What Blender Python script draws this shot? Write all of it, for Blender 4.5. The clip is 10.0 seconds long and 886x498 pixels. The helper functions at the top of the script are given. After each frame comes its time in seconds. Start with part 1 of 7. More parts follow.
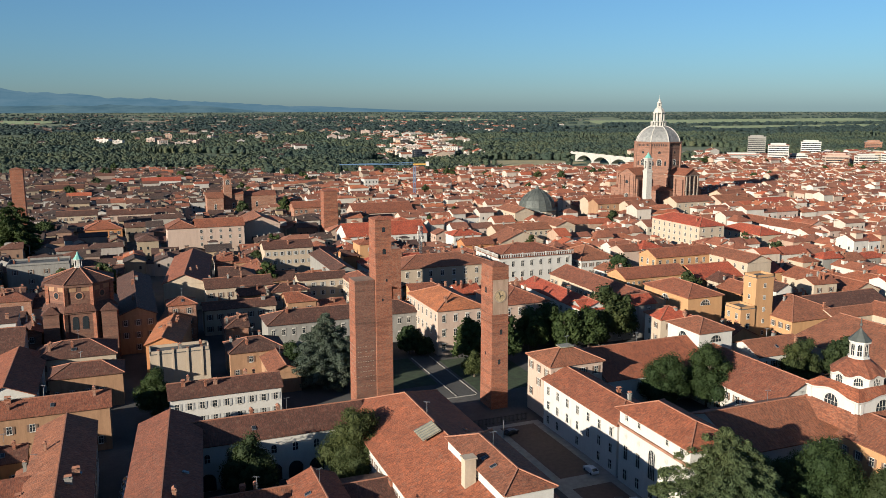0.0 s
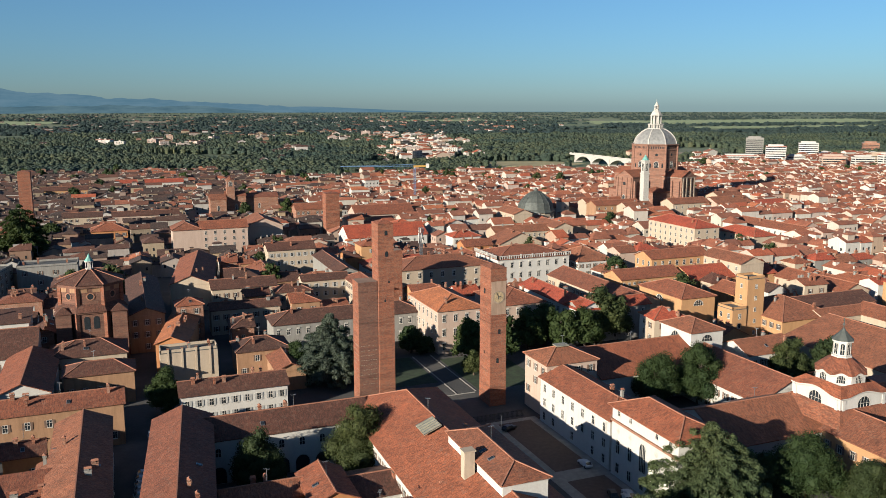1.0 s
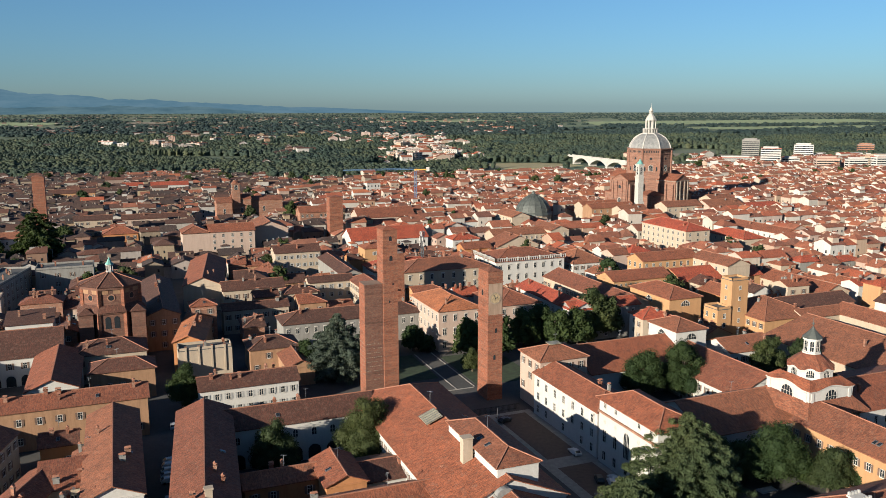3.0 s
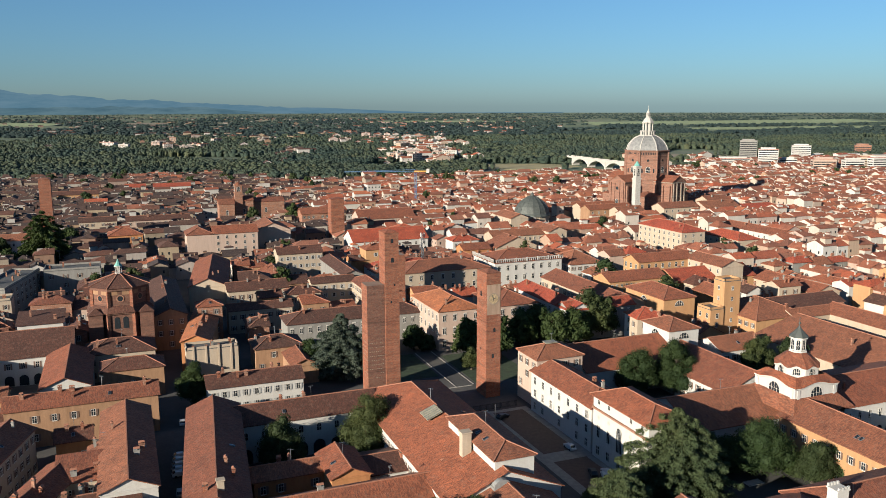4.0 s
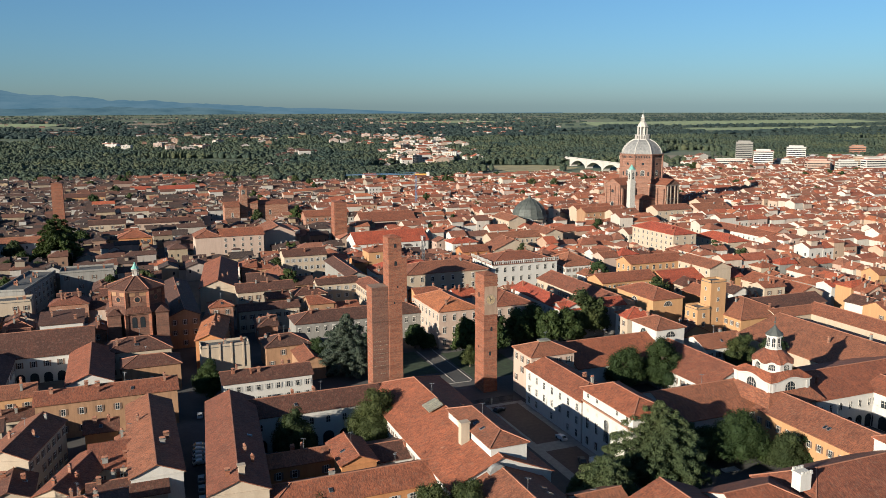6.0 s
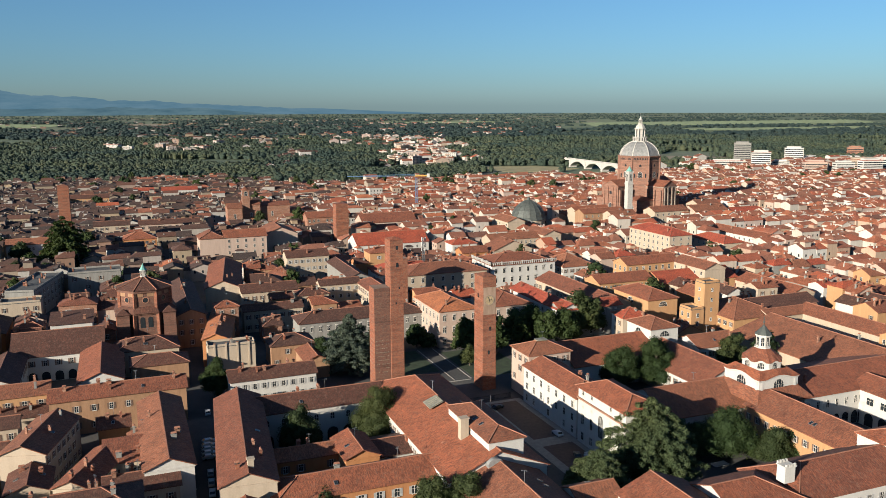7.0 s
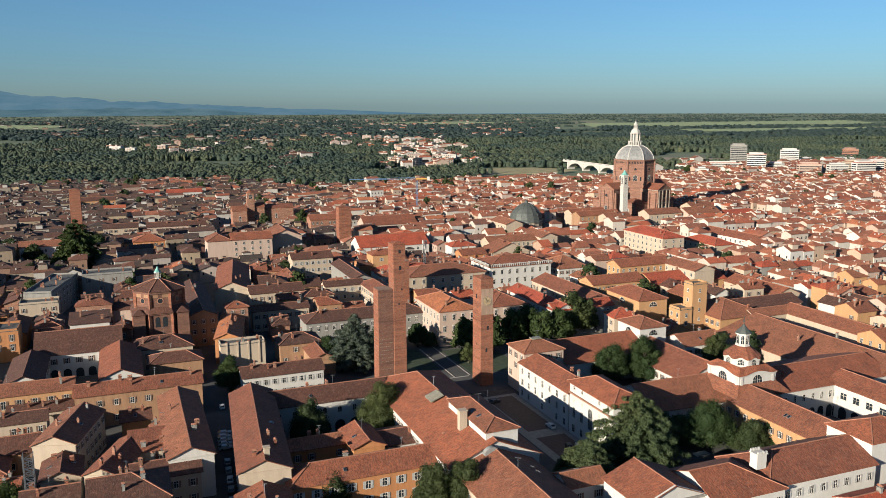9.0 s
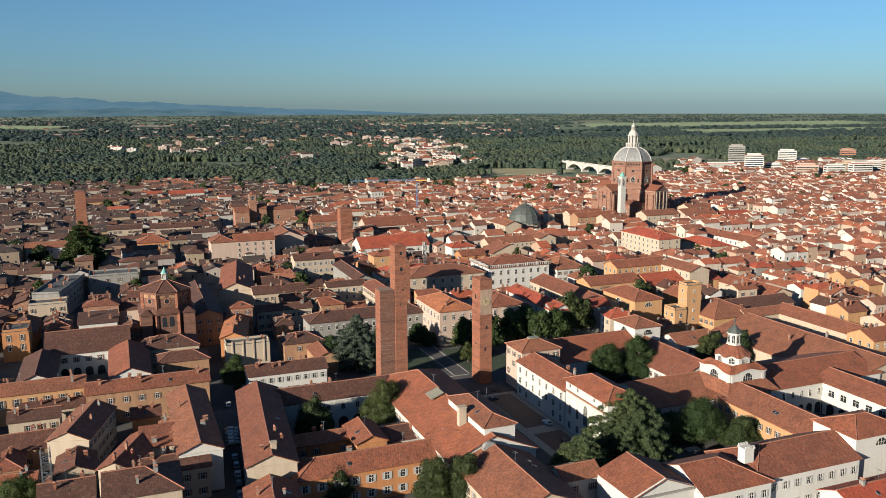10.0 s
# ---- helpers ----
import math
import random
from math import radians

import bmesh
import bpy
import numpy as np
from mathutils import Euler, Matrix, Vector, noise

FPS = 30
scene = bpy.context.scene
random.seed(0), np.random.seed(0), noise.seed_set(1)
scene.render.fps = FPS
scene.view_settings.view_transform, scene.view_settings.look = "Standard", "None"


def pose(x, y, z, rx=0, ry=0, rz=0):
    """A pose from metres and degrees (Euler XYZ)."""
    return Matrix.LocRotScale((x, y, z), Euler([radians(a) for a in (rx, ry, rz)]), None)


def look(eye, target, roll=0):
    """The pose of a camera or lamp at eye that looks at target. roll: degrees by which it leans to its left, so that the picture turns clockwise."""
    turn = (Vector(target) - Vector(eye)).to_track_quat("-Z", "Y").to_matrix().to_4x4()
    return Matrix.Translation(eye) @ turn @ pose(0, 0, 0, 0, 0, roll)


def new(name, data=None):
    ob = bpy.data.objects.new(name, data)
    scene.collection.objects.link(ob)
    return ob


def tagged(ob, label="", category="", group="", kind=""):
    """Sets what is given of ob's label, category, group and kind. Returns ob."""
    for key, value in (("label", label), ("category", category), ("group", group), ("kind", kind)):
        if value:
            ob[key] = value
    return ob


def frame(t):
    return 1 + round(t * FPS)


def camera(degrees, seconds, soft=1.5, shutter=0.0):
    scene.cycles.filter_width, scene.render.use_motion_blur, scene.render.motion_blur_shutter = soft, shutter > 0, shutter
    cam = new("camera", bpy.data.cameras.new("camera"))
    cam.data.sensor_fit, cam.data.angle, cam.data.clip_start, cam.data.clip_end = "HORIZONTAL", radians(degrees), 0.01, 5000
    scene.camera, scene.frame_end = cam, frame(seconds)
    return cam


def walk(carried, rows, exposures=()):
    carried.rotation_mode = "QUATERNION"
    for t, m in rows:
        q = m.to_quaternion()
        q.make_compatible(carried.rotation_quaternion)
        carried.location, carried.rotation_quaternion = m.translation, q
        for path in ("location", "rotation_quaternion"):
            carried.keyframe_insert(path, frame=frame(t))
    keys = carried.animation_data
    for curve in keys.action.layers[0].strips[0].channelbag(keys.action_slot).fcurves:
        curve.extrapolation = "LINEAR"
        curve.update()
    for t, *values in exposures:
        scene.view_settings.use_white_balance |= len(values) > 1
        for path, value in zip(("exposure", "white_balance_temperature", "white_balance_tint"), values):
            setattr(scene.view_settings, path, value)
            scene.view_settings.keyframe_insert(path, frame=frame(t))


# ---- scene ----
cam = camera(57.0, 10.0, soft=0.68)
METRES, EYE, TILT, LEAN, TURN = 84.6, 84.0, 1.0, 0.0, -21.6
ROWS = [
    (0.0, 0.0, 0.0, 0.0, -0.02, -10.86, 0.09),
    (0.5, -0.0007, -0.048, 0.0139, -0.02, -10.86, 0.08),
    (1.0, -0.0015, -0.0959, 0.0274, -0.03, -10.86, 0.09),
    (1.5, -0.0021, -0.1443, 0.0409, -0.03, -10.86, 0.09),
    (2.0, -0.0029, -0.1926, 0.0547, -0.05, -10.86, 0.1),
    (2.5, -0.0036, -0.2408, 0.0684, -0.05, -10.87, 0.11),
    (4.0, -0.0044, -0.3841, 0.1086, -0.07, -10.88, 0.16),
    (4.5, -0.0049, -0.4317, 0.1224, -0.09, -10.88, 0.17),
    (5.0, -0.0056, -0.4797, 0.1362, -0.09, -10.9, 0.18),
    (5.5, -0.0062, -0.5278, 0.1499, -0.1, -10.91, 0.19),
    (7.0, -0.0076, -0.6724, 0.191, -0.11, -10.92, 0.21),
    (7.5, -0.0079, -0.7205, 0.2047, -0.11, -10.93, 0.21),
    (8.0, -0.0085, -0.7687, 0.2183, -0.11, -10.92, 0.21),
    (8.5, -0.0092, -0.8171, 0.2319, -0.12, -10.92, 0.21),
    (9.0, -0.0098, -0.8656, 0.2454, -0.13, -10.93, 0.22),
    (9.5, -0.0102, -0.9137, 0.2594, -0.13, -10.93, 0.22),
    (10.0, -0.0105, -0.9619, 0.273, -0.14, -10.94, 0.23),
]
walk(cam, [(t, pose(0, 0, EYE, TILT, LEAN, TURN) @ pose(METRES * x, METRES * y, METRES * z, 90 + pitch, roll, yaw)) for t, x, y, z, yaw, pitch, roll in ROWS],
     exposures=[(0.0, 1.42, 5350, -2), (10.0, 1.42, 5350, -2)])

# ---- sun and sky ----
SUN_EL, SUN_AZ = 15.5, 25.0        # height, and the way the light travels, in degrees from x towards y
sun_way = Vector((math.cos(radians(SUN_AZ)) * math.cos(radians(SUN_EL)), math.sin(radians(SUN_AZ)) * math.cos(radians(SUN_EL)), -math.sin(radians(SUN_EL))))
sun_data = bpy.data.lights.new("sun", "SUN")
sun_data.energy, sun_data.angle, sun_data.color = 5.0, radians(0.55), (1.0, 0.77, 0.57)
sun = new("sun", sun_data)
sun.matrix_world = look((-200, -50, 200), Vector((-200, -50, 200)) + sun_way)
world = bpy.data.worlds.new("sky")
scene.world = world
world.use_nodes = True
wn = world.node_tree
sky = wn.nodes.new("ShaderNodeTexSky")
sky.sky_type, sky.sun_disc = "NISHITA", False
sky.sun_elevation = radians(SUN_EL)
sky.sun_rotation = math.atan2(-sun_way.x, -sun_way.y)
sky.altitude, sky.air_density, sky.dust_density, sky.ozone_density = 80, 1.0, 0.46, 5.6
hazy = wn.nodes.new("ShaderNodeHueSaturation")
hazy.inputs["Saturation"].default_value, hazy.inputs["Value"].default_value = 0.87, 0.75
wn.links.new(sky.outputs[0], hazy.inputs["Color"])
wn.links.new(hazy.outputs[0], wn.nodes["Background"].inputs[0])
wn.nodes["Background"].inputs[1].default_value = 0.05


# ---- materials ----
def nodes_of(name):
    m = bpy.data.materials.new(name)
    m.use_nodes = True
    t = m.node_tree
    return m, t, t.nodes["Principled BSDF"]


def node(t, kind, **values):
    n = t.nodes.new(kind)
    for k, v in values.items():
        n.inputs[k].default_value = v
    return n


def coords(t, space="Object", scale=(1, 1, 1)):
    c = t.nodes.new("ShaderNodeTexCoord")
    m = t.nodes.new("ShaderNodeMapping")
    m.inputs["Scale"].default_value = scale
    t.links.new(c.outputs[space], m.inputs["Vector"])
    return m.outputs[0]


def world_coords(t, scale=(1, 1, 1)):
    g = t.nodes.new("ShaderNodeNewGeometry")
    m = t.nodes.new("ShaderNodeMapping")
    m.inputs["Scale"].default_value = scale
    t.links.new(g.outputs["Position"], m.inputs["Vector"])
    return m.outputs[0]


def noise_of(t, vec, scale, detail=4.0, rough=0.6):
    n = node(t, "ShaderNodeTexNoise", Scale=scale, Detail=detail, Roughness=rough)
    t.links.new(vec, n.inputs["Vector"])
    return n.outputs["Fac"]


def ramp(t, fac, stops):
    r = t.nodes.new("ShaderNodeValToRGB")
    e = r.color_ramp.elements
    while len(e) < len(stops):
        e.new(0.5)
    for i, (p, c) in enumerate(stops):
        e[i].position = p
        e[i].color = (*c, 1)
    t.links.new(fac, r.inputs[0])
    return r.outputs[0]


def mixed(t, a, b, fac, kind="MIX"):
    m = t.nodes.new("ShaderNodeMix")
    m.data_type, m.blend_type = "RGBA", kind
    for s, v in ((m.inputs[0], fac), (m.inputs[6], a), (m.inputs[7], b)):
        if isinstance(v, (int, float)):
            s.default_value = v
        elif isinstance(v, tuple):
            s.default_value = (*v, 1)
        else:
            t.links.new(v, s)
    return m.outputs[2]


def bumped(t, bsdf, height, strength, distance):
    b = node(t, "ShaderNodeBump", Strength=strength, Distance=distance)
    t.links.new(height, b.inputs["Height"])
    t.links.new(b.outputs[0], bsdf.inputs["Normal"])


def random_of(t):
    return t.nodes.new("ShaderNodeObjectInfo").outputs["Random"]


def island_of(t):
    return t.nodes.new("ShaderNodeNewGeometry").outputs["Random Per Island"]


def toned(c, k):
    return tuple(v * k for v in c)


def tile_material(name, tones, per_island=False):
    """Clay barrel tiles: mottled rows, patches of lichen, a tone of its own for each roof."""
    m, t, b = nodes_of(name)
    v = world_coords(t) if per_island else coords(t)
    who = island_of(t) if per_island else random_of(t)
    tone = ramp(t, who, [(i / (len(tones) - 1), toned(c, 0.55)) for i, c in enumerate(tones)])
    vor = node(t, "ShaderNodeTexVoronoi", Scale=3.4)
    t.links.new(v, vor.inputs["Vector"])
    spec = ramp(t, vor.outputs["Color"], [(0.0, (0.64, 0.60, 0.57)), (0.5, (1.0, 1.0, 1.0)), (1.0, (1.36, 1.3, 1.26))])
    col = mixed(t, tone, spec, 0.9, "MULTIPLY")
    if not per_island:
        rows = noise_of(t, coords(t, "Object", (3.8, 0.85, 0.85)), 1.0, 4, 0.65)
        col = mixed(t, col, ramp(t, rows, [(0.36, (0.56, 0.54, 0.52)), (0.5, (1.0, 1.0, 1.0)), (0.64, (1.45, 1.36, 1.28))]), 0.85, "MULTIPLY")
    patch = ramp(t, noise_of(t, v, 0.22, 6, 0.65), [(0.3, (0.62, 0.6, 0.58)), (0.55, (1.0, 1.0, 1.0)), (0.75, (1.25, 1.18, 1.1))])
    col = mixed(t, col, patch, 0.8, "MULTIPLY")
    dirt = ramp(t, noise_of(t, v, 0.9, 8, 0.7), [(0.52, (0, 0, 0)), (0.72, (1, 1, 1))])
    col = mixed(t, col, (0.16, 0.105, 0.075), mixed(t, (0, 0, 0), (0.5, 0.5, 0.5), dirt))
    t.links.new(col, b.inputs["Base Color"])
    b.inputs["Roughness"].default_value = 0.9
    bumped(t, b, vor.outputs["Distance"], 0.7, 0.07)
    return m


def plaster(name, colour, stain=0.35, per_island=False, tones=None):
    m, t, b = nodes_of(name)
    v = world_coords(t)
    base = toned(colour, 0.66) if colour else None
    if tones:
        base = ramp(t, island_of(t) if per_island else random_of(t), [(i / (len(tones) - 1), toned(c, 0.64)) for i, c in enumerate(tones)])
    streak = noise_of(t, world_coords(t, (1, 1, 0.18)), 0.7, 6, 0.65)
    col = mixed(t, base, ramp(t, streak, [(0.3, (0.6, 0.57, 0.53)), (0.6, (1, 1, 1))]), stain, "MULTIPLY")
    col = mixed(t, col, ramp(t, noise_of(t, v, 3.0, 4), [(0.3, (0.85, 0.84, 0.83)), (0.7, (1.06, 1.06, 1.06))]), 0.6, "MULTIPLY")
    t.links.new(col, b.inputs["Base Color"])
    b.inputs["Roughness"].default_value = 0.9
    bumped(t, b, noise_of(t, v, 9, 5), 0.25, 0.03)
    return m


def brickwork(name, a, c, mortar=(0.34, 0.27, 0.22)):
    """Old brick: courses read from near, uneven bands and weathering from far."""
    m, t, b = nodes_of(name)
    v = world_coords(t)
    sep = t.nodes.new("ShaderNodeSeparateXYZ")
    t.links.new(v, sep.inputs[0])
    add = t.nodes.new("ShaderNodeMath")
    t.links.new(sep.outputs[0], add.inputs[0])
    t.links.new(sep.outputs[1], add.inputs[1])
    com = t.nodes.new("ShaderNodeCombineXYZ")
    t.links.new(add.outputs[0], com.inputs[0])
    t.links.new(sep.outputs[2], com.inputs[1])
    br = node(t, "ShaderNodeTexBrick", Scale=1.0)
    br.inputs["Brick Width"].default_value, br.inputs["Row Height"].default_value = 0.62, 0.2
    br.inputs["Mortar Size"].default_value = 0.012
    br.inputs["Color1"].default_value, br.inputs["Color2"].default_value, br.inputs["Mortar"].default_value = (*toned(a, 0.63), 1), (*toned(c, 0.63), 1), (*toned(mortar, 0.63), 1)
    t.links.new(com.outputs[0], br.inputs["Vector"])
    band = ramp(t, noise_of(t, world_coords(t, (0.25, 0.25, 1.6)), 0.5, 6, 0.7), [(0.34, (0.58, 0.55, 0.53)), (0.5, (1, 1, 1)), (0.68, (1.32, 1.24, 1.16))])
    col = mixed(t, br.outputs["Color"], band, 0.85, "MULTIPLY")
    col = mixed(t, col, ramp(t, noise_of(t, v, 1.6, 6, 0.7), [(0.3, (0.75, 0.73, 0.7)), (0.65, (1.08, 1.06, 1.04))]), 0.7, "MULTIPLY")
    t.links.new(col, b.inputs["Base Color"])
    b.inputs["Roughness"].default_value = 0.92
    bumped(t, b, br.outputs["Fac"], 0.4, -0.03)
    return m


def plain(name, colour, rough=0.7, metal=0.0, vary=0.25, scale=1.5):
    m, t, b = nodes_of(name)
    f = noise_of(t, world_coords(t), scale, 5)
    t.links.new(mixed(t, toned(colour, 0.66), ramp(t, f, [(0.3, (1 - vary,) * 3), (0.7, (1 + vary,) * 3)]), 1.0, "MULTIPLY"), b.inputs["Base Color"])
    b.inputs["Roughness"].default_value, b.inputs["Metallic"].default_value = rough, metal
    bumped(t, b, noise_of(t, world_coords(t), scale * 6, 3), 0.15, 0.02)
    return m


def foliage(name, tones, low=(0.7, 0.8, 0.8), high=(1.35, 1.2, 1.0), scale=0.02, rough=0.0):
    m, t, b = nodes_of(name)
    tone = ramp(t, island_of(t), [(i / (len(tones) - 1), toned(c, 0.70)) for i, c in enumerate(tones)])
    who = ramp(t, random_of(t), [(0, (0.8, 0.85, 0.8)), (1, (1.15, 1.1, 1.0))])
    patch = ramp(t, noise_of(t, world_coords(t), scale, 4), [(0.36, low), (0.64, high)])
    t.links.new(mixed(t, mixed(t, tone, who, 1.0, "MULTIPLY"), patch, 1.0, "MULTIPLY"), b.inputs["Base Color"])
    b.inputs["Roughness"].default_value = 0.75
    b.inputs["Specular IOR Level"].default_value = 0.25
    colour = b.inputs["Base Color"].links[0].from_socket
    thin = node(t, "ShaderNodeBsdfTranslucent")
    t.links.new(mixed(t, colour, (1.0, 1.2, 0.65), 1.0, "MULTIPLY"), thin.inputs["Color"])
    both = node(t, "ShaderNodeMixShader", Fac=0.3)
    t.links.new(b.outputs[0], both.inputs[1])
    t.links.new(thin.outputs[0], both.inputs[2])
    t.links.new(both.outputs[0], t.nodes["Material Output"].inputs["Surface"])
    if rough:
        bumped(t, b, noise_of(t, world_coords(t), rough, 5, 0.7), 1.0, 1.2 / rough)
    return m


OLD_TILE = tile_material("old_clay_tile", [(0.300, 0.097, 0.043), (0.245, 0.082, 0.041), (0.340, 0.106, 0.045), (0.270, 0.098, 0.048), (0.322, 0.122, 0.058)])
RED_TILE = tile_material("new_red_tile", [(0.458, 0.096, 0.035), (0.416, 0.074, 0.032)])
ORANGE_TILE = tile_material("new_orange_tile", [(0.52, 0.19, 0.07), (0.48, 0.17, 0.065)])
BROWN_TILE = tile_material("dark_brown_tile", [(0.124, 0.046, 0.026), (0.092, 0.039, 0.024), (0.148, 0.051, 0.027)])
TOWN_TILE = tile_material("town_clay_tile", [(0.40, 0.138, 0.068), (0.27, 0.100, 0.056), (0.46, 0.150, 0.070), (0.20, 0.085, 0.054), (0.50, 0.120, 0.046), (0.37, 0.155, 0.088), (0.31, 0.110, 0.058), (0.54, 0.175, 0.070)], per_island=True)
# darker, greyer tiles and duller walls for the left side of town
LEFT_TOWN_TILE = tile_material("left_town_brown_tile", [(0.092, 0.046, 0.032), (0.062, 0.037, 0.029), (0.175, 0.066, 0.036), (0.076, 0.041, 0.031), (0.055, 0.036, 0.030), (0.120, 0.052, 0.033)], per_island=True)
LEFT_TOWN_WALL = plaster("left_town_plaster", None, 0.5, True, [(0.30, 0.23, 0.16), (0.56, 0.53, 0.49), (0.26, 0.15, 0.10), (0.46, 0.35, 0.22), (0.24, 0.20, 0.16), (0.60, 0.57, 0.53)])
RIDGE_TILE = plain("ridge_tile", (0.33, 0.145, 0.085), 0.9)
CREAM = plaster("cream_plaster", (0.50, 0.405, 0.30))
WHITE = plaster("white_plaster", (0.61, 0.58, 0.535), 0.2)
YELLOW = plaster("yellow_plaster", (0.50, 0.285, 0.13))
ORANGE = plaster("orange_plaster", (0.480, 0.216, 0.080), 0.5)
PINK = plaster("pink_plaster", (0.52, 0.39, 0.31))
TAN = plaster("tan_plaster", (0.38, 0.22, 0.12), 0.7)
GREY = plaster("grey_plaster", (0.30, 0.285, 0.26), 0.7)
TOWN_WALL = plaster("town_plaster", None, 0.4, True, [(0.50, 0.43, 0.34), (0.66, 0.64, 0.60), (0.48, 0.34, 0.23), (0.60, 0.55, 0.49), (0.52, 0.40, 0.34), (0.42, 0.26, 0.16), (0.66, 0.63, 0.58), (0.56, 0.50, 0.42)])
BRICK = brickwork("old_brick", (0.318, 0.106, 0.048), (0.212, 0.070, 0.036), (0.27, 0.19, 0.14))
PALE_BRICK = brickwork("pale_brick", (0.368, 0.176, 0.104), (0.304, 0.136, 0.080))
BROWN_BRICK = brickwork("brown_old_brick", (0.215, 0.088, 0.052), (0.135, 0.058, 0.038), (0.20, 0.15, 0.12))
DOME_BRICK = brickwork("cathedral_brick", (0.30, 0.150, 0.098), (0.23, 0.110, 0.075), (0.26, 0.20, 0.16))
# dark brown brick for the octagonal church
DARK_BRICK = brickwork("dark_church_brick", (0.21, 0.092, 0.058), (0.15, 0.068, 0.045), (0.17, 0.12, 0.09))
STONE = plain("pale_stone", (0.496, 0.464, 0.416), 0.8, 0, 0.2)
LEAD = plain("lead_sheet", (0.24, 0.235, 0.225), 0.6, 0.0, 0.35, 0.5)
SLATE = plain("dark_sheet_roof", (0.085, 0.092, 0.082), 0.65, 0.1, 0.35, 0.5)
COPPER = plain("green_copper", (0.20, 0.42, 0.36), 0.6, 0.1)
GLASS = plain("window_glass", (0.03, 0.035, 0.04), 0.12, 0.0, 0.2)
FRAME = plain("painted_window_frame", (0.60, 0.56, 0.50), 0.6)
SHUTTER = plain("brown_shutter", (0.16, 0.10, 0.07), 0.7)
GREY_SHUTTER = plain("grey_shutter", (0.40, 0.39, 0.37), 0.7)
FELT = plain("roofing_felt", (0.10, 0.098, 0.095), 0.9, 0, 0.3, 0.5)
METAL = plain("grey_metal", (0.35, 0.36, 0.37), 0.45, 0.7)
BARK = plain("bark", (0.10, 0.075, 0.055), 0.95, 0, 0.4, 4)
LEAF = foliage("broad_leaf", [(0.032, 0.048, 0.017), (0.052, 0.068, 0.023), (0.040, 0.056, 0.020), (0.066, 0.080, 0.028)])
DARK_LEAF = foliage("dark_leaf", [(0.026, 0.046, 0.014), (0.048, 0.070, 0.020), (0.035, 0.057, 0.017)])
CEDAR_LEAF = foliage("cedar_needles", [(0.078, 0.102, 0.048), (0.124, 0.146, 0.068), (0.066, 0.086, 0.041)])
BLUE_CEDAR = foliage("blue_cedar_needles", [(0.100, 0.118, 0.100), (0.150, 0.168, 0.140), (0.070, 0.084, 0.072)])
# leaf tones of the far trees carry the blue haze of distance
HAZED_PLAIN_LEAF = foliage("hazed_distant_leaf", [(0.046, 0.070, 0.072), (0.060, 0.086, 0.082), (0.052, 0.077, 0.077)], (0.70, 0.78, 0.88), (1.3, 1.22, 1.12), 0.004, 0.3)
HAZED_WOOD_LEAF = foliage("hazed_wood_leaf", [(0.064, 0.091, 0.076), (0.076, 0.104, 0.082), (0.068, 0.095, 0.080), (0.100, 0.116, 0.080)], (0.70, 0.80, 0.88), (1.5, 1.32, 1.0), 0.005, 0.45)


# ---- mesh building ----
class Shape:
    """Points, faces and the slot of each face's material."""

    def __init__(self):
        self.v, self.f, self.s = [], [], []

    def face(self, pts, slot=0):
        n = len(self.v)
        self.v += [tuple(p) for p in pts]
        self.f.append(tuple(range(n, n + len(pts))))
        self.s.append(slot)

    def solid(self, pts, faces, slot=0):
        n = len(self.v)
        self.v += [tuple(p) for p in pts]
        self.f += [tuple(n + i for i in f) for f in faces]
        self.s += [slot] * len(faces)

    def box(self, x0, y0, z0, x1, y1, z1, slot=0):
        self.solid([(x0, y0, z0), (x1, y0, z0), (x1, y1, z0), (x0, y1, z0), (x0, y0, z1), (x1, y0, z1), (x1, y1, z1), (x0, y1, z1)],
                   [(0, 3, 2, 1), (4, 5, 6, 7), (0, 1, 5, 4), (1, 2, 6, 5), (2, 3, 7, 6), (3, 0, 4, 7)], slot)

    def prism(self, ring, z0, z1, slot=0, top=None, cap=True):
        """An upright prism over a ring of (x, y); top: another ring for its upper end."""
        n, hi = len(ring), top or ring
        pts = [(x, y, z0) for x, y in ring] + [(x, y, z1) for x, y in hi]
        faces = [(i, (i + 1) % n, n + (i + 1) % n, n + i) for i in range(n)]
        if cap:
            faces += [tuple(range(n))[::-1], tuple(range(n, 2 * n))]
        self.solid(pts, faces, slot)

    def cone(self, ring, z0, apex, slot=0):
        n = len(ring)
        self.solid([(x, y, z0) for x, y in ring] + [apex], [(i, (i + 1) % n, n) for i in range(n)] + [tuple(range(n))[::-1]], slot)

    def bar(self, a, b, w, slot=0):
        """A square bar from a to b."""
        a, b = Vector(a), Vector(b)
        d = (b - a).normalized()
        u = d.cross(Vector((0, 0, 1)))
        u = (u if u.length > 0.01 else Vector((1, 0, 0))).normalized() * w / 2
        q = d.cross(u).normalized() * w / 2
        self.solid([a - u - q, a + u - q, a + u + q, a - u + q, b - u - q, b + u - q, b + u + q, b - u + q],
                   [(0, 3, 2, 1), (4, 5, 6, 7), (0, 1, 5, 4), (1, 2, 6, 5), (2, 3, 7, 6), (3, 0, 4, 7)], slot)

    def mesh(self, name, materials, smooth=False):
        me = bpy.data.meshes.new(name)
        me.from_pydata(self.v, [], self.f)
        for m in (materials if isinstance(materials, (list, tuple)) else [materials]):
            me.materials.append(m)
        me.polygons.foreach_set("material_index", self.s)
        if smooth:
            me.polygons.foreach_set("use_smooth", [True] * len(self.f))
        me.update()
        return me


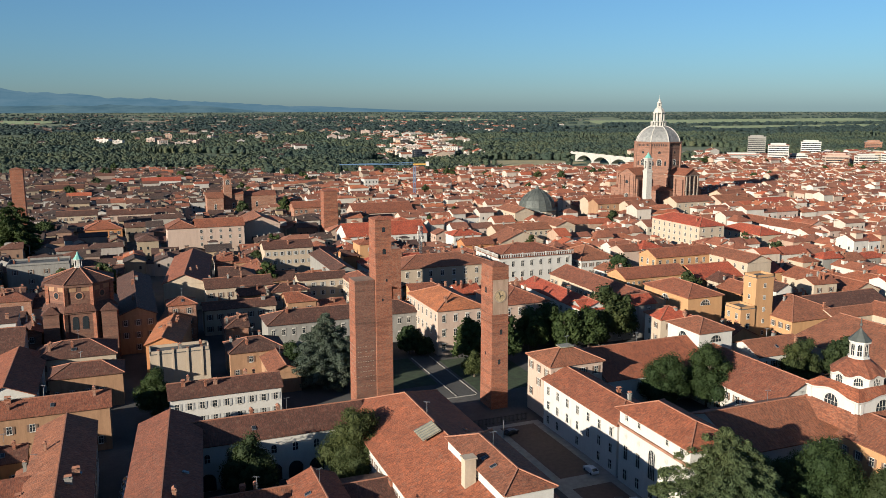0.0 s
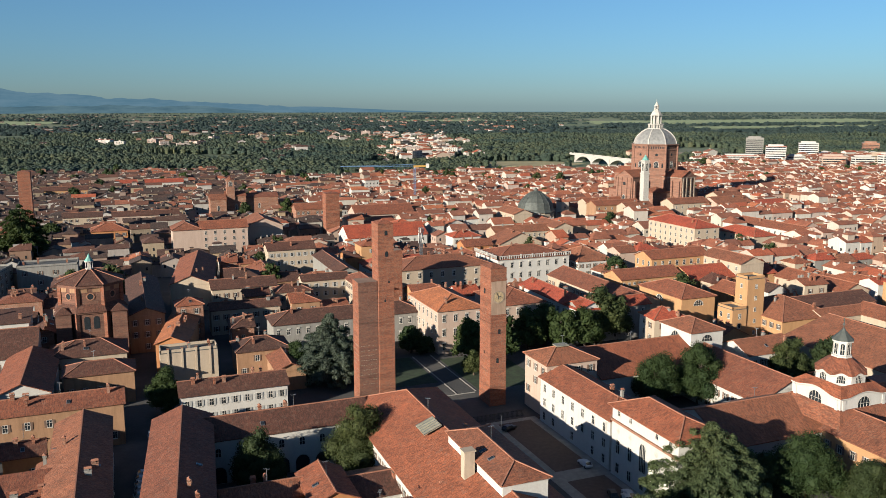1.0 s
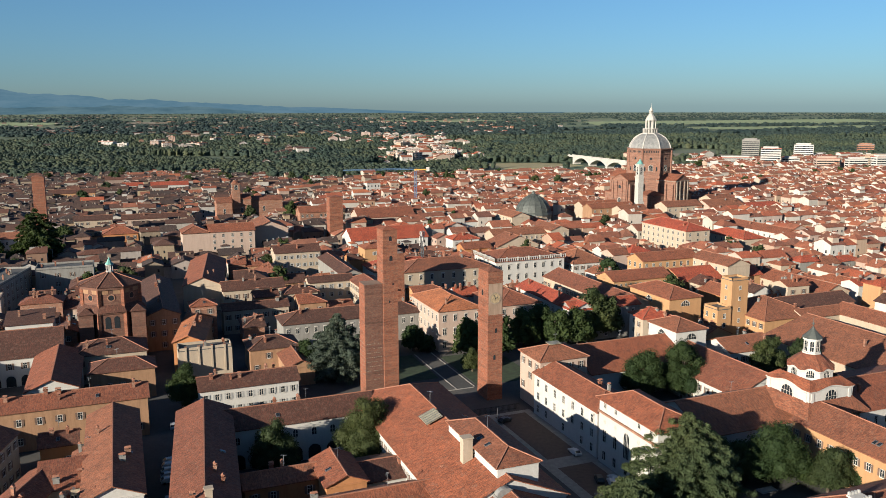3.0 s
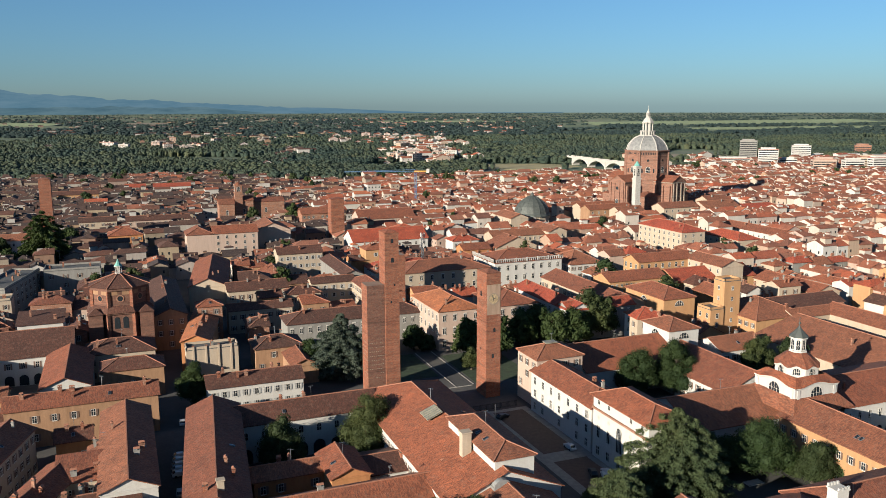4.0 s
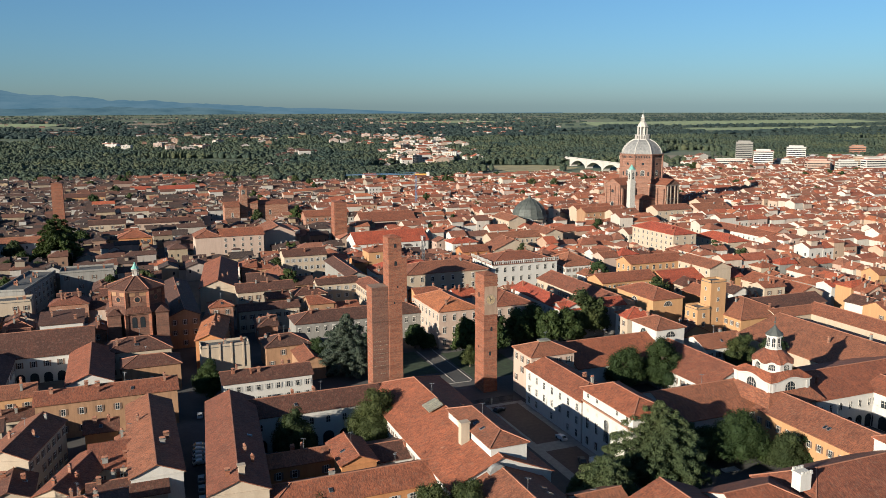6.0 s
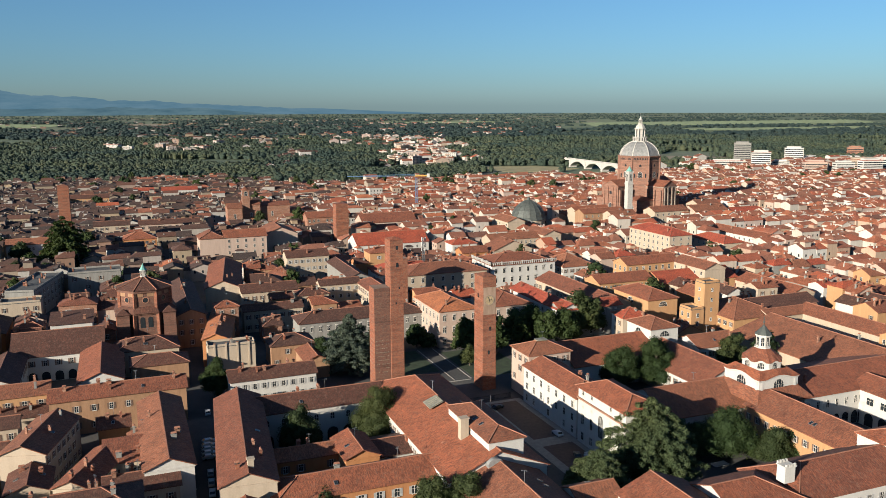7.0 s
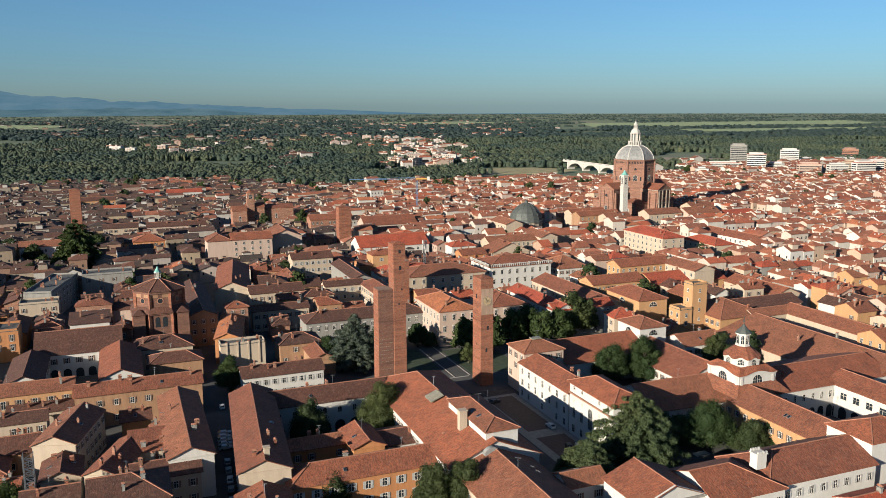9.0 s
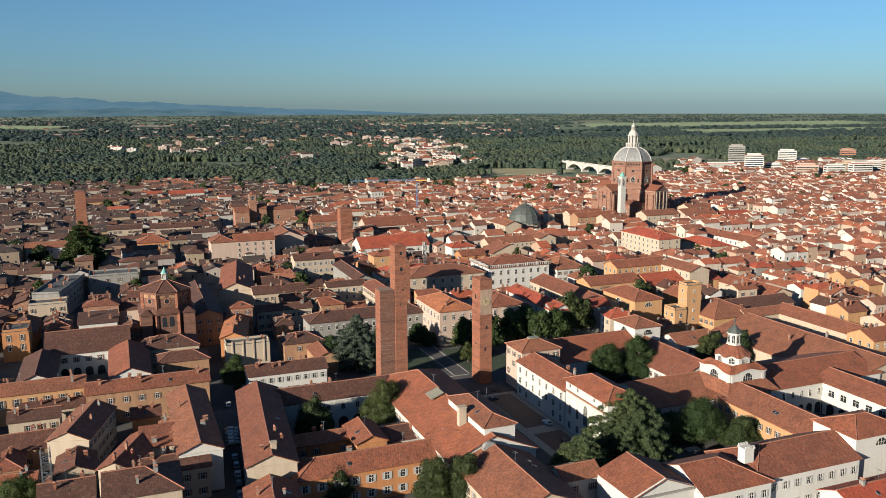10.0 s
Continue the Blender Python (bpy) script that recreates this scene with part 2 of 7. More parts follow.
def ring(n, r, cx=0, cy=0, turn=0.0, ry=None):
    return [(cx + r * math.cos(2 * math.pi * i / n + turn), cy + (ry or r) * math.sin(2 * math.pi * i / n + turn)) for i in range(n)]


def part(name, shape, materials, parent, label="", smooth=False):
    ob = new(name, shape if isinstance(shape, bpy.types.Mesh) else shape.mesh(name, materials, smooth))
    ob.parent = parent
    if label:
        ob["label"] = label
    return ob


def thing(name, m, label, category, group="", kind=""):
    ob = new(name)
    ob.matrix_basis = m
    return tagged(ob, label, category, group, kind)


# ---- windows, chimneys, roofs, houses ----
WINDOWS = {}


def relief(s, xs, zs, cell):
    """One connected relief in the plane x-z: front faces at each cell's depth, and the steps between them."""
    seen = {}

    def at(x, y, z):
        k = (round(x, 4), round(y, 4), round(z, 4))
        if k not in seen:
            seen[k] = len(s.v)
            s.v.append(k)
        return seen[k]

    def put(pts, slot):
        s.f.append(tuple(at(*p) for p in pts))
        s.s.append(slot)

    n, m = len(xs) - 1, len(zs) - 1
    got = [[cell((xs[i] + xs[i + 1]) / 2, (zs[j] + zs[j + 1]) / 2) for j in range(m)] for i in range(n)]
    depth = lambda i, j: got[i][j][0] if 0 <= i < n and 0 <= j < m and got[i][j][1] >= 0 else 0.0
    for i in range(n):
        for j in range(m):
            d, slot = got[i][j]
            if slot < 0:
                continue
            x0, x1, z0, z1 = xs[i], xs[i + 1], zs[j], zs[j + 1]
            put([(x0, -d, z0), (x1, -d, z0), (x1, -d, z1), (x0, -d, z1)], slot)
            for e, a, b in ((depth(i - 1, j), (x0, z1), (x0, z0)), (depth(i + 1, j), (x1, z0), (x1, z1)), (depth(i, j - 1), (x0, z0), (x1, z0)), (depth(i, j + 1), (x1, z1), (x0, z1))):
                if e < d:
                    put([(a[0], -d, a[1]), (a[0], -e, a[1]), (b[0], -e, b[1]), (b[0], -d, b[1])], slot)


def window_mesh(w, h, style):
    """A window that stands in the plane x-z, facing -y, its foot at the origin."""
    key = (round(w, 2), round(h, 2), style)
    if key in WINDOWS:
        return WINDOWS[key]
    s = Shape()
    arch = style in ("arch", "lunette", "arcade", "hole")
    if arch:
        n = 8
        r = w / 2
        rise = r if style != "lunette" else h
        straight = max(0.0, h - rise)
        outline = [(-r, 0), (r, 0)] if straight else []
        outline += [(r * math.cos(math.pi * i / n), straight + rise * math.sin(math.pi * i / n)) for i in range(n + 1)]
        # in open arches and niches this flat dark sheet stands in for shade
        s.face([(x, -0.03, z) for x, z in outline], 0)
        k = 1 + 0.22 / r
        if style == "arcade":
            k = 1 + 0.12 / r
        out = [(x * k, z if z <= 0 else z + 0.16 * (z - straight > -0.01)) for x, z in outline]
        for i in range(len(outline) if style != "hole" else 0):
            j = (i + 1) % len(outline)
            (a, b), (c, d) = outline[i], outline[j]
            (e, f), (g, q) = out[i], out[j]
            s.face([(a, -0.09, b), (c, -0.09, d), (g, -0.09, q), (e, -0.09, f)], 1)
            s.face([(a, -0.02, b), (c, -0.02, d), (c, -0.09, d), (a, -0.09, b)], 1)
        if style not in ("arcade", "hole"):
            for i in range(1, 4 if w > 1.6 else 2):
                x = -r + w * i / (4 if w > 1.6 else 2)
                s.box(x - 0.04, -0.07, 0.02, x + 0.04, -0.03, straight + rise * math.sqrt(max(0, 1 - (x / r) ** 2)) - 0.02, 1)
            s.box(-r * 0.96, -0.068, h * 0.42, r * 0.96, -0.032, h * 0.42 + 0.07, 1)
    else:
        b = 0.1
        side = w / 2 if style in ("shutter", "grey") else 0.0
        xs = [-w / 2 - b, -w / 2, -0.04, 0.04, w / 2, w / 2 + b]
        if side:
            xs = [xs[0] - side] + xs + [xs[-1] + side]
        zs = [-0.18, -0.06, 0, h * 0.62, h * 0.62 + 0.06, h, h + b] + ([h + 0.3, h + 0.5] if style == "cornice" else [])

        def cell(x, z):
            """Depth and slot of the piece at x, z."""
            if z < -0.06:
                return (0.2, 1) if abs(x) < w / 2 + b else (0.0, -1)
            if side and abs(x) > w / 2 + b:
                return (0.1, 2) if z < h + b else (0.0, -1)
            if z > h + 0.3:
                return 0.34, 1
            if z > h + b:
                return 0.05, 1
            glass = 0 < z < h and 0.04 < abs(x) < w / 2 and not h * 0.62 < z < h * 0.62 + 0.06
            return (0.03, 0) if glass else (0.09, 1)

        relief(s, xs, zs, cell)
    mats = [GLASS, FRAME if style != "arcade" else STONE, GREY_SHUTTER if style == "grey" else SHUTTER]
    WINDOWS[key] = s.mesh("window", mats)
    return WINDOWS[key]


PIECES = {}


def window_pieces(w, h, style):
    """The frame, the pane and one shutter of a plain window, as meshes of their own."""
    key = (round(w, 2), round(h, 2), style)
    if key not in PIECES:
        b = 0.1
        f, p, q = Shape(), Shape(), Shape()
        xs = [-w / 2 - b, -w / 2, -0.04, 0.04, w / 2, w / 2 + b]
        zs = [-0.18, -0.06, 0, h * 0.62, h * 0.62 + 0.06, h, h + b] + ([h + 0.3, h + 0.5] if style == "cornice" else [])

        def cell(x, z):
            if z < -0.06:
                return 0.2, 0
            if z > h + 0.3:
                return 0.34, 0
            if z > h + b:
                return 0.05, 0
            if 0 < z < h and 0.04 < abs(x) < w / 2 and not h * 0.62 < z < h * 0.62 + 0.06:
                return 0.0, -1
            return 0.09, 0

        relief(f, xs, zs, cell)
        p.box(-w / 2, -0.03, 0, w / 2, 0.0, h, 0)
        q.box(-w / 4, -0.1, -0.03, w / 4, -0.04, h + 0.03, 0)
        PIECES[key] = (f.mesh("window", [FRAME]), p.mesh("pane", [GLASS]), q.mesh("shutter", [GREY_SHUTTER if style == "grey" else SHUTTER]))
    return PIECES[key]


def put_window(parent, x, y, z, w, h, style, side, name="window", label="", split=False):
    """side: the way the wall faces: S, N, W or E. split: with pane and shutters as pieces of their own."""
    if split and style in ("plain", "shutter", "grey", "cornice"):
        frame_mesh, pane_mesh, leaf_mesh = window_pieces(w, h, style)
        ob = new(name, frame_mesh)
        ob.parent = parent
        ob.matrix_basis = pose(x, y, z, 0, 0, {"S": 0, "E": 90, "N": 180, "W": -90}[side])
        part("pane", pane_mesh, None, ob)
        if style in ("shutter", "grey"):
            for k in (-1, 1):
                part("shutter", leaf_mesh, None, ob).matrix_basis = pose(k * (w * 0.75 + 0.1), 0, 0)
        return ob
    ob = new(name, window_mesh(w, h, style))
    ob.parent = parent
    ob.matrix_basis = pose(x, y, z, 0, 0, {"S": 0, "E": 90, "N": 180, "W": -90}[side])
    if label:
        ob["label"] = label
    return ob


CHIMNEYS = []
for kind in range(4):
    s = Shape()
    w, d, h = ((0.3, 0.3, 1.2), (0.5, 0.34, 1.1), (0.34, 0.34, 1.7), (0.65, 0.36, 1.0))[kind]
    s.box(-w, -d, -1.2, w, d, h, 0)
    s.box(-w - 0.12, -d - 0.12, h - 0.05, w + 0.12, d + 0.12, h + 0.12, 0)
    for kx in ((-0.7, 0.7) if w > 0.8 else (0,)):
        s.box(kx * w - 0.16, -0.2, h + 0.12, kx * w + 0.16, 0.2, h + 0.5, 0)
    s.solid([(-w - 0.1, -d - 0.1, h + 0.5), (w + 0.1, -d - 0.1, h + 0.5), (w + 0.1, d + 0.1, h + 0.5), (-w - 0.1, d + 0.1, h + 0.5), (-w, 0, h + 0.85), (w, 0, h + 0.85)],
            [(0, 1, 5, 4), (2, 3, 4, 5), (1, 2, 5), (3, 0, 4), (3, 2, 1, 0)], 1)
    CHIMNEYS.append([s.mesh("chimney", [m, RIDGE_TILE]) for m in (BRICK, GREY, PALE_BRICK)])


def roof_into(s, l, w, z, kind, slope, over=0.6, slot=0, thick=0.22, caps=None):
    """A pitched roof with its ridge along x over a plan l by w, its eaves at z. kind: gable, hip, hip0 (hipped at -x), hip1, shed. Returns the rise at the walls' line."""
    a, b = l / 2 + over, w / 2 + over
    if kind == "shed":
        dz = slope * w
        low, high = z - slope * over, z + dz + slope * over
        pts = [(-a, -b, low), (a, -b, low), (a, b, high), (-a, b, high)]
        s.solid(pts + [(x, y, q - thick) for x, y, q in pts], [(0, 1, 2, 3), (7, 6, 5, 4), (0, 4, 5, 1), (1, 5, 6, 2), (2, 6, 7, 3), (3, 7, 4, 0)], slot)
        return dz
    low, top = z - slope * over, z + slope * w / 2
    h0 = b if kind in ("hip", "hip0") else 0
    h1 = b if kind in ("hip", "hip1") else 0
    if h0 + h1 > 2 * a - 0.2:
        k = (2 * a - 0.2) / (h0 + h1)
        h0, h1 = h0 * k, h1 * k
    pts = [(-a, -b, low), (a, -b, low), (a, b, low), (-a, b, low), (-a + h0, 0, top), (a - h1, 0, top)]
    s.solid(pts + [(x, y, q - thick) for x, y, q in pts],
            [(0, 1, 5, 4), (2, 3, 4, 5), (3, 0, 4), (1, 2, 5), (7, 6, 10, 11), (9, 8, 11, 10), (6, 9, 10), (8, 7, 11),
             (0, 6, 7, 1), (2, 8, 9, 3), (1, 7, 8, 2), (3, 9, 6, 0)] if h0 and h1 else
            [(0, 1, 5, 4), (2, 3, 4, 5), (7, 6, 10, 11), (9, 8, 11, 10), (0, 6, 7, 1), (2, 8, 9, 3)]
            + ([(3, 0, 4), (6, 9, 10), (3, 9, 6, 0)] if h0 else [(0, 4, 10, 6), (4, 3, 9, 10)])
            + ([(1, 2, 5), (8, 7, 11), (1, 7, 8, 2)] if h1 else [(1, 7, 11, 5), (5, 11, 8, 2)]), slot)
    if caps is not None:
        up = Vector((0, 0, 0.06))
        P = [Vector(p) + up for p in pts]
        caps.append((P[4], P[5]))
        for end, (i, j) in ((4, (0, 3)), (5, (1, 2))):
            if (h0 if end == 4 else h1):
                caps += [(P[end], P[i]), (P[end], P[j])]
    return slope * w / 2


def walls_into(s, l, w, z, rise, kind, slot=0):
    """The body of a house under such a roof, with gables where the roof has them."""
    x, y = l / 2, w / 2
    if kind == "shed":
        s.solid([(-x, -y, 0), (x, -y, 0), (x, y, 0), (-x, y, 0), (-x, -y, z - 0.1), (x, -y, z - 0.1), (x, y, z + rise - 0.1), (-x, y, z + rise - 0.1)],
                [(0, 3, 2, 1), (4, 5, 6, 7), (0, 1, 5, 4), (1, 2, 6, 5), (2, 3, 7, 6), (3, 0, 4, 7)], slot)
        return
    t = z - 0.12
    pts = [(-x, -y, 0), (x, -y, 0), (x, y, 0), (-x, y, 0), (-x, -y, t), (x, -y, t), (x, y, t), (-x, y, t)]
    west, east = (3, 0, 4, 7), (1, 2, 6, 5)
    if kind not in ("hip", "hip0"):
        west = (3, 0, 4, len(pts), 7)
        pts.append((-x, 0, z + rise - 0.2))
    if kind not in ("hip", "hip1"):
        east = (1, 2, 6, len(pts), 5)
        pts.append((x, 0, z + rise - 0.2))
    s.solid(pts, [(0, 3, 2, 1), (0, 1, 5, 4), (2, 3, 7, 6), west, east], slot)


s = Shape()
s.box(-0.45, -0.65, -0.1, 0.45, 0.65, 0.14, 0)
s.box(-0.36, -0.55, 0.14, 0.36, 0.55, 0.17, 1)
ROOF_WINDOW = s.mesh("roof_window", [METAL, GLASS])
s = Shape()
s.bar((0, 0, -0.5), (0, 0, 3.0), 0.07)
s.bar((-0.7, 0, 2.9), (0.7, 0, 2.9), 0.05)
for i in range(5):
    s.bar((-0.6 + i * 0.3, -0.35, 2.9), (-0.6 + i * 0.3, 0.35, 2.9), 0.04)
AERIAL = s.mesh("aerial", [METAL])


def d_near(x, y):
    return math.hypot(x, y) < 300


HERO = []       # plans already built upon: x0, y0, x1, y1
STYLE = {"white": (WHITE, "white plastered"), "cream": (CREAM, "cream plastered"), "yellow": (YELLOW, "yellow plastered"), "orange": (ORANGE, "orange plastered"),
         "pink": (PINK, "pale pink plastered"), "tan": (TAN, "tan plastered"), "grey": (GREY, "grey plastered"), "brick": (BRICK, "red brick"), "pale_brick": (PALE_BRICK, "pale brick")}
TILES = {"old": (OLD_TILE, "clay tile"), "red": (RED_TILE, "bright red tile"), "brown": (BROWN_TILE, "dark brown tile"), "orange": (ORANGE_TILE, "bright orange tile")}


def house(x0, y0, x1, y1, eave, roof="gable", ridge="x", wall="cream", tiles="old", slope=0.42, rot=0.0, faces="SW", win="shutter", size=(1.1, 1.8), gap=3.2,
          floors=None, chimneys=1, arcade=False, capped=True, name="house", label="", category="house", group="", over=0.6, low=1.2, claim=True):
    """A house over the plan x0..x1, y0..y1 (turned by rot about its middle), with its parts. faces: the sides that carry windows."""
    rng = random.Random(int(x0 * 31 + y0 * 17))
    cx, cy, lx, ly = (x0 + x1) / 2, (y0 + y1) / 2, x1 - x0, y1 - y0
    wm, wn_ = STYLE[wall]
    tm, tn = TILES[tiles]
    ob = thing(name, pose(cx, cy, 0, 0, 0, rot), label or f"{wn_} house with a {'flat' if roof == 'flat' else roof.rstrip('01') + 'ped' if roof[:3] == 'hip' else 'pitched'} {tn} roof", category, group)
    if claim:
        HERO.append((x0 - 1.5, y0 - 1.5, x1 + 1.5, y1 + 1.5))
    l, w, turn = (lx, ly, 0) if ridge == "x" else (ly, lx, 90)
    s = Shape()
    if roof == "flat":
        walls_into(s, l, w, eave, 0, "hip")
        r = Shape()
        r.box(-l / 2 - 0.1, -w / 2 - 0.1, eave - 0.1, l / 2 + 0.1, w / 2 + 0.1, eave + 0.15, 0)
        for a in ((-l / 2, -w / 2, l / 2, -w / 2 + 0.3), (-l / 2, w / 2 - 0.3, l / 2, w / 2), (-l / 2, -w / 2, -l / 2 + 0.3, w / 2), (l / 2 - 0.3, -w / 2, l / 2, w / 2)):
            r.box(a[0], a[1], eave + 0.15, a[2], a[3], eave + 1.0, 1)
        roof_ob = part("roof", r, [FELT, wm], ob)
        rise = 0
    else:
        r = Shape()
        lines = []
        rise = roof_into(r, l, w, eave, roof, slope, over, 0, 0.22, lines)
        roof_ob = part("roof", r, [tm], ob)
        for a, b in (lines if capped else lines[:1]):
            c = Shape()
            c.bar(a, b, 0.24)
            part("ridge_cap", c, [RIDGE_TILE], ob).matrix_basis = pose(0, 0, 0, 0, 0, turn)
        walls_into(s, l, w, eave, rise, roof)
        if claim and roof != "shed":
            c = Shape()
            c.box(-l / 2 - 0.2, -w / 2 - 0.2, eave - 0.75, l / 2 + 0.2, w / 2 + 0.2, eave - 0.45, 0)
            part("cornice", c, [wm], ob).matrix_basis = pose(0, 0, 0, 0, 0, turn)
    wall_ob = part("wall", s, [wm], ob)
    for o in (roof_ob, wall_ob):
        o.matrix_basis = pose(0, 0, 0, 0, 0, turn)
    ww, wh = size
    floors = floors if floors is not None else max(1, int((eave - 1.0) / 3.6))
    fh = (eave - 0.9) / max(1, floors)
    if win == "lunette":
        for side in faces:
            xy = {"S": (0, -ly / 2), "N": (0, ly / 2), "W": (-lx / 2, 0), "E": (lx / 2, 0)}[side]
            put_window(ob, *xy, eave - 3.6, 4.2, 2.2, "lunette", side)
        faces = ""
    for side in faces:
        span = lx if side in "SN" else ly
        n = max(1, int((span - 1.6) / gap))
        for f in range(floors):
            for i in range(n):
                p = (i + 0.5) / n * span - span / 2
                z = f * fh + (fh - wh) * 0.55
                if f == 0 and not arcade and rng.random() < 0.15:
                    continue
                if win == "shutter" and rng.random() < 0.1:
                    continue
                xy = {"S": (p, -ly / 2), "N": (p, ly / 2), "W": (-lx / 2, p), "E": (lx / 2, p)}[side]
                if f == 0 and arcade:
                    put_window(ob, *xy, 0.1, gap * 0.72, fh * 0.8, "arcade", side, "arch")
                else:
                    put_window(ob, *xy, z, ww, wh, win, side, split=claim and math.hypot(cx, cy) < 235)
    if claim and d_near(cx, cy) and roof in ("gable", "hip", "hip0", "hip1") and category == "house":
        for i in range(rng.randrange(0, 3)):
            v = rng.choice((-0.3, 0.3)) * w
            u = rng.uniform(-0.3, 0.3) * max(1.0, l - w)
            tilt = math.degrees(math.atan(slope)) * (-1 if v > 0 else 1)
            part("roof_window", ROOF_WINDOW, None, ob).matrix_basis = pose(0, 0, 0, 0, 0, turn) @ pose(u, v, eave + rise * (1 - abs(v) / (w / 2)) + 0.05, tilt, 0, 0)
        if rng.random() < 0.7:
            part("aerial", AERIAL, None, ob).matrix_basis = pose(0, 0, 0, 0, 0, turn) @ pose(rng.uniform(-0.25, 0.25) * max(1.0, l - w), 0, eave + rise, 0, 0, rng.uniform(0, 180))
    for i in range(chimneys + (chimneys + 1) // 2):
        me = CHIMNEYS[rng.randrange(4)][rng.randrange(3)]
        u, v = rng.uniform(-0.42, 0.42) * l, rng.uniform(-0.3, 0.3) * w
        z = eave + (rise * (1 - abs(v) / (w / 2)) if roof not in ("flat", "shed") else rise * (0.5 + v / w))
        if roof.startswith("hip") and abs(u) > max(0, l / 2 - w / 2):
            z = min(z, eave + rise * (l / 2 - abs(u)) / (w / 2))
        c = part("chimney", me, None, ob)
        c.matrix_basis = pose(0, 0, 0, 0, 0, turn) @ pose(u, v, z, 0, 0, rng.choice((0, 90)))
    return ob


# ---- trees ----
def leaf_cloud(s, rng, centre, radii, count, size, slot, out=None):
    """Sprays of leaves, each a narrow bent quad, over the surface of one lobe of a crown. out: the way a bough points, along which its needles hang."""
    for _ in range(count):
        a, u = rng.uniform(0, 2 * math.pi), rng.uniform(-0.75, 1)
        q = math.sqrt(1 - u * u)
        n = Vector((q * math.cos(a), q * math.sin(a), u))
        p = Vector(centre) + Vector((n.x * radii[0], n.y * radii[1], n.z * radii[2])) * rng.uniform(0.7, 1.12)
        n = (n + Vector((rng.gauss(0, 0.4), rng.gauss(0, 0.4), rng.gauss(0.15, 0.35)))).normalized()
        e = n.cross(Vector((rng.gauss(0, 1), rng.gauss(0, 1), rng.gauss(0, 1))))
        r, thin = size * rng.uniform(0.6, 1.4), 0.55
        if out is not None:
            e, thin = (out + Vector((rng.gauss(0, 0.45), rng.gauss(0, 0.45), rng.gauss(-0.55, 0.4)))), 0.3
            e -= n * e.dot(n)
            r *= 1.35
        e = e.normalized()
        f = n.cross(e) * thin
        s.solid([p - e * r, p - f * r - n * r * 0.2, p + e * r - n * r * 0.15, p + f * r + n * r * 0.15], [(0, 1, 2, 3)], slot)


def core_blob(s, rng, centre, radii, slot, n=6):
    """The dense inside of a lobe, which the light does not pass."""
    rows = []
    for i, u in enumerate((-0.75, 0.1, 0.8)):
        q = math.sqrt(1 - u * u)
        rows.append([(centre[0] + radii[0] * q * math.cos(a) * rng.uniform(0.75, 1), centre[1] + radii[1] * q * math.sin(a) * rng.uniform(0.75, 1), centre[2] + radii[2] * u)
                     for a in [2 * math.pi * (k + 0.5 * (i % 2)) / n for k in range(n)]])
    faces = [(n * r + k, n * r + (k + 1) % n, n * r + n + (k + 1) % n, n * r + n + k) for r in range(2) for k in range(n)]
    s.solid([p for r in rows for p in r], faces + [tuple(range(n))[::-1], tuple(range(2 * n, 3 * n))], slot)


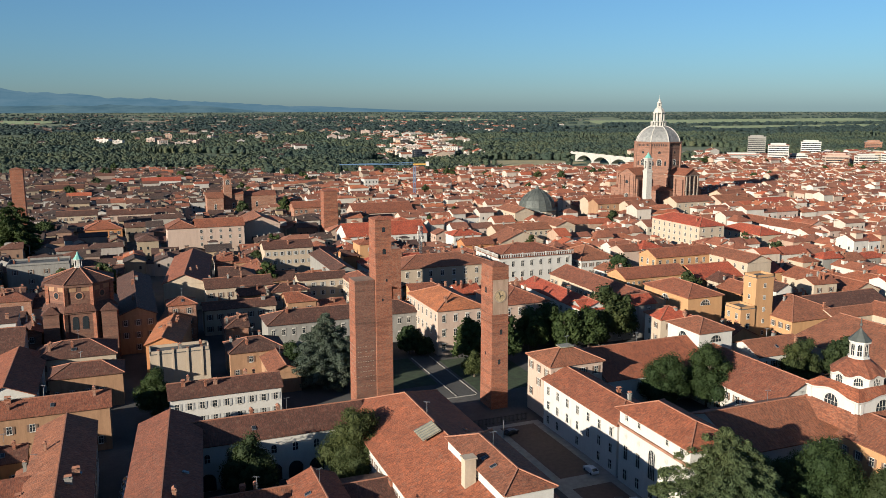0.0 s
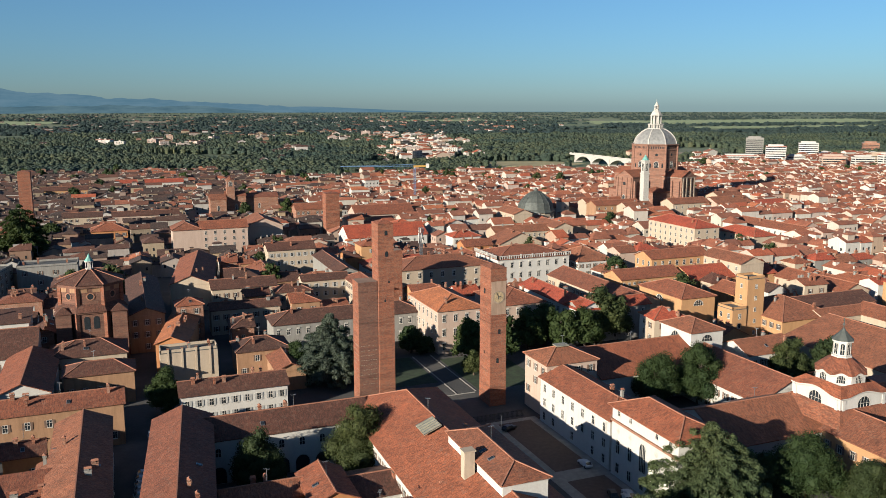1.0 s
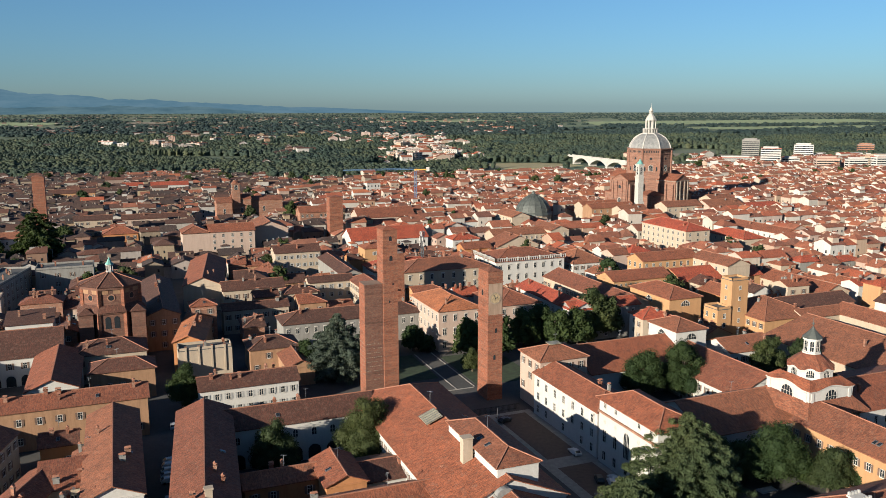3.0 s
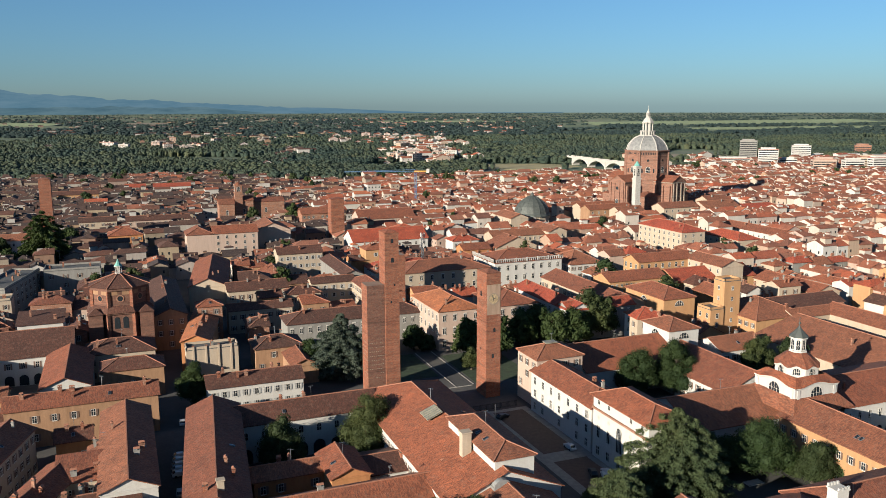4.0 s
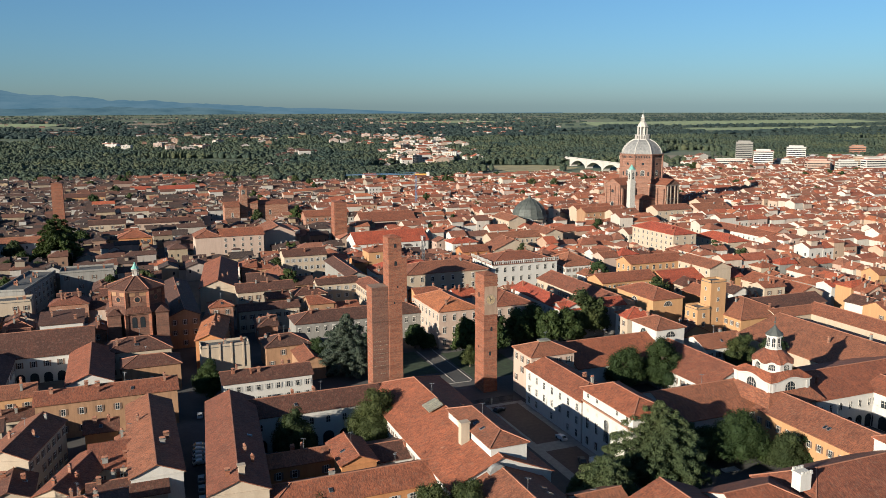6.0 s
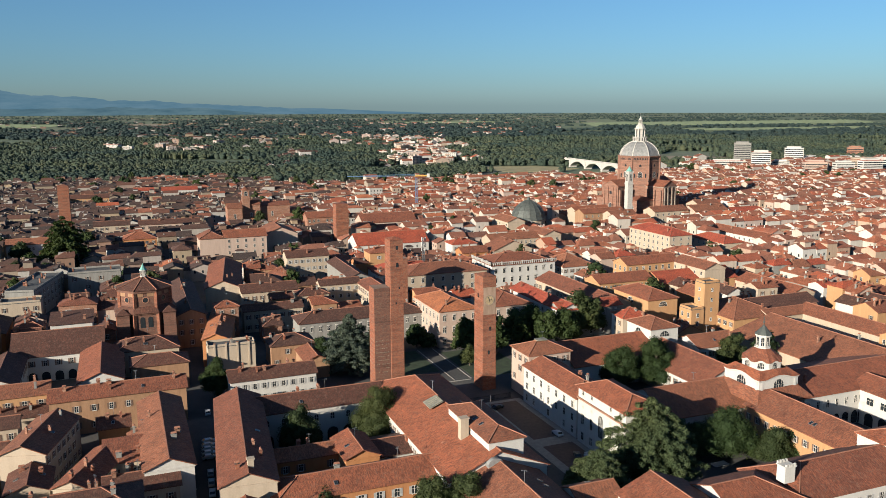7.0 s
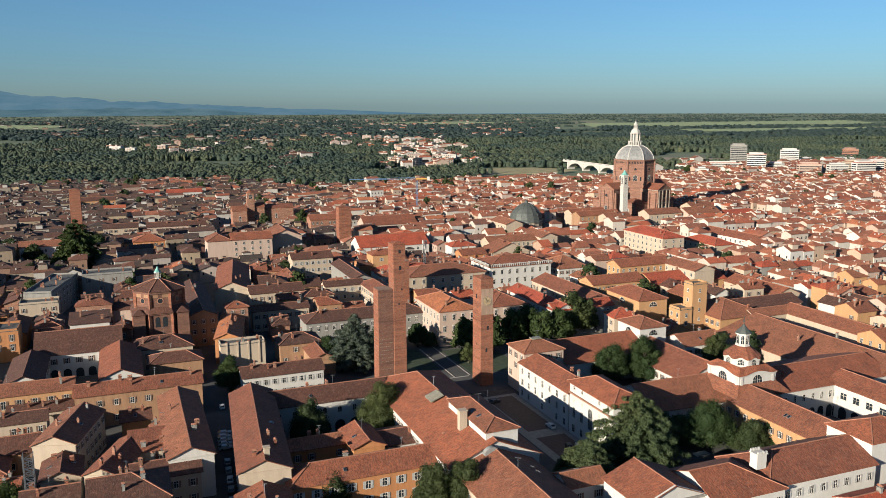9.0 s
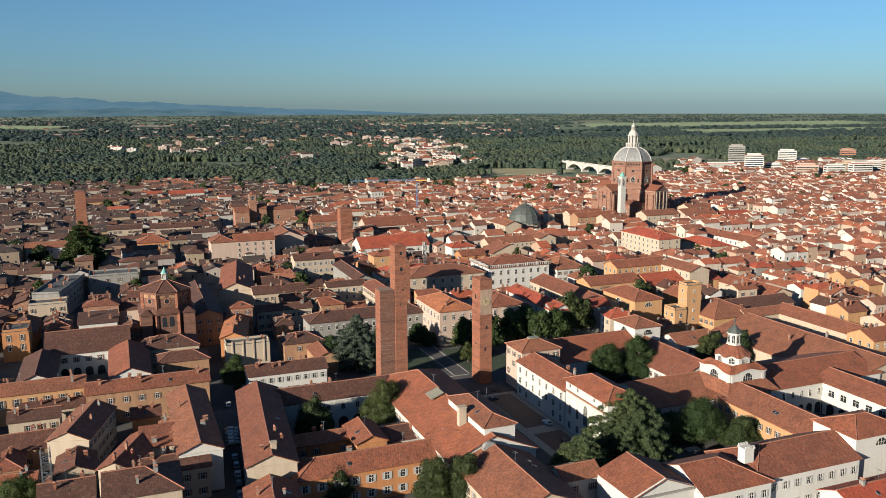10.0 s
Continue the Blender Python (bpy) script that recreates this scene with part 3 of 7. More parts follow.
def tree(x, y, kind, height, radius, density=1.0):
    rng = random.Random(int(x * 13 + y * 7))
    leaf, text = {"broad": (LEAF, "green broadleaf tree with a full uneven crown"), "dark": (DARK_LEAF, "dark green tree with a dense rounded crown"),
                  "cedar": (CEDAR_LEAF, "spreading green cedar with layered drooping boughs"), "blue": (BLUE_CEDAR, "tall blue-grey cedar with feathery boughs"),
                  "black": (DARK_LEAF, "huge dark cedar with layered boughs above the roofs")}[kind]
    ob = thing("tree", pose(x, y, 0, 0, 0, rng.uniform(0, 360)), text, "tree")
    near = math.hypot(x, y) < 262
    w, c = Shape(), Shape()
    conifer = kind in ("cedar", "blue", "black")
    trunk = height * (0.9 if conifer else 0.62)
    r0 = 0.018 * height + 0.12
    w.prism(ring(8, r0 * 1.3), 0, trunk * 0.15, 0, ring(8, r0), False)
    w.prism(ring(8, r0), trunk * 0.15, trunk, 0, ring(8, r0 * 0.25), True)
    if conifer:
        tiers = 15 if kind != "black" else 13
        for i in range(tiers):
            f = i / (tiers - 1)
            z = height * (0.16 + 0.82 * f)
            reach = radius * ((1 - f ** 2.6) ** 0.7 if kind != "blue" else (1 - f ** 2.4) ** 0.75) * (0.85 + 0.15 * min(1, f * 5)) + 0.6
            boughs = max(5, int(9 * (1 - f)) + 4)
            for b in range(boughs):
                a = 2 * math.pi * (b + 0.5 * (i % 2) + rng.uniform(-0.3, 0.3)) / boughs
                rr = reach * rng.uniform(0.72, 1.16)
                out = Vector((math.cos(a), math.sin(a), 0))
                drop = lambda g: z + 0.5 - rr * (0.02 * g + 0.22 * g * g)
                tip = out * rr + Vector((0, 0, drop(1)))
                w.bar((0, 0, z + 0.4), out * rr * 0.6 + Vector((0, 0, drop(0.6))), 0.2 * (1.2 - f), 0)
                n = max(2, int(rr / 1.7))
                for j in range(n):
                    g = (j + 0.9) / n
                    p = out * rr * g + Vector((rng.gauss(0, 0.3), rng.gauss(0, 0.3), drop(g) + rng.gauss(0, 0.15)))
                    wide = (0.6 + 0.95 * math.sin(math.pi * min(1, g * 0.75 + 0.15))) * (0.55 + 0.45 * rr / radius)
                    core_blob(c, rng, p, (wide * 0.85, wide * 0.85, 0.35), 0, 5)
                    leaf_cloud(c, rng, p - Vector((0, 0, 0.15)), (wide * 1.25, wide * 1.25, 0.8), int((140 if near else 60) * density), 0.2 if near else 0.5, 0, out)
    else:
        lobes = []
        for i in range(22):
            a, q = 2.4 * i + rng.uniform(-0.3, 0.3), math.sqrt((i + 0.5) / 22)
            z = height * (0.20 + 0.66 * (1 - q ** 2.2) * rng.uniform(0.7, 1.05) + 0.12 * rng.random())
            r = radius * rng.uniform(0.24, 0.42)
            lobes.append(((math.cos(a) * q * radius * 0.8, math.sin(a) * q * radius * 0.8, min(z, height - r * 0.7)), (r, r, r * rng.uniform(0.8, 1.2))))
        for a in range(6):
            lobes.append(((math.cos(a) * radius * 0.4, math.sin(a) * radius * 0.4, height * 0.36), (radius * 0.46, radius * 0.46, height * 0.26)))
        for p, r in lobes:
            w.bar((0, 0, min(p[2] * 0.7, trunk * 0.8)), p, 0.16 + radius * 0.015, 0)
            core_blob(c, rng, p, tuple(v * 0.78 for v in r), 0)
            count = (110 + 92 * r[0] ** 2) if near else (34 + 14 * r[0] ** 2)
            leaf_cloud(c, rng, p, r, int(count * density), 0.2 if near else 0.5, 0)
    part("trunk", w, [BARK], ob)
    part("crown", c, [leaf], ob)
    return ob


# ---- towers and churches ----
def loft(s, rows, slot=0, close=False):
    """A skin through rings with the same number of points."""
    n = len(rows[0])
    s.solid([p for r in rows for p in r], [(a * n + i, a * n + (i + 1) % n, (a + 1) * n + (i + 1) % n, (a + 1) * n + i) for a in range(len(rows) - 1) for i in range(n)]
            + ([tuple(range((len(rows) - 1) * n, len(rows) * n))] if close else []), slot)


def stepped_tower(name, x0, y0, x1, y1, h, label, holes=0, roofed=True, mat=None, south=None):
    """A medieval brick tower: tapering a little, with putlog holes and a low roof."""
    mat = mat or BRICK
    cx, cy, a, b = (x0 + x1) / 2, (y0 + y1) / 2, (x1 - x0) / 2, (y1 - y0) / 2
    ob = thing(name, pose(cx, cy, 0), label, "tower")
    HERO.append((x0 - 2, y0 - 2, x1 + 2, y1 + 2))
    s = Shape()
    r = lambda k: [(-a * k, -b * k), (a * k, -b * k), (a * k, b * k), (-a * k, b * k)]
    rows = [[(x, y, z) for x, y in r(k)] for k, z in ((1.02, 0), (1.0, h * 0.35), (0.985, h))]
    loft(s, rows, 0, True)
    s.s[0] = s.s[4] = 1                     # the south face, which can take a brick of its own
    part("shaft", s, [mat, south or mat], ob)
    if roofed:
        q = Shape()
        q.solid([(-a - .15, -b - .15, h), (a + .15, -b - .15, h), (a + .15, b + .15, h), (-a - .15, b + .15, h), (0, 0, h + 1.0)], [(0, 1, 4), (1, 2, 4), (2, 3, 4), (3, 0, 4), (3, 2, 1, 0)], 0)
        part("roof", q, [OLD_TILE], ob)
    rng = random.Random(int(h * 10))
    if holes:
        hole = Shape()
        hole.box(-0.2, -0.05, 0, 0.2, 0.05, 0.16, 0)
        hm = hole.mesh("putlog_hole", [TRAVERTINE])
        for i in range(holes):
            z = 6 + (h * 0.52 - 6) * i / holes
            for side in "SW":
                for u in (-0.75, -0.5, -0.25, 0.0, 0.25, 0.5, 0.75):
                    if rng.random() < 0.3:
                        continue
                    p = new("putlog_hole", hm)
                    p.parent = ob
                    p.matrix_basis = pose(u * a, -b * 1.005, z) if side == "S" else pose(-a * 1.005, u * b, z, 0, 0, 90)
    return ob


def octagon(across, cx=0, cy=0):
    return ring(8, across / 2 / math.cos(math.pi / 8), cx, cy, math.pi / 8)


def cathedral(x, y):
    """An octagonal drum and dome between four gabled arms, turned a little from the street grid."""
    ob = thing("cathedral", pose(x, y, 0, 0, 0, 14), "huge brick cathedral with a lead-covered octagonal dome and stone lantern", "cathedral")
    HERO.extend([(x - 24, y - 22, x + 24, y + 24), (x - 35, y - 17, x, y + 6), (x, y - 6, x + 35, y + 17), (x - 3, y - 35, x + 17, y), (x - 17, y, x + 3, y + 35)])
    AP = 16.6
    s = Shape()
    s.prism(octagon(2 * AP), 0, 53.0, 0)
    s.prism(octagon(2 * AP + 0.9), 53.0, 53.5, 0)
    s.prism(octagon(2 * AP), 53.5, 56.4, 0)
    s.prism(octagon(2 * AP + 1.2), 56.4, 56.9, 0)
    s.prism(octagon(2 * AP + 2.4), 56.9, 57.6, 0)
    part("drum", s, [DOME_BRICK], ob)
    for i in range(8):
        a = math.pi / 8 + i * math.pi / 4
        r = AP / math.cos(math.pi / 8)
        q = Shape()
        q.prism(ring(6, 0.9, r * math.cos(a), r * math.sin(a)), 0, 56.2, 0)
        part("pilaster", q, [DOME_BRICK], ob)
    d = Shape()
    steps = [(32.0, 57.5), (31.4, 58.6), (29.8, 61.0), (27.0, 63.4), (23.2, 65.6), (18.8, 67.4), (14.4, 68.6), (11.6, 69.1)]
    for (w0, z0), (w1, z1) in zip(steps, steps[1:]):
        d.prism(octagon(w0), z0, z1, 0, octagon(w1), False)
    dome = part("dome", d, [LEAD], ob, "grey lead-covered dome with pale ribs")
    for i in range(8):
        a = math.pi / 8 + i * math.pi / 4
        q = Shape()
        for (w0, z0), (w1, z1) in zip(steps, steps[1:]):
            f = lambda w, z: (w / 2 / math.cos(math.pi / 8) * math.cos(a), w / 2 / math.cos(math.pi / 8) * math.sin(a), z)
            q.bar(f(w0, z0), f(w1, z1), 0.7, 0)
        part("rib", q, [STONE], dome)
    l = Shape()
    l.prism(octagon(12.6), 68.6, 69.6, 0)
    l.prism(octagon(12.0), 72.4, 73.1, 0)
    l.prism(octagon(7.6), 69.0, 73.0, 0)
    l.prism(octagon(4.6), 73.0, 81.22, 0)
    l.prism(octagon(9.2), 79.33, 80.08, 0)
    l.prism(octagon(8.0), 80.08, 82.2, 0, octagon(6.4))
    l.prism(octagon(6.4), 82.2, 84.0, 0, octagon(3.2))
    l.prism(octagon(3.8), 84.0, 84.4, 0)
    l.prism(octagon(1.6), 84.4, 87.1, 0)
    l.prism(octagon(3.6), 86.9, 87.3, 0)
    l.cone(octagon(3.0), 87.3, (0, 0, 90.66), 0)
    l.bar((0, 0, 90.18), (0, 0, 93.2), 0.16, 0)
    lantern = part("lantern", l, [STONE], ob, "white stone lantern with columns and a spire")
    for i in range(16):
        a = i * math.pi / 8 + 0.1
        q = Shape()
        q.prism(ring(5, 0.42, 5.7 * math.cos(a), 5.7 * math.sin(a)), 69.6, 72.4, 0)
        part("column", q, [STONE], lantern)
    for i in range(8):
        a = math.pi / 8 + i * math.pi / 4
        q = Shape()
        q.prism(ring(6, 0.55, 3.9 * math.cos(a), 3.9 * math.sin(a)), 73.1, 79.33, 0)
        q.prism(ring(5, 0.28, 1.4 * math.cos(a), 1.4 * math.sin(a)), 84.4, 86.9, 0)
        part("column", q, [STONE], lantern)
    for i in range(8):
        a = i * math.pi / 4
        n = Vector((math.cos(a), math.sin(a), 0))
        side = Vector((-n.y, n.x, 0))
        turn = pose(0, 0, 0, 0, 0, math.degrees(a) + 90)
        for u, z, w, h, st in ((0, 48.6, 1.9, 1.9, "hole"), (0, 39.5, 3.2, 4.8, "arch"), (-4.6, 39.5, 1.2, 3.4, "hole"), (4.6, 39.5, 1.2, 3.4, "hole")):
            o = new("window", window_mesh(w, h, st))
            o.parent = ob
            o.matrix_basis = Matrix.Translation(n * (AP + 0.03) + side * u + Vector((0, 0, z))) @ turn
        for k in range(9):          # the small blind arcade under the cornice
            o = new("niche", window_mesh(0.7, 1.7, "hole"))
            o.parent = ob
            o.matrix_basis = Matrix.Translation(n * (AP + 0.03) + side * (k - 4) * 1.32 + Vector((0, 0, 54.2))) @ turn
    # four gabled arms, each with buttresses, a pediment and a round window
    for k, (ax, ay) in enumerate(((0, -1), (-1, 0), (1, 0), (0, 1))):
        long_, wide, eave = 20, 16.4, 33.6
        m = pose(ax * (14 + long_ / 2), ay * (14 + long_ / 2), 0, 0, 0, {(0, -1): -90, (-1, 0): 180, (1, 0): 0, (0, 1): 90}[(ax, ay)])
        arm, r, c = Shape(), Shape(), Shape()
        walls_into(arm, long_, wide, eave, 0.55 * wide / 2, "gable")
        roof_into(r, long_, wide, eave, "gable", 0.55, 0.6)
        c.box(-long_ / 2, -wide / 2 - 0.45, eave - 1.2, long_ / 2 + 0.45, wide / 2 + 0.45, eave - 0.5, 0)
        c.box(long_ / 2 - 0.2, -wide / 2 - 0.3, 21.6, long_ / 2 + 0.4, wide / 2 + 0.3, 22.3, 0)
        for sh, nm, mt in ((arm, "arm", DOME_BRICK), (r, "arm_roof", OLD_TILE), (c, "cornice", TRAVERTINE if k == 0 else DOME_BRICK)):
            part(nm, sh, [mt], ob).matrix_basis = m
        for v in (-6.6, -2.6, 2.6, 6.6):
            q = Shape()
            q.box(long_ / 2 - 0.3, v - 0.55, 0, long_ / 2 + 0.7, v + 0.55, eave - 1.2, 0)
            part("pilaster", q, [TRAVERTINE if k == 0 else DOME_BRICK], ob).matrix_basis = m
        for u in (-1, 1):
            for j in range(3):
                q = Shape()
                q.box(-6 + j * 6.6, u * wide / 2 - 1.5, 0, -4.4 + j * 6.6, u * wide / 2 + 1.5, eave - 3.4, 0)
                part("buttress", q, [DOME_BRICK], ob).matrix_basis = m
        for z, w, h, st in ((26.5, 2.6, 2.6, "hole"), (12, 3.2, 7.0, "arch")):
            o = new("window", window_mesh(w, h, st))
            o.parent = ob
            o.matrix_basis = m @ pose(long_ / 2 + 0.03, 0, z, 0, 0, 90)
    for ax, ay in ((-1, -1), (1, -1), (-1, 1), (1, 1)):
        c, r = Shape(), Shape()
        walls_into(c, 17, 17, 22, 3.0, "hip")
        roof_into(r, 17, 17, 22, "hip", 0.4, 0.5)
        co, ro = part("chapel", c, [DOME_BRICK], ob), part("chapel_roof", r, [OLD_TILE], ob)
        co.matrix_basis = ro.matrix_basis = pose(ax * 16, ay * 16, 0)
        for px, py, sd in ((0, -8.5, 0), (-8.5, 0, -90), (8.5, 0, 90)):
            o = new("window", window_mesh(1.8, 5.0, "arch"))
            o.parent = ob
            o.matrix_basis = pose(ax * 16, ay * 16, 12) @ pose(px * 1.003, py * 1.003, 0, 0, 0, sd)
    return ob


def bell_tower(x, y, w, h, label, mat):
    ob = thing("bell_tower", pose(x, y, 0), label, "bell tower")
    HERO.append((x - w, y - w, x + w, y + w))
    s = Shape()
    s.box(-w / 2, -w / 2, 0, w / 2, w / 2, h * 0.72, 0)
    s.box(-w / 2 - 0.3, -w / 2 - 0.3, h * 0.72, w / 2 + 0.3, w / 2 + 0.3, h * 0.74, 0)
    s.box(-w / 2 + 0.2, -w / 2 + 0.2, h * 0.74, w / 2 - 0.2, w / 2 - 0.2, h * 0.9, 0)
    s.box(-w / 2 - 0.2, -w / 2 - 0.2, h * 0.9, w / 2 + 0.2, w / 2 + 0.2, h * 0.92, 0)
    part("shaft", s, [mat], ob)
    c = Shape()
    c.cone(ring(8, w * 0.6), h * 0.92, (0, 0, h), 0)
    part("roof", c, [OLD_TILE if mat is not STONE else COPPER], ob)
    for side, (px, py) in {"S": (0, -w / 2 + 0.19), "W": (-w / 2 + 0.19, 0)}.items():
        put_window(ob, px, py, h * 0.77, w * 0.42, h * 0.11, "arch", side, "belfry_opening")
    return ob


def brick_octagon_church(x, y):
    """Renaissance sanctuary: a wide lower octagon, a drum with round windows, a tiled roof and a small lantern."""
    ob = thing("octagonal_church", pose(x, y, 0), "weathered brick octagonal church with a tiled roof and green lantern", "church")
    HERO.append((x - 16, y - 16, x + 16, y + 16))
    LOW, SKIRT, DRUM = 18.2, 20.6, 27.2         # lower eaves, foot of the drum, its eaves
    s = Shape()
    s.prism(octagon(21.6), 0, LOW, 0)
    s.prism(octagon(22.8), LOW - 0.6, LOW, 0)
    s.prism(octagon(19.4), LOW, DRUM - 0.2, 0)
    s.prism(octagon(20.6), DRUM - 1.0, DRUM, 0)
    part("wall", s, [DARK_BRICK], ob)
    for i in range(8):
        a = math.pi / 8 + i * math.pi / 4
        for r, z0, z1 in ((10.8, 0, LOW - 0.2), (9.7, LOW, DRUM - 0.8)):
            r /= math.cos(math.pi / 8)
            q = Shape()
            q.prism(ring(4, 0.8, r * math.cos(a), r * math.sin(a), a), z0, z1, 0)
            part("pilaster", q, [BRICK], ob)
    r = Shape()
    r.prism(octagon(23.8), LOW, SKIRT, 0, octagon(19.4))
    r.prism(octagon(21.6), DRUM, 31.0, 0, octagon(2.4))
    part("roof", r, [BROWN_TILE], ob)
    for i in range(8):
        a = math.pi / 8 + i * math.pi / 4
        k = 0.5 / math.cos(math.pi / 8)
        q = Shape()
        q.bar((21.6 * k * math.cos(a), 21.6 * k * math.sin(a), DRUM + 0.1), (2.4 * k * math.cos(a), 2.4 * k * math.sin(a), 31.05), 0.3, 0)
        part("rib", q, [RIDGE_TILE], ob)
    l = Shape()
    l.prism(octagon(2.6), 30.6, 31.4, 0)
    for i in range(8):
        a = math.pi / 8 + i * math.pi / 4
        l.prism(ring(5, 0.16, 1.15 * math.cos(a), 1.15 * math.sin(a)), 31.4, 33.6, 0)
    l.prism(octagon(1.2), 31.4, 33.6, 0)
    l.prism(octagon(3.0), 33.6, 33.9, 0)
    l.prism(octagon(2.9), 33.9, 34.8, 1, octagon(1.6))
    l.cone(octagon(1.6), 34.8, (0, 0, 36.6), 1)
    part("lantern", l, [STONE, COPPER], ob, "stone lantern with a green copper cap")
    for i in range(8):
        a = i * math.pi / 4
        n = Vector((math.cos(a), math.sin(a), 0))
        turn = pose(0, 0, 0, 0, 0, math.degrees(a) + 90)
        side = Matrix.Rotation(a + math.pi / 2, 4, "Z") @ Vector((1, 0, 0))
        for u in (-1.5, 1.5):
            o = new("window", window_mesh(1.9, 4.4, "hole"))
            o.parent = ob
            o.matrix_basis = Matrix.Translation(n * 10.83 + side * u + Vector((0, 0, 12.2))) @ turn
        q = Shape()
        q.solid([(1.0 * math.cos(t), -0.05, 1.0 * math.sin(t)) for t in [k * math.pi / 6 for k in range(12)]], [tuple(range(12))[::-1]], 0)
        for k in range(12):
            t0, t1 = k * math.pi / 6, (k + 1) * math.pi / 6
            q.face([(1.0 * math.cos(t0), -0.14, 1.0 * math.sin(t0)), (1.0 * math.cos(t1), -0.14, 1.0 * math.sin(t1)), (1.4 * math.cos(t1), -0.14, 1.4 * math.sin(t1)), (1.4 * math.cos(t0), -0.14, 1.4 * math.sin(t0))], 1)
        part("round_window", q, [GLASS, PALE_BRICK], ob).matrix_basis = Matrix.Translation(n * 9.72 + Vector((0, 0, 23.2))) @ turn
        for k in (-1, 1):       # pale plaster niches under the drum's eaves
            q = Shape()
            q.box(-1.2, -0.1, 0, 1.2, 0.05, 1.5, 0)
            part("niche", q, [TAN], ob).matrix_basis = Matrix.Translation(n * 9.7 + side * 2.0 * k + Vector((0, 0, 24.6))) @ turn
    for i in (1, 3, 5, 7):     # corner chapels
        a = i * math.pi / 4
        c = Shape()
        c.box(-2.4, -2.4, 0, 2.4, 2.4, LOW - 0.2, 0)
        c.solid([(-2.9, -2.9, LOW - 0.2), (2.9, -2.9, LOW - 0.2), (2.9, 2.9, LOW - 0.2), (-2.9, 2.9, LOW - 0.2), (0, 0, LOW + 2.0)], [(0, 1, 4), (1, 2, 4), (2, 3, 4), (3, 0, 4), (3, 2, 1, 0)], 1)
        o = part("corner_chapel", c, [DARK_BRICK, BROWN_TILE], ob)
        o.matrix_basis = pose(12.4 * math.cos(a), 12.4 * math.sin(a), 0)
    return ob


def wavy_ring(half, z, rise, octo, n=10):
    """The eaves of a baroque wall, swelling upwards over the middle of each side: points on a square or an octagon."""
    corners = octagon(2 * half) if octo else [(-half, -half), (half, -half), (half, half), (-half, half)]
    pts = []
    for i, (x0, y0) in enumerate(corners):
        x1, y1 = corners[(i + 1) % len(corners)]
        for k in range(n):
            f = k / n
            up = rise * max(0.0, math.cos((f - 0.5) * 2 * math.pi * 0.72)) ** 1.4
            pts.append((x0 + (x1 - x0) * f, y0 + (y1 - y0) * f, z + up))
    return pts


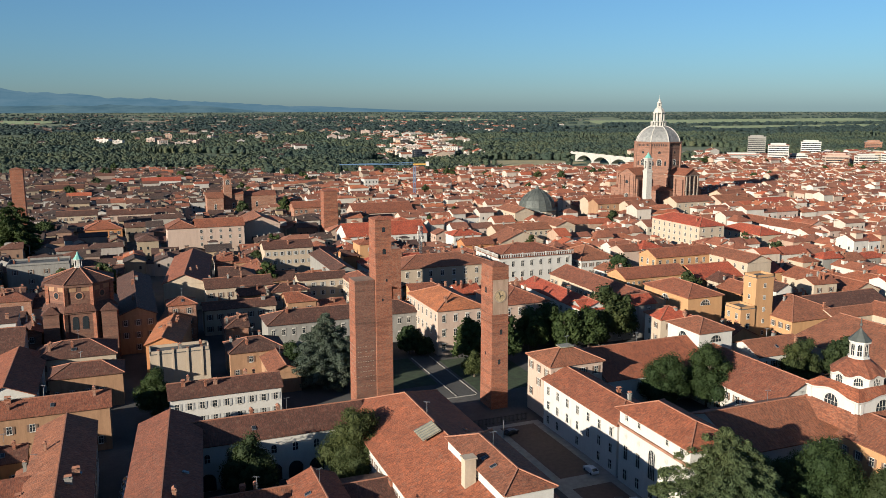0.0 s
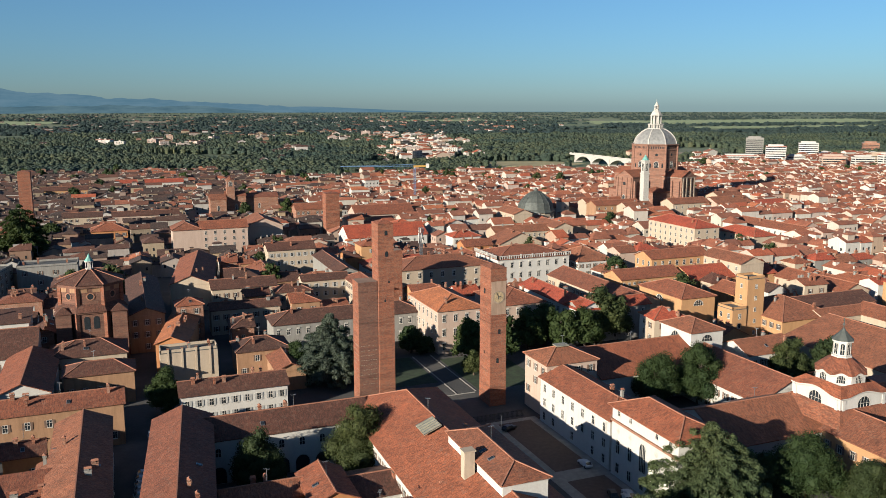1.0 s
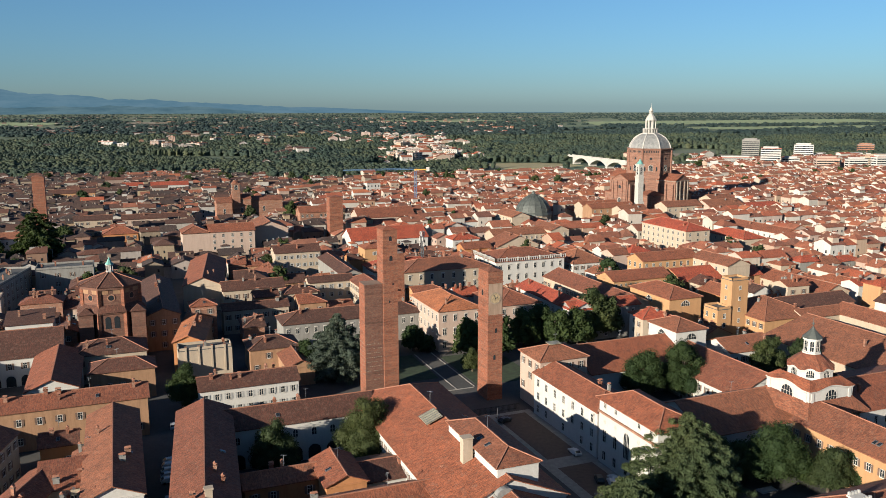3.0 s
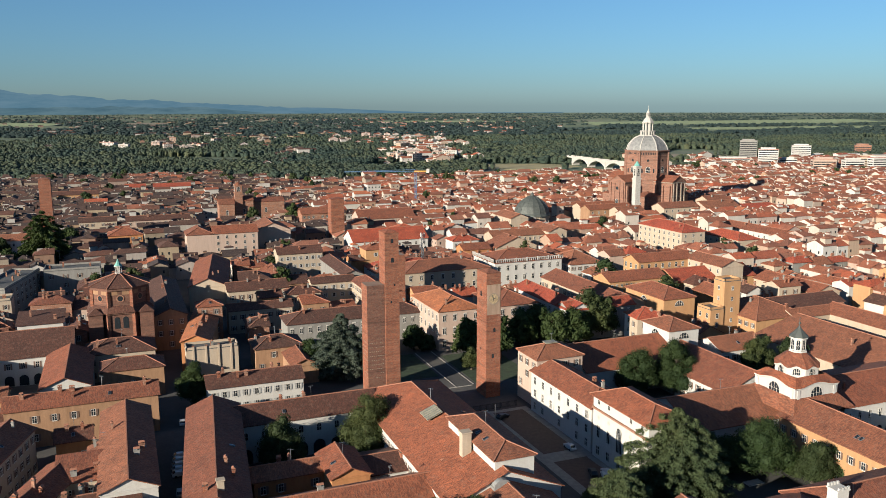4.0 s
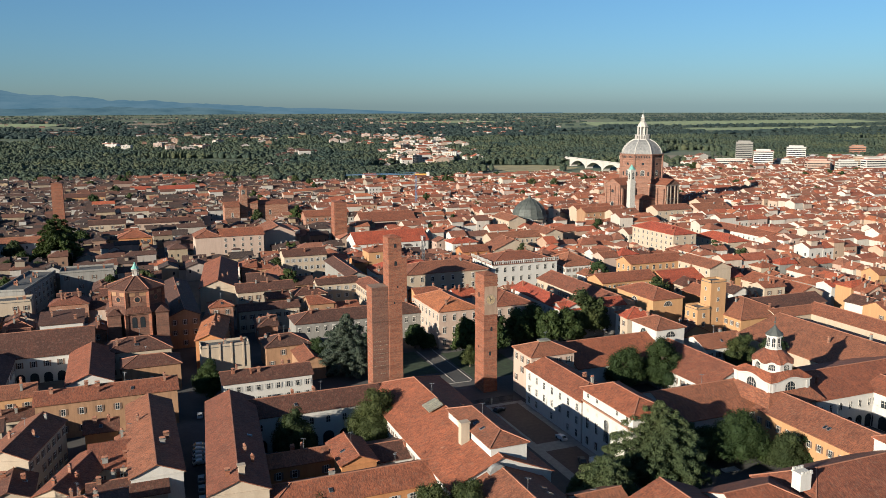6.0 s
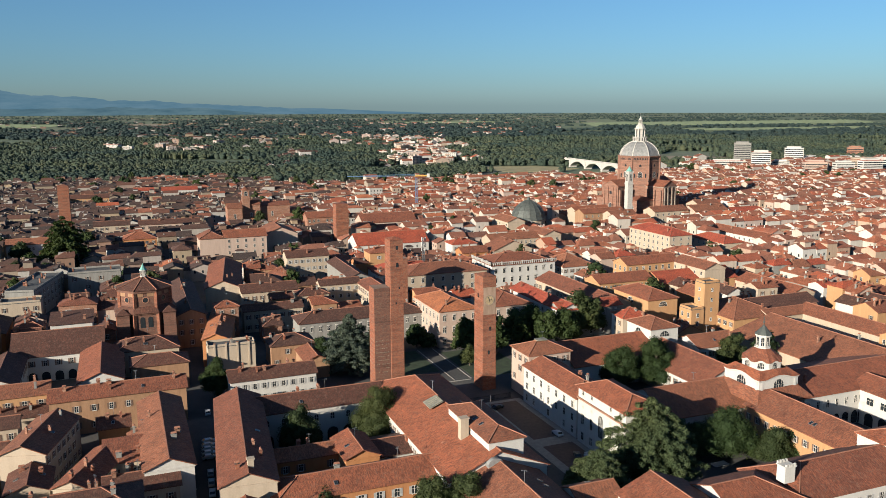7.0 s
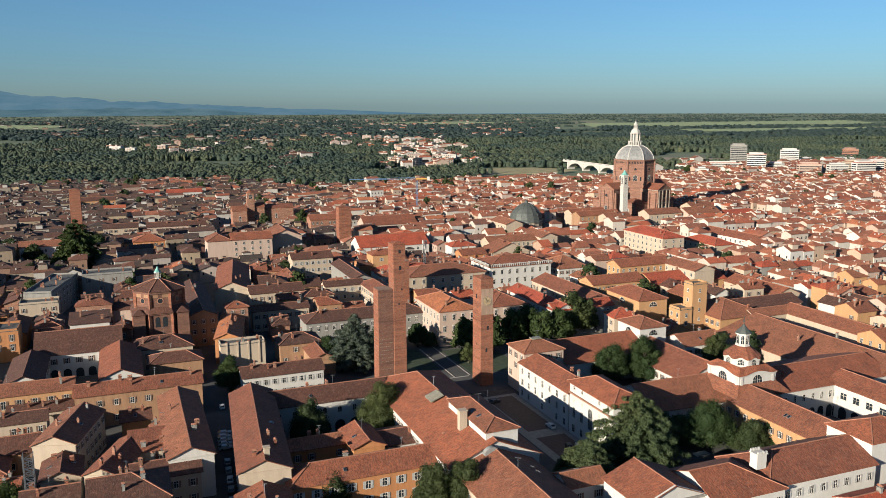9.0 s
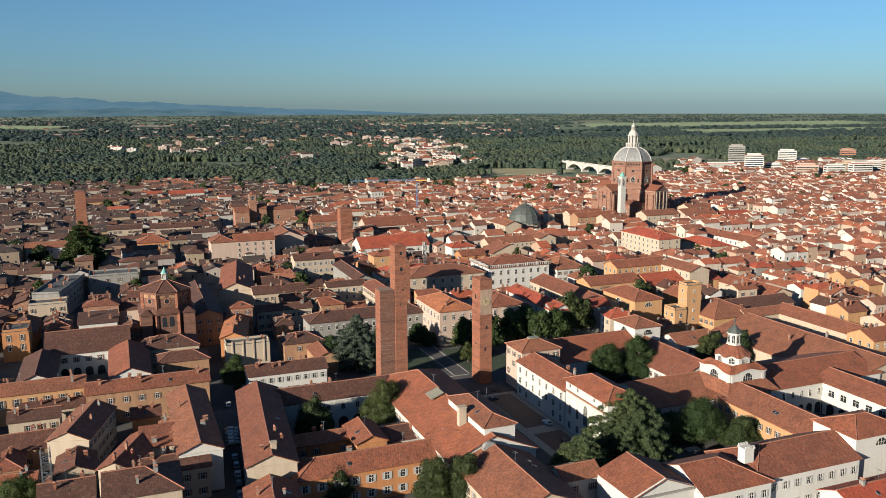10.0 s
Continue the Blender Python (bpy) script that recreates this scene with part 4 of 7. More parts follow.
def white_octagon_church(x, y):
    """A white baroque chapel: a square body and an octagon above it under swelling eaves, tiled roofs and a glazed lantern."""
    ob = thing("white_chapel", pose(x, y, 0), "white baroque chapel with swelling tiled eaves and a dark-capped lantern", "chapel")
    HERO.append((x - 9, y - 9, x + 9, y + 9))
    flat = lambda row, z: [(a, b, z) for a, b, _ in row]
    grow = lambda row, k, dz: [(a * k, b * k, c + dz) for a, b, c in row]
    low, high = wavy_ring(7.5, 17.9, 1.05, False, 20), wavy_ring(5.5, 22.1, 0.65, True)
    s = Shape()
    loft(s, [flat(low, 0), low, grow(low, 0.97, 0)])
    loft(s, [flat(high, 17.0), high, grow(high, 0.96, 0)])
    part("wall", s, [WHITE], ob)
    for row, k in ((low, 1.03), (high, 1.04)):
        s = Shape()
        loft(s, [grow(row, 1.0, -0.55), grow(row, k, -0.3), grow(row, k, 0.0), grow(row, 1.0, 0.02)])
        part("cornice", s, [WHITE], ob)
    s = Shape()
    loft(s, [grow(low, 1.05, 0.0), grow(low, 1.05, 0.18), [(a * 0.72, b * 0.72, 20.0 + 0.25 * (c - 17.7)) for a, b, c in low]])
    part("lower_roof", s, [OLD_TILE], ob)
    s = Shape()
    loft(s, [grow(high, 1.06, 0.0), grow(high, 1.06, 0.18), [(a * 0.62, b * 0.62, 24.6) for a, b, _ in high], [(a * 0.3, b * 0.3, 25.9) for a, b, _ in high]], 0, True)
    part("upper_roof", s, [OLD_TILE], ob)
    s = Shape()
    loft(s, [[(a * 1.42, b * 1.42, 11.6) for a, b, _ in low], [(a * 1.42, b * 1.42, 11.9) for a, b, _ in low], [(a, b, 15.0) for a, b, _ in low]])
    part("skirt_roof", s, [OLD_TILE], ob)
    l = Shape()
    l.prism(octagon(3.9), 25.2, 29.6, 0)
    l.prism(octagon(4.6), 25.6, 26.0, 0)
    l.prism(octagon(4.7), 29.4, 29.8, 0)
    l.prism(octagon(5.0), 29.8, 30.9, 1, octagon(3.0))
    l.prism(octagon(3.0), 30.9, 32.0, 1, octagon(1.2))
    l.cone(octagon(1.2), 32.0, (0, 0, 33.0), 1)
    l.bar((0, 0, 32.8), (0, 0, 35.2), 0.14, 1)
    l.prism(ring(6, 0.3), 33.3, 33.8, 1)
    lantern = part("lantern", l, [WHITE, SLATE], ob, "white lantern with a dark metal cap")
    for i in range(8):
        a = i * math.pi / 4
        n = Vector((math.cos(a), math.sin(a), 0))
        turn = pose(0, 0, 0, 0, 0, math.degrees(a) + 90)
        o = part("lantern_window", window_mesh(0.95, 2.8, "arch"), None, lantern)
        o.matrix_basis = Matrix.Translation(n * 1.96 + Vector((0, 0, 26.3))) @ turn
        o = part("window", window_mesh(1.9, 1.9, "arch"), None, ob)
        o.matrix_basis = Matrix.Translation(n * 5.51 + Vector((0, 0, 20.2))) @ turn
        if i % 2 == 0:
            o = part("lunette_window", window_mesh(3.9, 3.0, "arch"), None, ob)
            o.matrix_basis = Matrix.Translation(n * 7.51 + Vector((0, 0, 14.6))) @ turn
            for k in (-1, 1):
                q = Shape()
                q.box(k * 6.4 - 0.45, -0.18, 0, k * 6.4 + 0.45, 0.05, 17.3, 0)
                part("pilaster", q, [WHITE], ob).matrix_basis = Matrix.Translation(n * 7.5) @ turn
    return ob


def dark_dome(x, y):
    ob = thing("theatre_dome", pose(x, y, 0), "low dark metal polygonal dome over a pale round hall", "dome")
    HERO.append((x - 14, y - 14, x + 14, y + 14))
    s, d = Shape(), Shape()
    s.prism(ring(16, 13.4), 0, 11.6, 0)
    steps = [(14.4, 11.4), (14.2, 12.2), (13.0, 13.6), (12.6, 16.0), (11.6, 18.4), (9.6, 21.0), (6.6, 23.6), (3.2, 25.6), (1.3, 26.4), (1.2, 27.6), (0.2, 28.6)]
    loft(d, [[(x_, y_, z) for x_, y_ in ring(16, r_)] for r_, z in steps], 0, True)
    part("wall", s, [CREAM], ob)
    dome = part("dome", d, [SLATE], ob)
    for i in range(16):
        a = 2 * math.pi * i / 16
        q = Shape()
        for (r_, z), (r1, z1) in zip(steps[2:7], steps[3:8]):
            q.bar((r_ * math.cos(a), r_ * math.sin(a), z), (r1 * math.cos(a), r1 * math.sin(a), z1), 0.25, 0)
        part("rib", q, [SLATE], dome)
    return ob


def small_church(x, y):
    ob = thing("church", pose(x, y, 0), "brick parish church with a tall nave and gabled roofs", "church")
    HERO.append((x - 15, y - 12, x + 40, y + 25))
    for px, py, l, w, z, sl in ((0, 0, 12, 14, 17, 0.5), (14, 4, 15, 12, 19, 0.5), (32, 8, 30, 14, 17, 0.4)):
        s, r = Shape(), Shape()
        walls_into(s, l, w, z, sl * w / 2, "gable")
        roof_into(r, l, w, z, "gable", sl, 0.4)
        a, b = part("wall", s, [PALE_BRICK], ob), part("roof", r, [OLD_TILE], ob)
        a.matrix_basis = b.matrix_basis = pose(px, py, 0)
        put_window(ob, px, py - w / 2, 8, 1.4, 4, "arch", "S")
    return ob


def lattice(s, x, y, z0, z1, w, step, slot=0, bar=0.12):
    c = [(x - w / 2, y - w / 2), (x + w / 2, y - w / 2), (x + w / 2, y + w / 2), (x - w / 2, y + w / 2)]
    for p in c:
        s.bar((*p, z0), (*p, z1), bar * 1.4, slot)
    n = int((z1 - z0) / step)
    for i in range(n):
        z, q = z0 + i * step, z0 + (i + 1) * step
        for k in range(4):
            a, b = c[k], c[(k + 1) % 4]
            s.bar((*a, z), (*b, q) if i % 2 else (*b, z), bar, slot)
            s.bar((*b, z), (*a, q), bar, slot)


def crane(x, y):
    blue, yellow = plain("blue_paint", (0.10, 0.18, 0.32), 0.5), plain("yellow_paint", (0.62, 0.36, 0.06), 0.5)
    ob = thing("tower_crane", pose(x, y, 0, 0, 0, -15), "blue lattice tower crane with an orange counter jib", "crane")
    m, j, c = Shape(), Shape(), Shape()
    lattice(m, 0, 0, 0, 36, 1.6, 2.0, 0, 0.16)
    j.bar((0, 0, 37.5), (-62, 0, 37.5), 0.35, 0)
    j.bar((0, 0, 39), (-62, 0, 37.8), 0.25, 0)
    for i in range(30):
        j.bar((-i * 2, 0, 37.5), (-i * 2 - 1, 0, 38.9 - i * 0.03), 0.12, 0)
    c.bar((-1, 0, 37.5), (12, 0, 37.5), 0.9, 0)
    c.box(9.5, -1, 36, 12, 1, 39.5, 1)
    part("mast", m, [blue], ob)
    part("jib", j, [blue], ob)
    part("counter_jib", c, [yellow, WHITE], ob)


def lattice_tower(x, y, z0, z1, w=1.1, panels=True):
    ob = thing("lattice_tower", pose(x, y, z0), "grey steel lattice tower rising above the roofs", "antenna mast")
    s = Shape()
    lattice(s, 0, 0, -0.5, z1 - z0, w, 1.3, 0, 0.1)
    part("lattice", s, [METAL], ob)
    if panels:
        for i in range(9):
            a = i * 2 * math.pi / 3 + (i // 3) * 0.4
            p = Shape()
            p.box(-0.18, -0.12, 0, 0.18, 0.12, 2.2, 0)
            o = part("antenna_panel", p, [WHITE], ob)
            o.matrix_basis = pose(1.2 * math.cos(a), 1.2 * math.sin(a), (z1 - z0) - 2.6 - 2.6 * (i // 3), 0, 0, math.degrees(a))


def apartment_block(x, y, l, w, h, rot, mat, label, roof=None):
    HERO.append((x - l * 0.6, y - l * 0.6, x + l * 0.6, y + l * 0.6))
    ob = thing("apartment_block", pose(x, y, 0, 0, 0, rot), label, "apartment block")
    s = Shape()
    s.box(-l / 2, -w / 2, 0, l / 2, w / 2, h, 0)
    s.box(-l / 2 + 3, -w / 2 + 2, h, l / 2 - 4, w / 2 - 2, h + 2.6, 0)
    part("wall", s, [mat], ob)
    r = Shape()
    r.box(-l / 2 - 0.5, -w / 2 - 0.5, h, l / 2 + 0.5, w / 2 + 0.5, h + 0.5, 0)
    part("roof", r, [roof or GREY], ob)
    for f in range(int(h / 3.1)):
        b = Shape()
        b.box(-l / 2 + 0.5, -w / 2 - 0.06, f * 3.1 + 1.0, l / 2 - 0.5, -w / 2 + 0.2, f * 3.1 + 2.4, 0)
        part("window_band", b, [GLASS], ob)
        b = Shape()
        b.box(-l / 2 - 0.06, -w / 2 + 1.5, f * 3.1 + 1.0, -l / 2 + 0.2, w / 2 - 1.5, f * 3.1 + 2.3, 0)
        part("window_band", b, [GLASS], ob)
    return ob


def arch_bridge(x0, y0, x1, y1, spans, deck):
    a, b = Vector((x0, y0, 0)), Vector((x1, y1, 0))
    l = (b - a).length
    ob = thing("arch_bridge", pose(x0, y0, 0, 0, 0, math.degrees(math.atan2(y1 - y0, x1 - x0))), "long white concrete arch bridge over the river", "bridge")
    d = Shape()
    d.box(-40, -6, deck - 1.6, l + 40, 6, deck, 0)
    for k in (-6, 5.7):
        d.box(-40, k, deck, l + 40, k + 0.3, deck + 1.1, 0)
    part("deck", d, [STONE], ob)
    step = l / spans
    for i in range(spans):
        s = Shape()
        n = 12
        pts = [(i * step + step * k / n, (deck - 2.2) * math.sin(math.pi * k / n) ** 0.7) for k in range(n + 1)]
        for (p, u), (q, v) in zip(pts, pts[1:]):
            s.solid([(p, -5.6, u), (q, -5.6, v), (q, -5.6, deck - 1.6), (p, -5.6, deck - 1.6), (p, 5.6, u), (q, 5.6, v), (q, 5.6, deck - 1.6), (p, 5.6, deck - 1.6)],
                    [(0, 1, 2, 3), (7, 6, 5, 4), (0, 4, 5, 1)], 0)
        part("arch", s, [STONE], ob)
    for i in range(spans + 1):
        s = Shape()
        s.box(i * step - 2, -6.2, -1, i * step + 2, 6.2, deck - 1.6, 0)
        part("pier", s, [STONE], ob)


def car(x, y, rot, colour, label):
    ob = thing("car", pose(x, y, 0, 0, 0, rot), label, "car", "parked cars")
    paint = plain("car_paint", colour, 0.3, 0.0, 0.05)
    s = Shape()
    prof = [(-2.1, 0.35), (2.1, 0.35), (2.15, 0.75), (1.9, 0.95), (0.95, 1.0), (0.35, 1.5), (-1.3, 1.52), (-2.0, 1.05), (-2.15, 0.8)]
    n = len(prof)
    for k, wd in ((0, 0.86),):
        pts = [(p, -wd * (1 if z < 1.1 else 0.8), z) for p, z in prof] + [(p, wd * (1 if z < 1.1 else 0.8), z) for p, z in prof]
        s.solid(pts, [tuple(range(n)), tuple(range(n, 2 * n))[::-1]] + [(i, n + i, n + (i + 1) % n, (i + 1) % n) for i in range(n)], 0)
    part("body", s, [paint], ob)
    g = Shape()
    for k in (-1, 1):
        g.solid([(0.8, k * 0.81, 1.02), (-1.75, k * 0.81, 1.05), (-1.25, k * 0.71, 1.44), (0.3, k * 0.71, 1.44)], [(0, 1, 2, 3) if k > 0 else (3, 2, 1, 0)], 0)
    g.solid([(0.97, -0.72, 1.03), (0.97, 0.72, 1.03), (0.40, 0.64, 1.48), (0.40, -0.64, 1.48)], [(0, 1, 2, 3)], 0)
    g.solid([(-2.02, -0.7, 1.08), (-2.02, 0.7, 1.08), (-1.38, 0.64, 1.5), (-1.38, -0.64, 1.5)], [(3, 2, 1, 0)], 0)
    part("windows", g, [GLASS], ob)
    for u in (-1.3, 1.35):
        for v in (-0.8, 0.8):
            w = Shape()
            rr = [(0.33 * math.cos(t), 0.33 * math.sin(t)) for t in [k * math.pi / 6 for k in range(12)]]
            w.solid([(a, -0.1, b) for a, b in rr] + [(a, 0.1, b) for a, b in rr], [tuple(range(12)), tuple(range(12, 24))[::-1]] + [(i, 12 + i, 12 + (i + 1) % 12, (i + 1) % 12) for i in range(12)], 0)
            o = part("wheel", w, [RUBBER], ob)
            o.matrix_basis = pose(u, v, 0.33)


TRAVERTINE = plain("weathered_travertine", (0.30, 0.235, 0.18), 0.85, 0, 0.3)
RUBBER = plain("rubber", (0.02, 0.02, 0.02), 0.8)

# ---- ground: one sheet, rising gently far off to stand for the plain beyond ----
def ground_height(d):
    return 0.0 if d < 2600 else 57 * ((d - 2600) / 2250) ** 1.15


def ground_material():
    m, t, b = nodes_of("ground")
    v = world_coords(t)
    vor = node(t, "ShaderNodeTexVoronoi", Scale=0.0042)
    t.links.new(world_coords(t, (1, 1.6, 0)), vor.inputs["Vector"])
    field = ramp(t, vor.outputs["Color"], [(0.0, (0.045, 0.062, 0.032)), (0.3, (0.075, 0.10, 0.05)), (0.5, (0.11, 0.13, 0.065)), (0.7, (0.055, 0.08, 0.038)), (1.0, (0.20, 0.17, 0.11))])
    field = mixed(t, field, ramp(t, noise_of(t, v, 0.03, 6), [(0.3, (0.75, 0.75, 0.75)), (0.7, (1.2, 1.2, 1.2))]), 0.8, "MULTIPLY")
    paving = ramp(t, noise_of(t, v, 0.06, 8, 0.7), [(0.3, (0.030, 0.029, 0.028)), (0.5, (0.048, 0.045, 0.042)), (0.7, (0.075, 0.068, 0.06))])
    paving = mixed(t, paving, ramp(t, noise_of(t, v, 1.5, 6), [(0.3, (0.8, 0.8, 0.8)), (0.7, (1.15, 1.15, 1.15))]), 0.8, "MULTIPLY")
    ln = t.nodes.new("ShaderNodeVectorMath")
    ln.operation = "LENGTH"
    t.links.new(v, ln.inputs[0])
    ad = t.nodes.new("ShaderNodeMath")
    ad.operation = "MULTIPLY_ADD"
    t.links.new(noise_of(t, v, 0.006, 3), ad.inputs[0])
    ad.inputs[1].default_value = 300
    t.links.new(ln.outputs["Value"], ad.inputs[2])
    mr = node(t, "ShaderNodeMapRange")
    mr.inputs["From Min"].default_value, mr.inputs["From Max"].default_value = 1130, 1240
    t.links.new(ad.outputs[0], mr.inputs["Value"])
    t.links.new(mixed(t, paving, field, mr.outputs[0]), b.inputs["Base Color"])
    b.inputs["Roughness"].default_value = 0.95
    bumped(t, b, noise_of(t, v, 4, 4), 0.3, 0.03)
    return m


g = Shape()
rings = [0, 60, 300, 900, 1600, 2300, 2600, 2750, 2950, 3200, 3500, 3800, 4100, 4400, 4650, 4850]
N = 96
for r0, r1 in zip(rings, rings[1:]):
    for i in range(N):
        a0, a1 = 2 * math.pi * i / N, 2 * math.pi * (i + 1) / N
        P = [(r * math.cos(a), r * math.sin(a), ground_height(r)) for r, a in ((r0, a0), (r1, a0), (r1, a1), (r0, a1))]
        g.face(P if r0 else P[:3], 0)
gm = bpy.data.meshes.new("ground")
bm = bmesh.new()
tmp = g.mesh("ground", [ground_material()])
bm.from_mesh(tmp)
bmesh.ops.remove_doubles(bm, verts=bm.verts, dist=0.01)
bm.to_mesh(gm)
bm.free()
gm.materials.append(tmp.materials[0])
tagged(new("ground", gm), "paved town ground giving way to green fields and plain", "ground", kind="structure")

# the square before the college, and the garden round the towers
BRICK_PAVING = plain("brown_paving", (0.105, 0.072, 0.055), 0.9, 0, 0.25, 0.8)
PALE_PAVING = plain("pale_stone_paving", (0.30, 0.28, 0.25), 0.85, 0, 0.2, 0.7)
MEADOW = plain("meadow", (0.30, 0.35, 0.16), 0.95, 0, 0.3, 0.05)
OLIVE_MEADOW = plain("olive_meadow", (0.34, 0.29, 0.14), 0.95, 0, 0.3, 0.05)
DRY_FIELD = plain("dry_field", (0.27, 0.22, 0.14), 0.95, 0, 0.25, 0.05)
# garden shade is put into this dark green; the grass itself is lighter
SHADED_LAWN = plain("lawn", (0.030, 0.048, 0.018), 0.95, 0, 0.45, 0.5)


def slab(name, x0, y0, x1, y1, h, m, label, category):
    s = Shape()
    s.box(x0, y0, -0.05, x1, y1, h, 0)
    return tagged(new(name, s.mesh(name, [m])), label, category, kind="structure")


slab("pavement", 86.5, 100.0, 101.8, 187.0, 0.012, PALE_PAVING, "pale stone paving strips across the square", "pavement")
slab("square_paving", 89.4, 153.0, 99.4, 185.0, 0.03, BRICK_PAVING, "brown paved panel of the square", "paving")
slab("square_paving", 89.4, 118.0, 99.4, 147.5, 0.03, BRICK_PAVING, "brown paved panel of the square", "paving")
slab("lawn", 71.5, 224.0, 87.0, 252.0, 0.05, SHADED_LAWN, "shaded green lawn beside the brick towers", "lawn")
slab("lawn", 172.0, 98.0, 188.5, 123.0, 0.05, SHADED_LAWN, "small shaded cloister lawn", "lawn")
slab("lawn", 96.0, 212.0, 118.0, 246.0, 0.05, SHADED_LAWN, "shaded green lawn under the garden trees", "lawn")
for kx in (88.0, 94.5):
    slab("kerb", kx, 212.0, kx + 0.35, 252.0, 0.16, PALE_PAVING, "pale stone kerb along the garden path", "kerb")
slab("kerb", 76.0, 211.0, 94.0, 211.4, 0.16, PALE_PAVING, "pale stone kerb along the garden path", "kerb")

# distant hills, far behind everything
hill = Shape()


def hill_top(deg, layer):
    """The skyline: flat to the east, climbing to long ranges in the west."""
    n = noise.noise((deg * 0.35, layer * 7.0, 0)) * 12 + noise.noise((deg * 1.1, layer * 3.0, 4)) * 9 + noise.noise((deg * 3.1, layer * 3.0, 8)) * 4
    west = max(0.0, min(1.0, (deg - 74) / 9))
    if layer == 0:
        return 58 + 38 * max(0.0, min(1.0, (deg - 80) / 5)) + n * 0.7 * max(0.0, min(1.0, (deg - 80) / 5))
    return 60 + 34 * max(0.0, min(1.0, (deg - 69) / 9)) + max(0.0, deg - 79) ** 1.1 * 3.4 + n * west + 10 * max(0.0, deg - 95)


for layer, r in ((0, 4820), (1, 4845)):
    for i in range(320):
        d0, d1 = 60 + i * 0.2, 60 + (i + 1) * 0.2
        for q, (z0, z1) in enumerate(((0, None),)):
            p = lambda d, z: (r * math.cos(radians(d)), r * math.sin(radians(d)), z)
            hill.face([p(d0, 0), p(d0, hill_top(d0, layer)), p(d1, hill_top(d1, layer)), p(d1, 0)], layer)


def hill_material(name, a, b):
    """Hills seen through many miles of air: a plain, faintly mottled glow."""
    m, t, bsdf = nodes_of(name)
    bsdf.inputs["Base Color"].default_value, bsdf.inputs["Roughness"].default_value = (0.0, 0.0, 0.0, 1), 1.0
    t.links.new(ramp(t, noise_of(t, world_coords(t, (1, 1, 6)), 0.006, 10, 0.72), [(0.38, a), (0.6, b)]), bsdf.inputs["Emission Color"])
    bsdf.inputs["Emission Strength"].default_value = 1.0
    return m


# haze blue put into the hills' emission colours, brighter for the farther range
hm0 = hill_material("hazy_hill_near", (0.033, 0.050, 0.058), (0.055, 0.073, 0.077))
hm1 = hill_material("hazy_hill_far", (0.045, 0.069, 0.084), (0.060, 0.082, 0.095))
for m_ in (hm0, hm1):
    m_.node_tree.nodes["Principled BSDF"].inputs["Specular IOR Level"].default_value = 0.0
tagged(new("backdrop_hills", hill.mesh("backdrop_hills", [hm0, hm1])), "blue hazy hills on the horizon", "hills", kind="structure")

# ---- landmarks ----
FWD, RGT = Vector((0.368, 0.930)), Vector((0.930, -0.368))     # along and across the view
FIELDS = []
house(103.6, 183.7, 119.7, 196.7, 16.0, 'hip','x','pink',faces='SW',size=(1.1,2.0),chimneys=0,label='cream plastered corner house with a hipped clay tile roof')
house(101.8, 149.3, 114.8, 183.9, 12.85, 'hip0','y','white',slope=0.4,faces='W',win='plain',size=(1.15,2.1),floors=3,gap=4.2,name='college_wing',category='college',label='white plastered college wing along the square')
hall = house(101.5, 123.4, 113.3, 148.0, 17.6, 'hip','y','white',slope=0.42,faces='S',win='plain',size=(1.2,2.2),floors=4,gap=5.2,over=0.9,chimneys=0,name='college_hall',category='college',label='tall white college hall with a hipped clay tile roof')
house(122.8, 185.5, 159.1, 212.5, 9, 'gable','x','white',faces='',chimneys=0,slope=0.4)
house(203.5, 127.5, 245.0, 200.0, 9.0, 'gable','y','cream','old',slope=0.29,faces='',chimneys=2,name='cloister_wing',category='convent',label='broad low cloister range under a wide clay tile roof')
house(159.8, 193.2, 172.2, 208.4, 16.8, 'hip','y','white',faces='SW',win='lunette',chimneys=0,name='lunette_hall',category='hall',label='white hall with half-round windows under a hipped tile roof')
house(151.0, 153.8, 174.0, 189.8, 8.8, 'gable','y','white',faces='W',chimneys=0,slope=0.45)
house(175.8, 185.0, 194.9, 199.0, 10, 'gable','x','white',faces='S',chimneys=1)
house(-2.0, 128.4, 11.0, 188.6, 13.2, 'gable','y','cream',faces='W',chimneys=2, rot=-5.3)
house(11.5, 176.4, 50.5, 190.4, 11, 'gable','x','white','brown',faces='S',win='arch',size=(1.2,2.0),floors=2,gap=4.6,chimneys=1,arcade=True)
house(46.9, 115.3, 72.9, 189.3, 11.5, 'hip1','y','white',faces='W',chimneys=0)
house(58.0, 117.5, 67.4, 143.8, 18.8, 'hip','y','white',slope=0.36,faces='SW',chimneys=0,floors=3)
house(7.0, 124.0, 56.7, 137.0, 9.3, 'hip','x','orange',faces='S',win='grey',size=(1.3,2.0),floors=2,gap=4.2,chimneys=1)
house(27.9, 139.8, 36.9, 154.6, 10, 'gable','y','orange',faces='S',chimneys=0)
house(48.1, 83.4, 70.1, 121.3, 10.5, 'gable','y','cream',faces='W',chimneys=0)
house(11.7, 148.0, 28.0, 156.0, 8.5, 'gable','x','orange',faces='S',chimneys=1)
house(-79.4, 220.6, -46.5, 231.6, 11, 'gable','x','yellow',faces='S',size=(1.3,2.6),gap=4.0,chimneys=2)
house(-45.8, 209.4, -6.0, 220.4, 11.5, 'gable','x','tan',faces='S',gap=4.5,chimneys=3)
house(-68.0, 199.0, -53.4, 208.0, 9, 'gable','x','cream','brown',faces='S',chimneys=2)
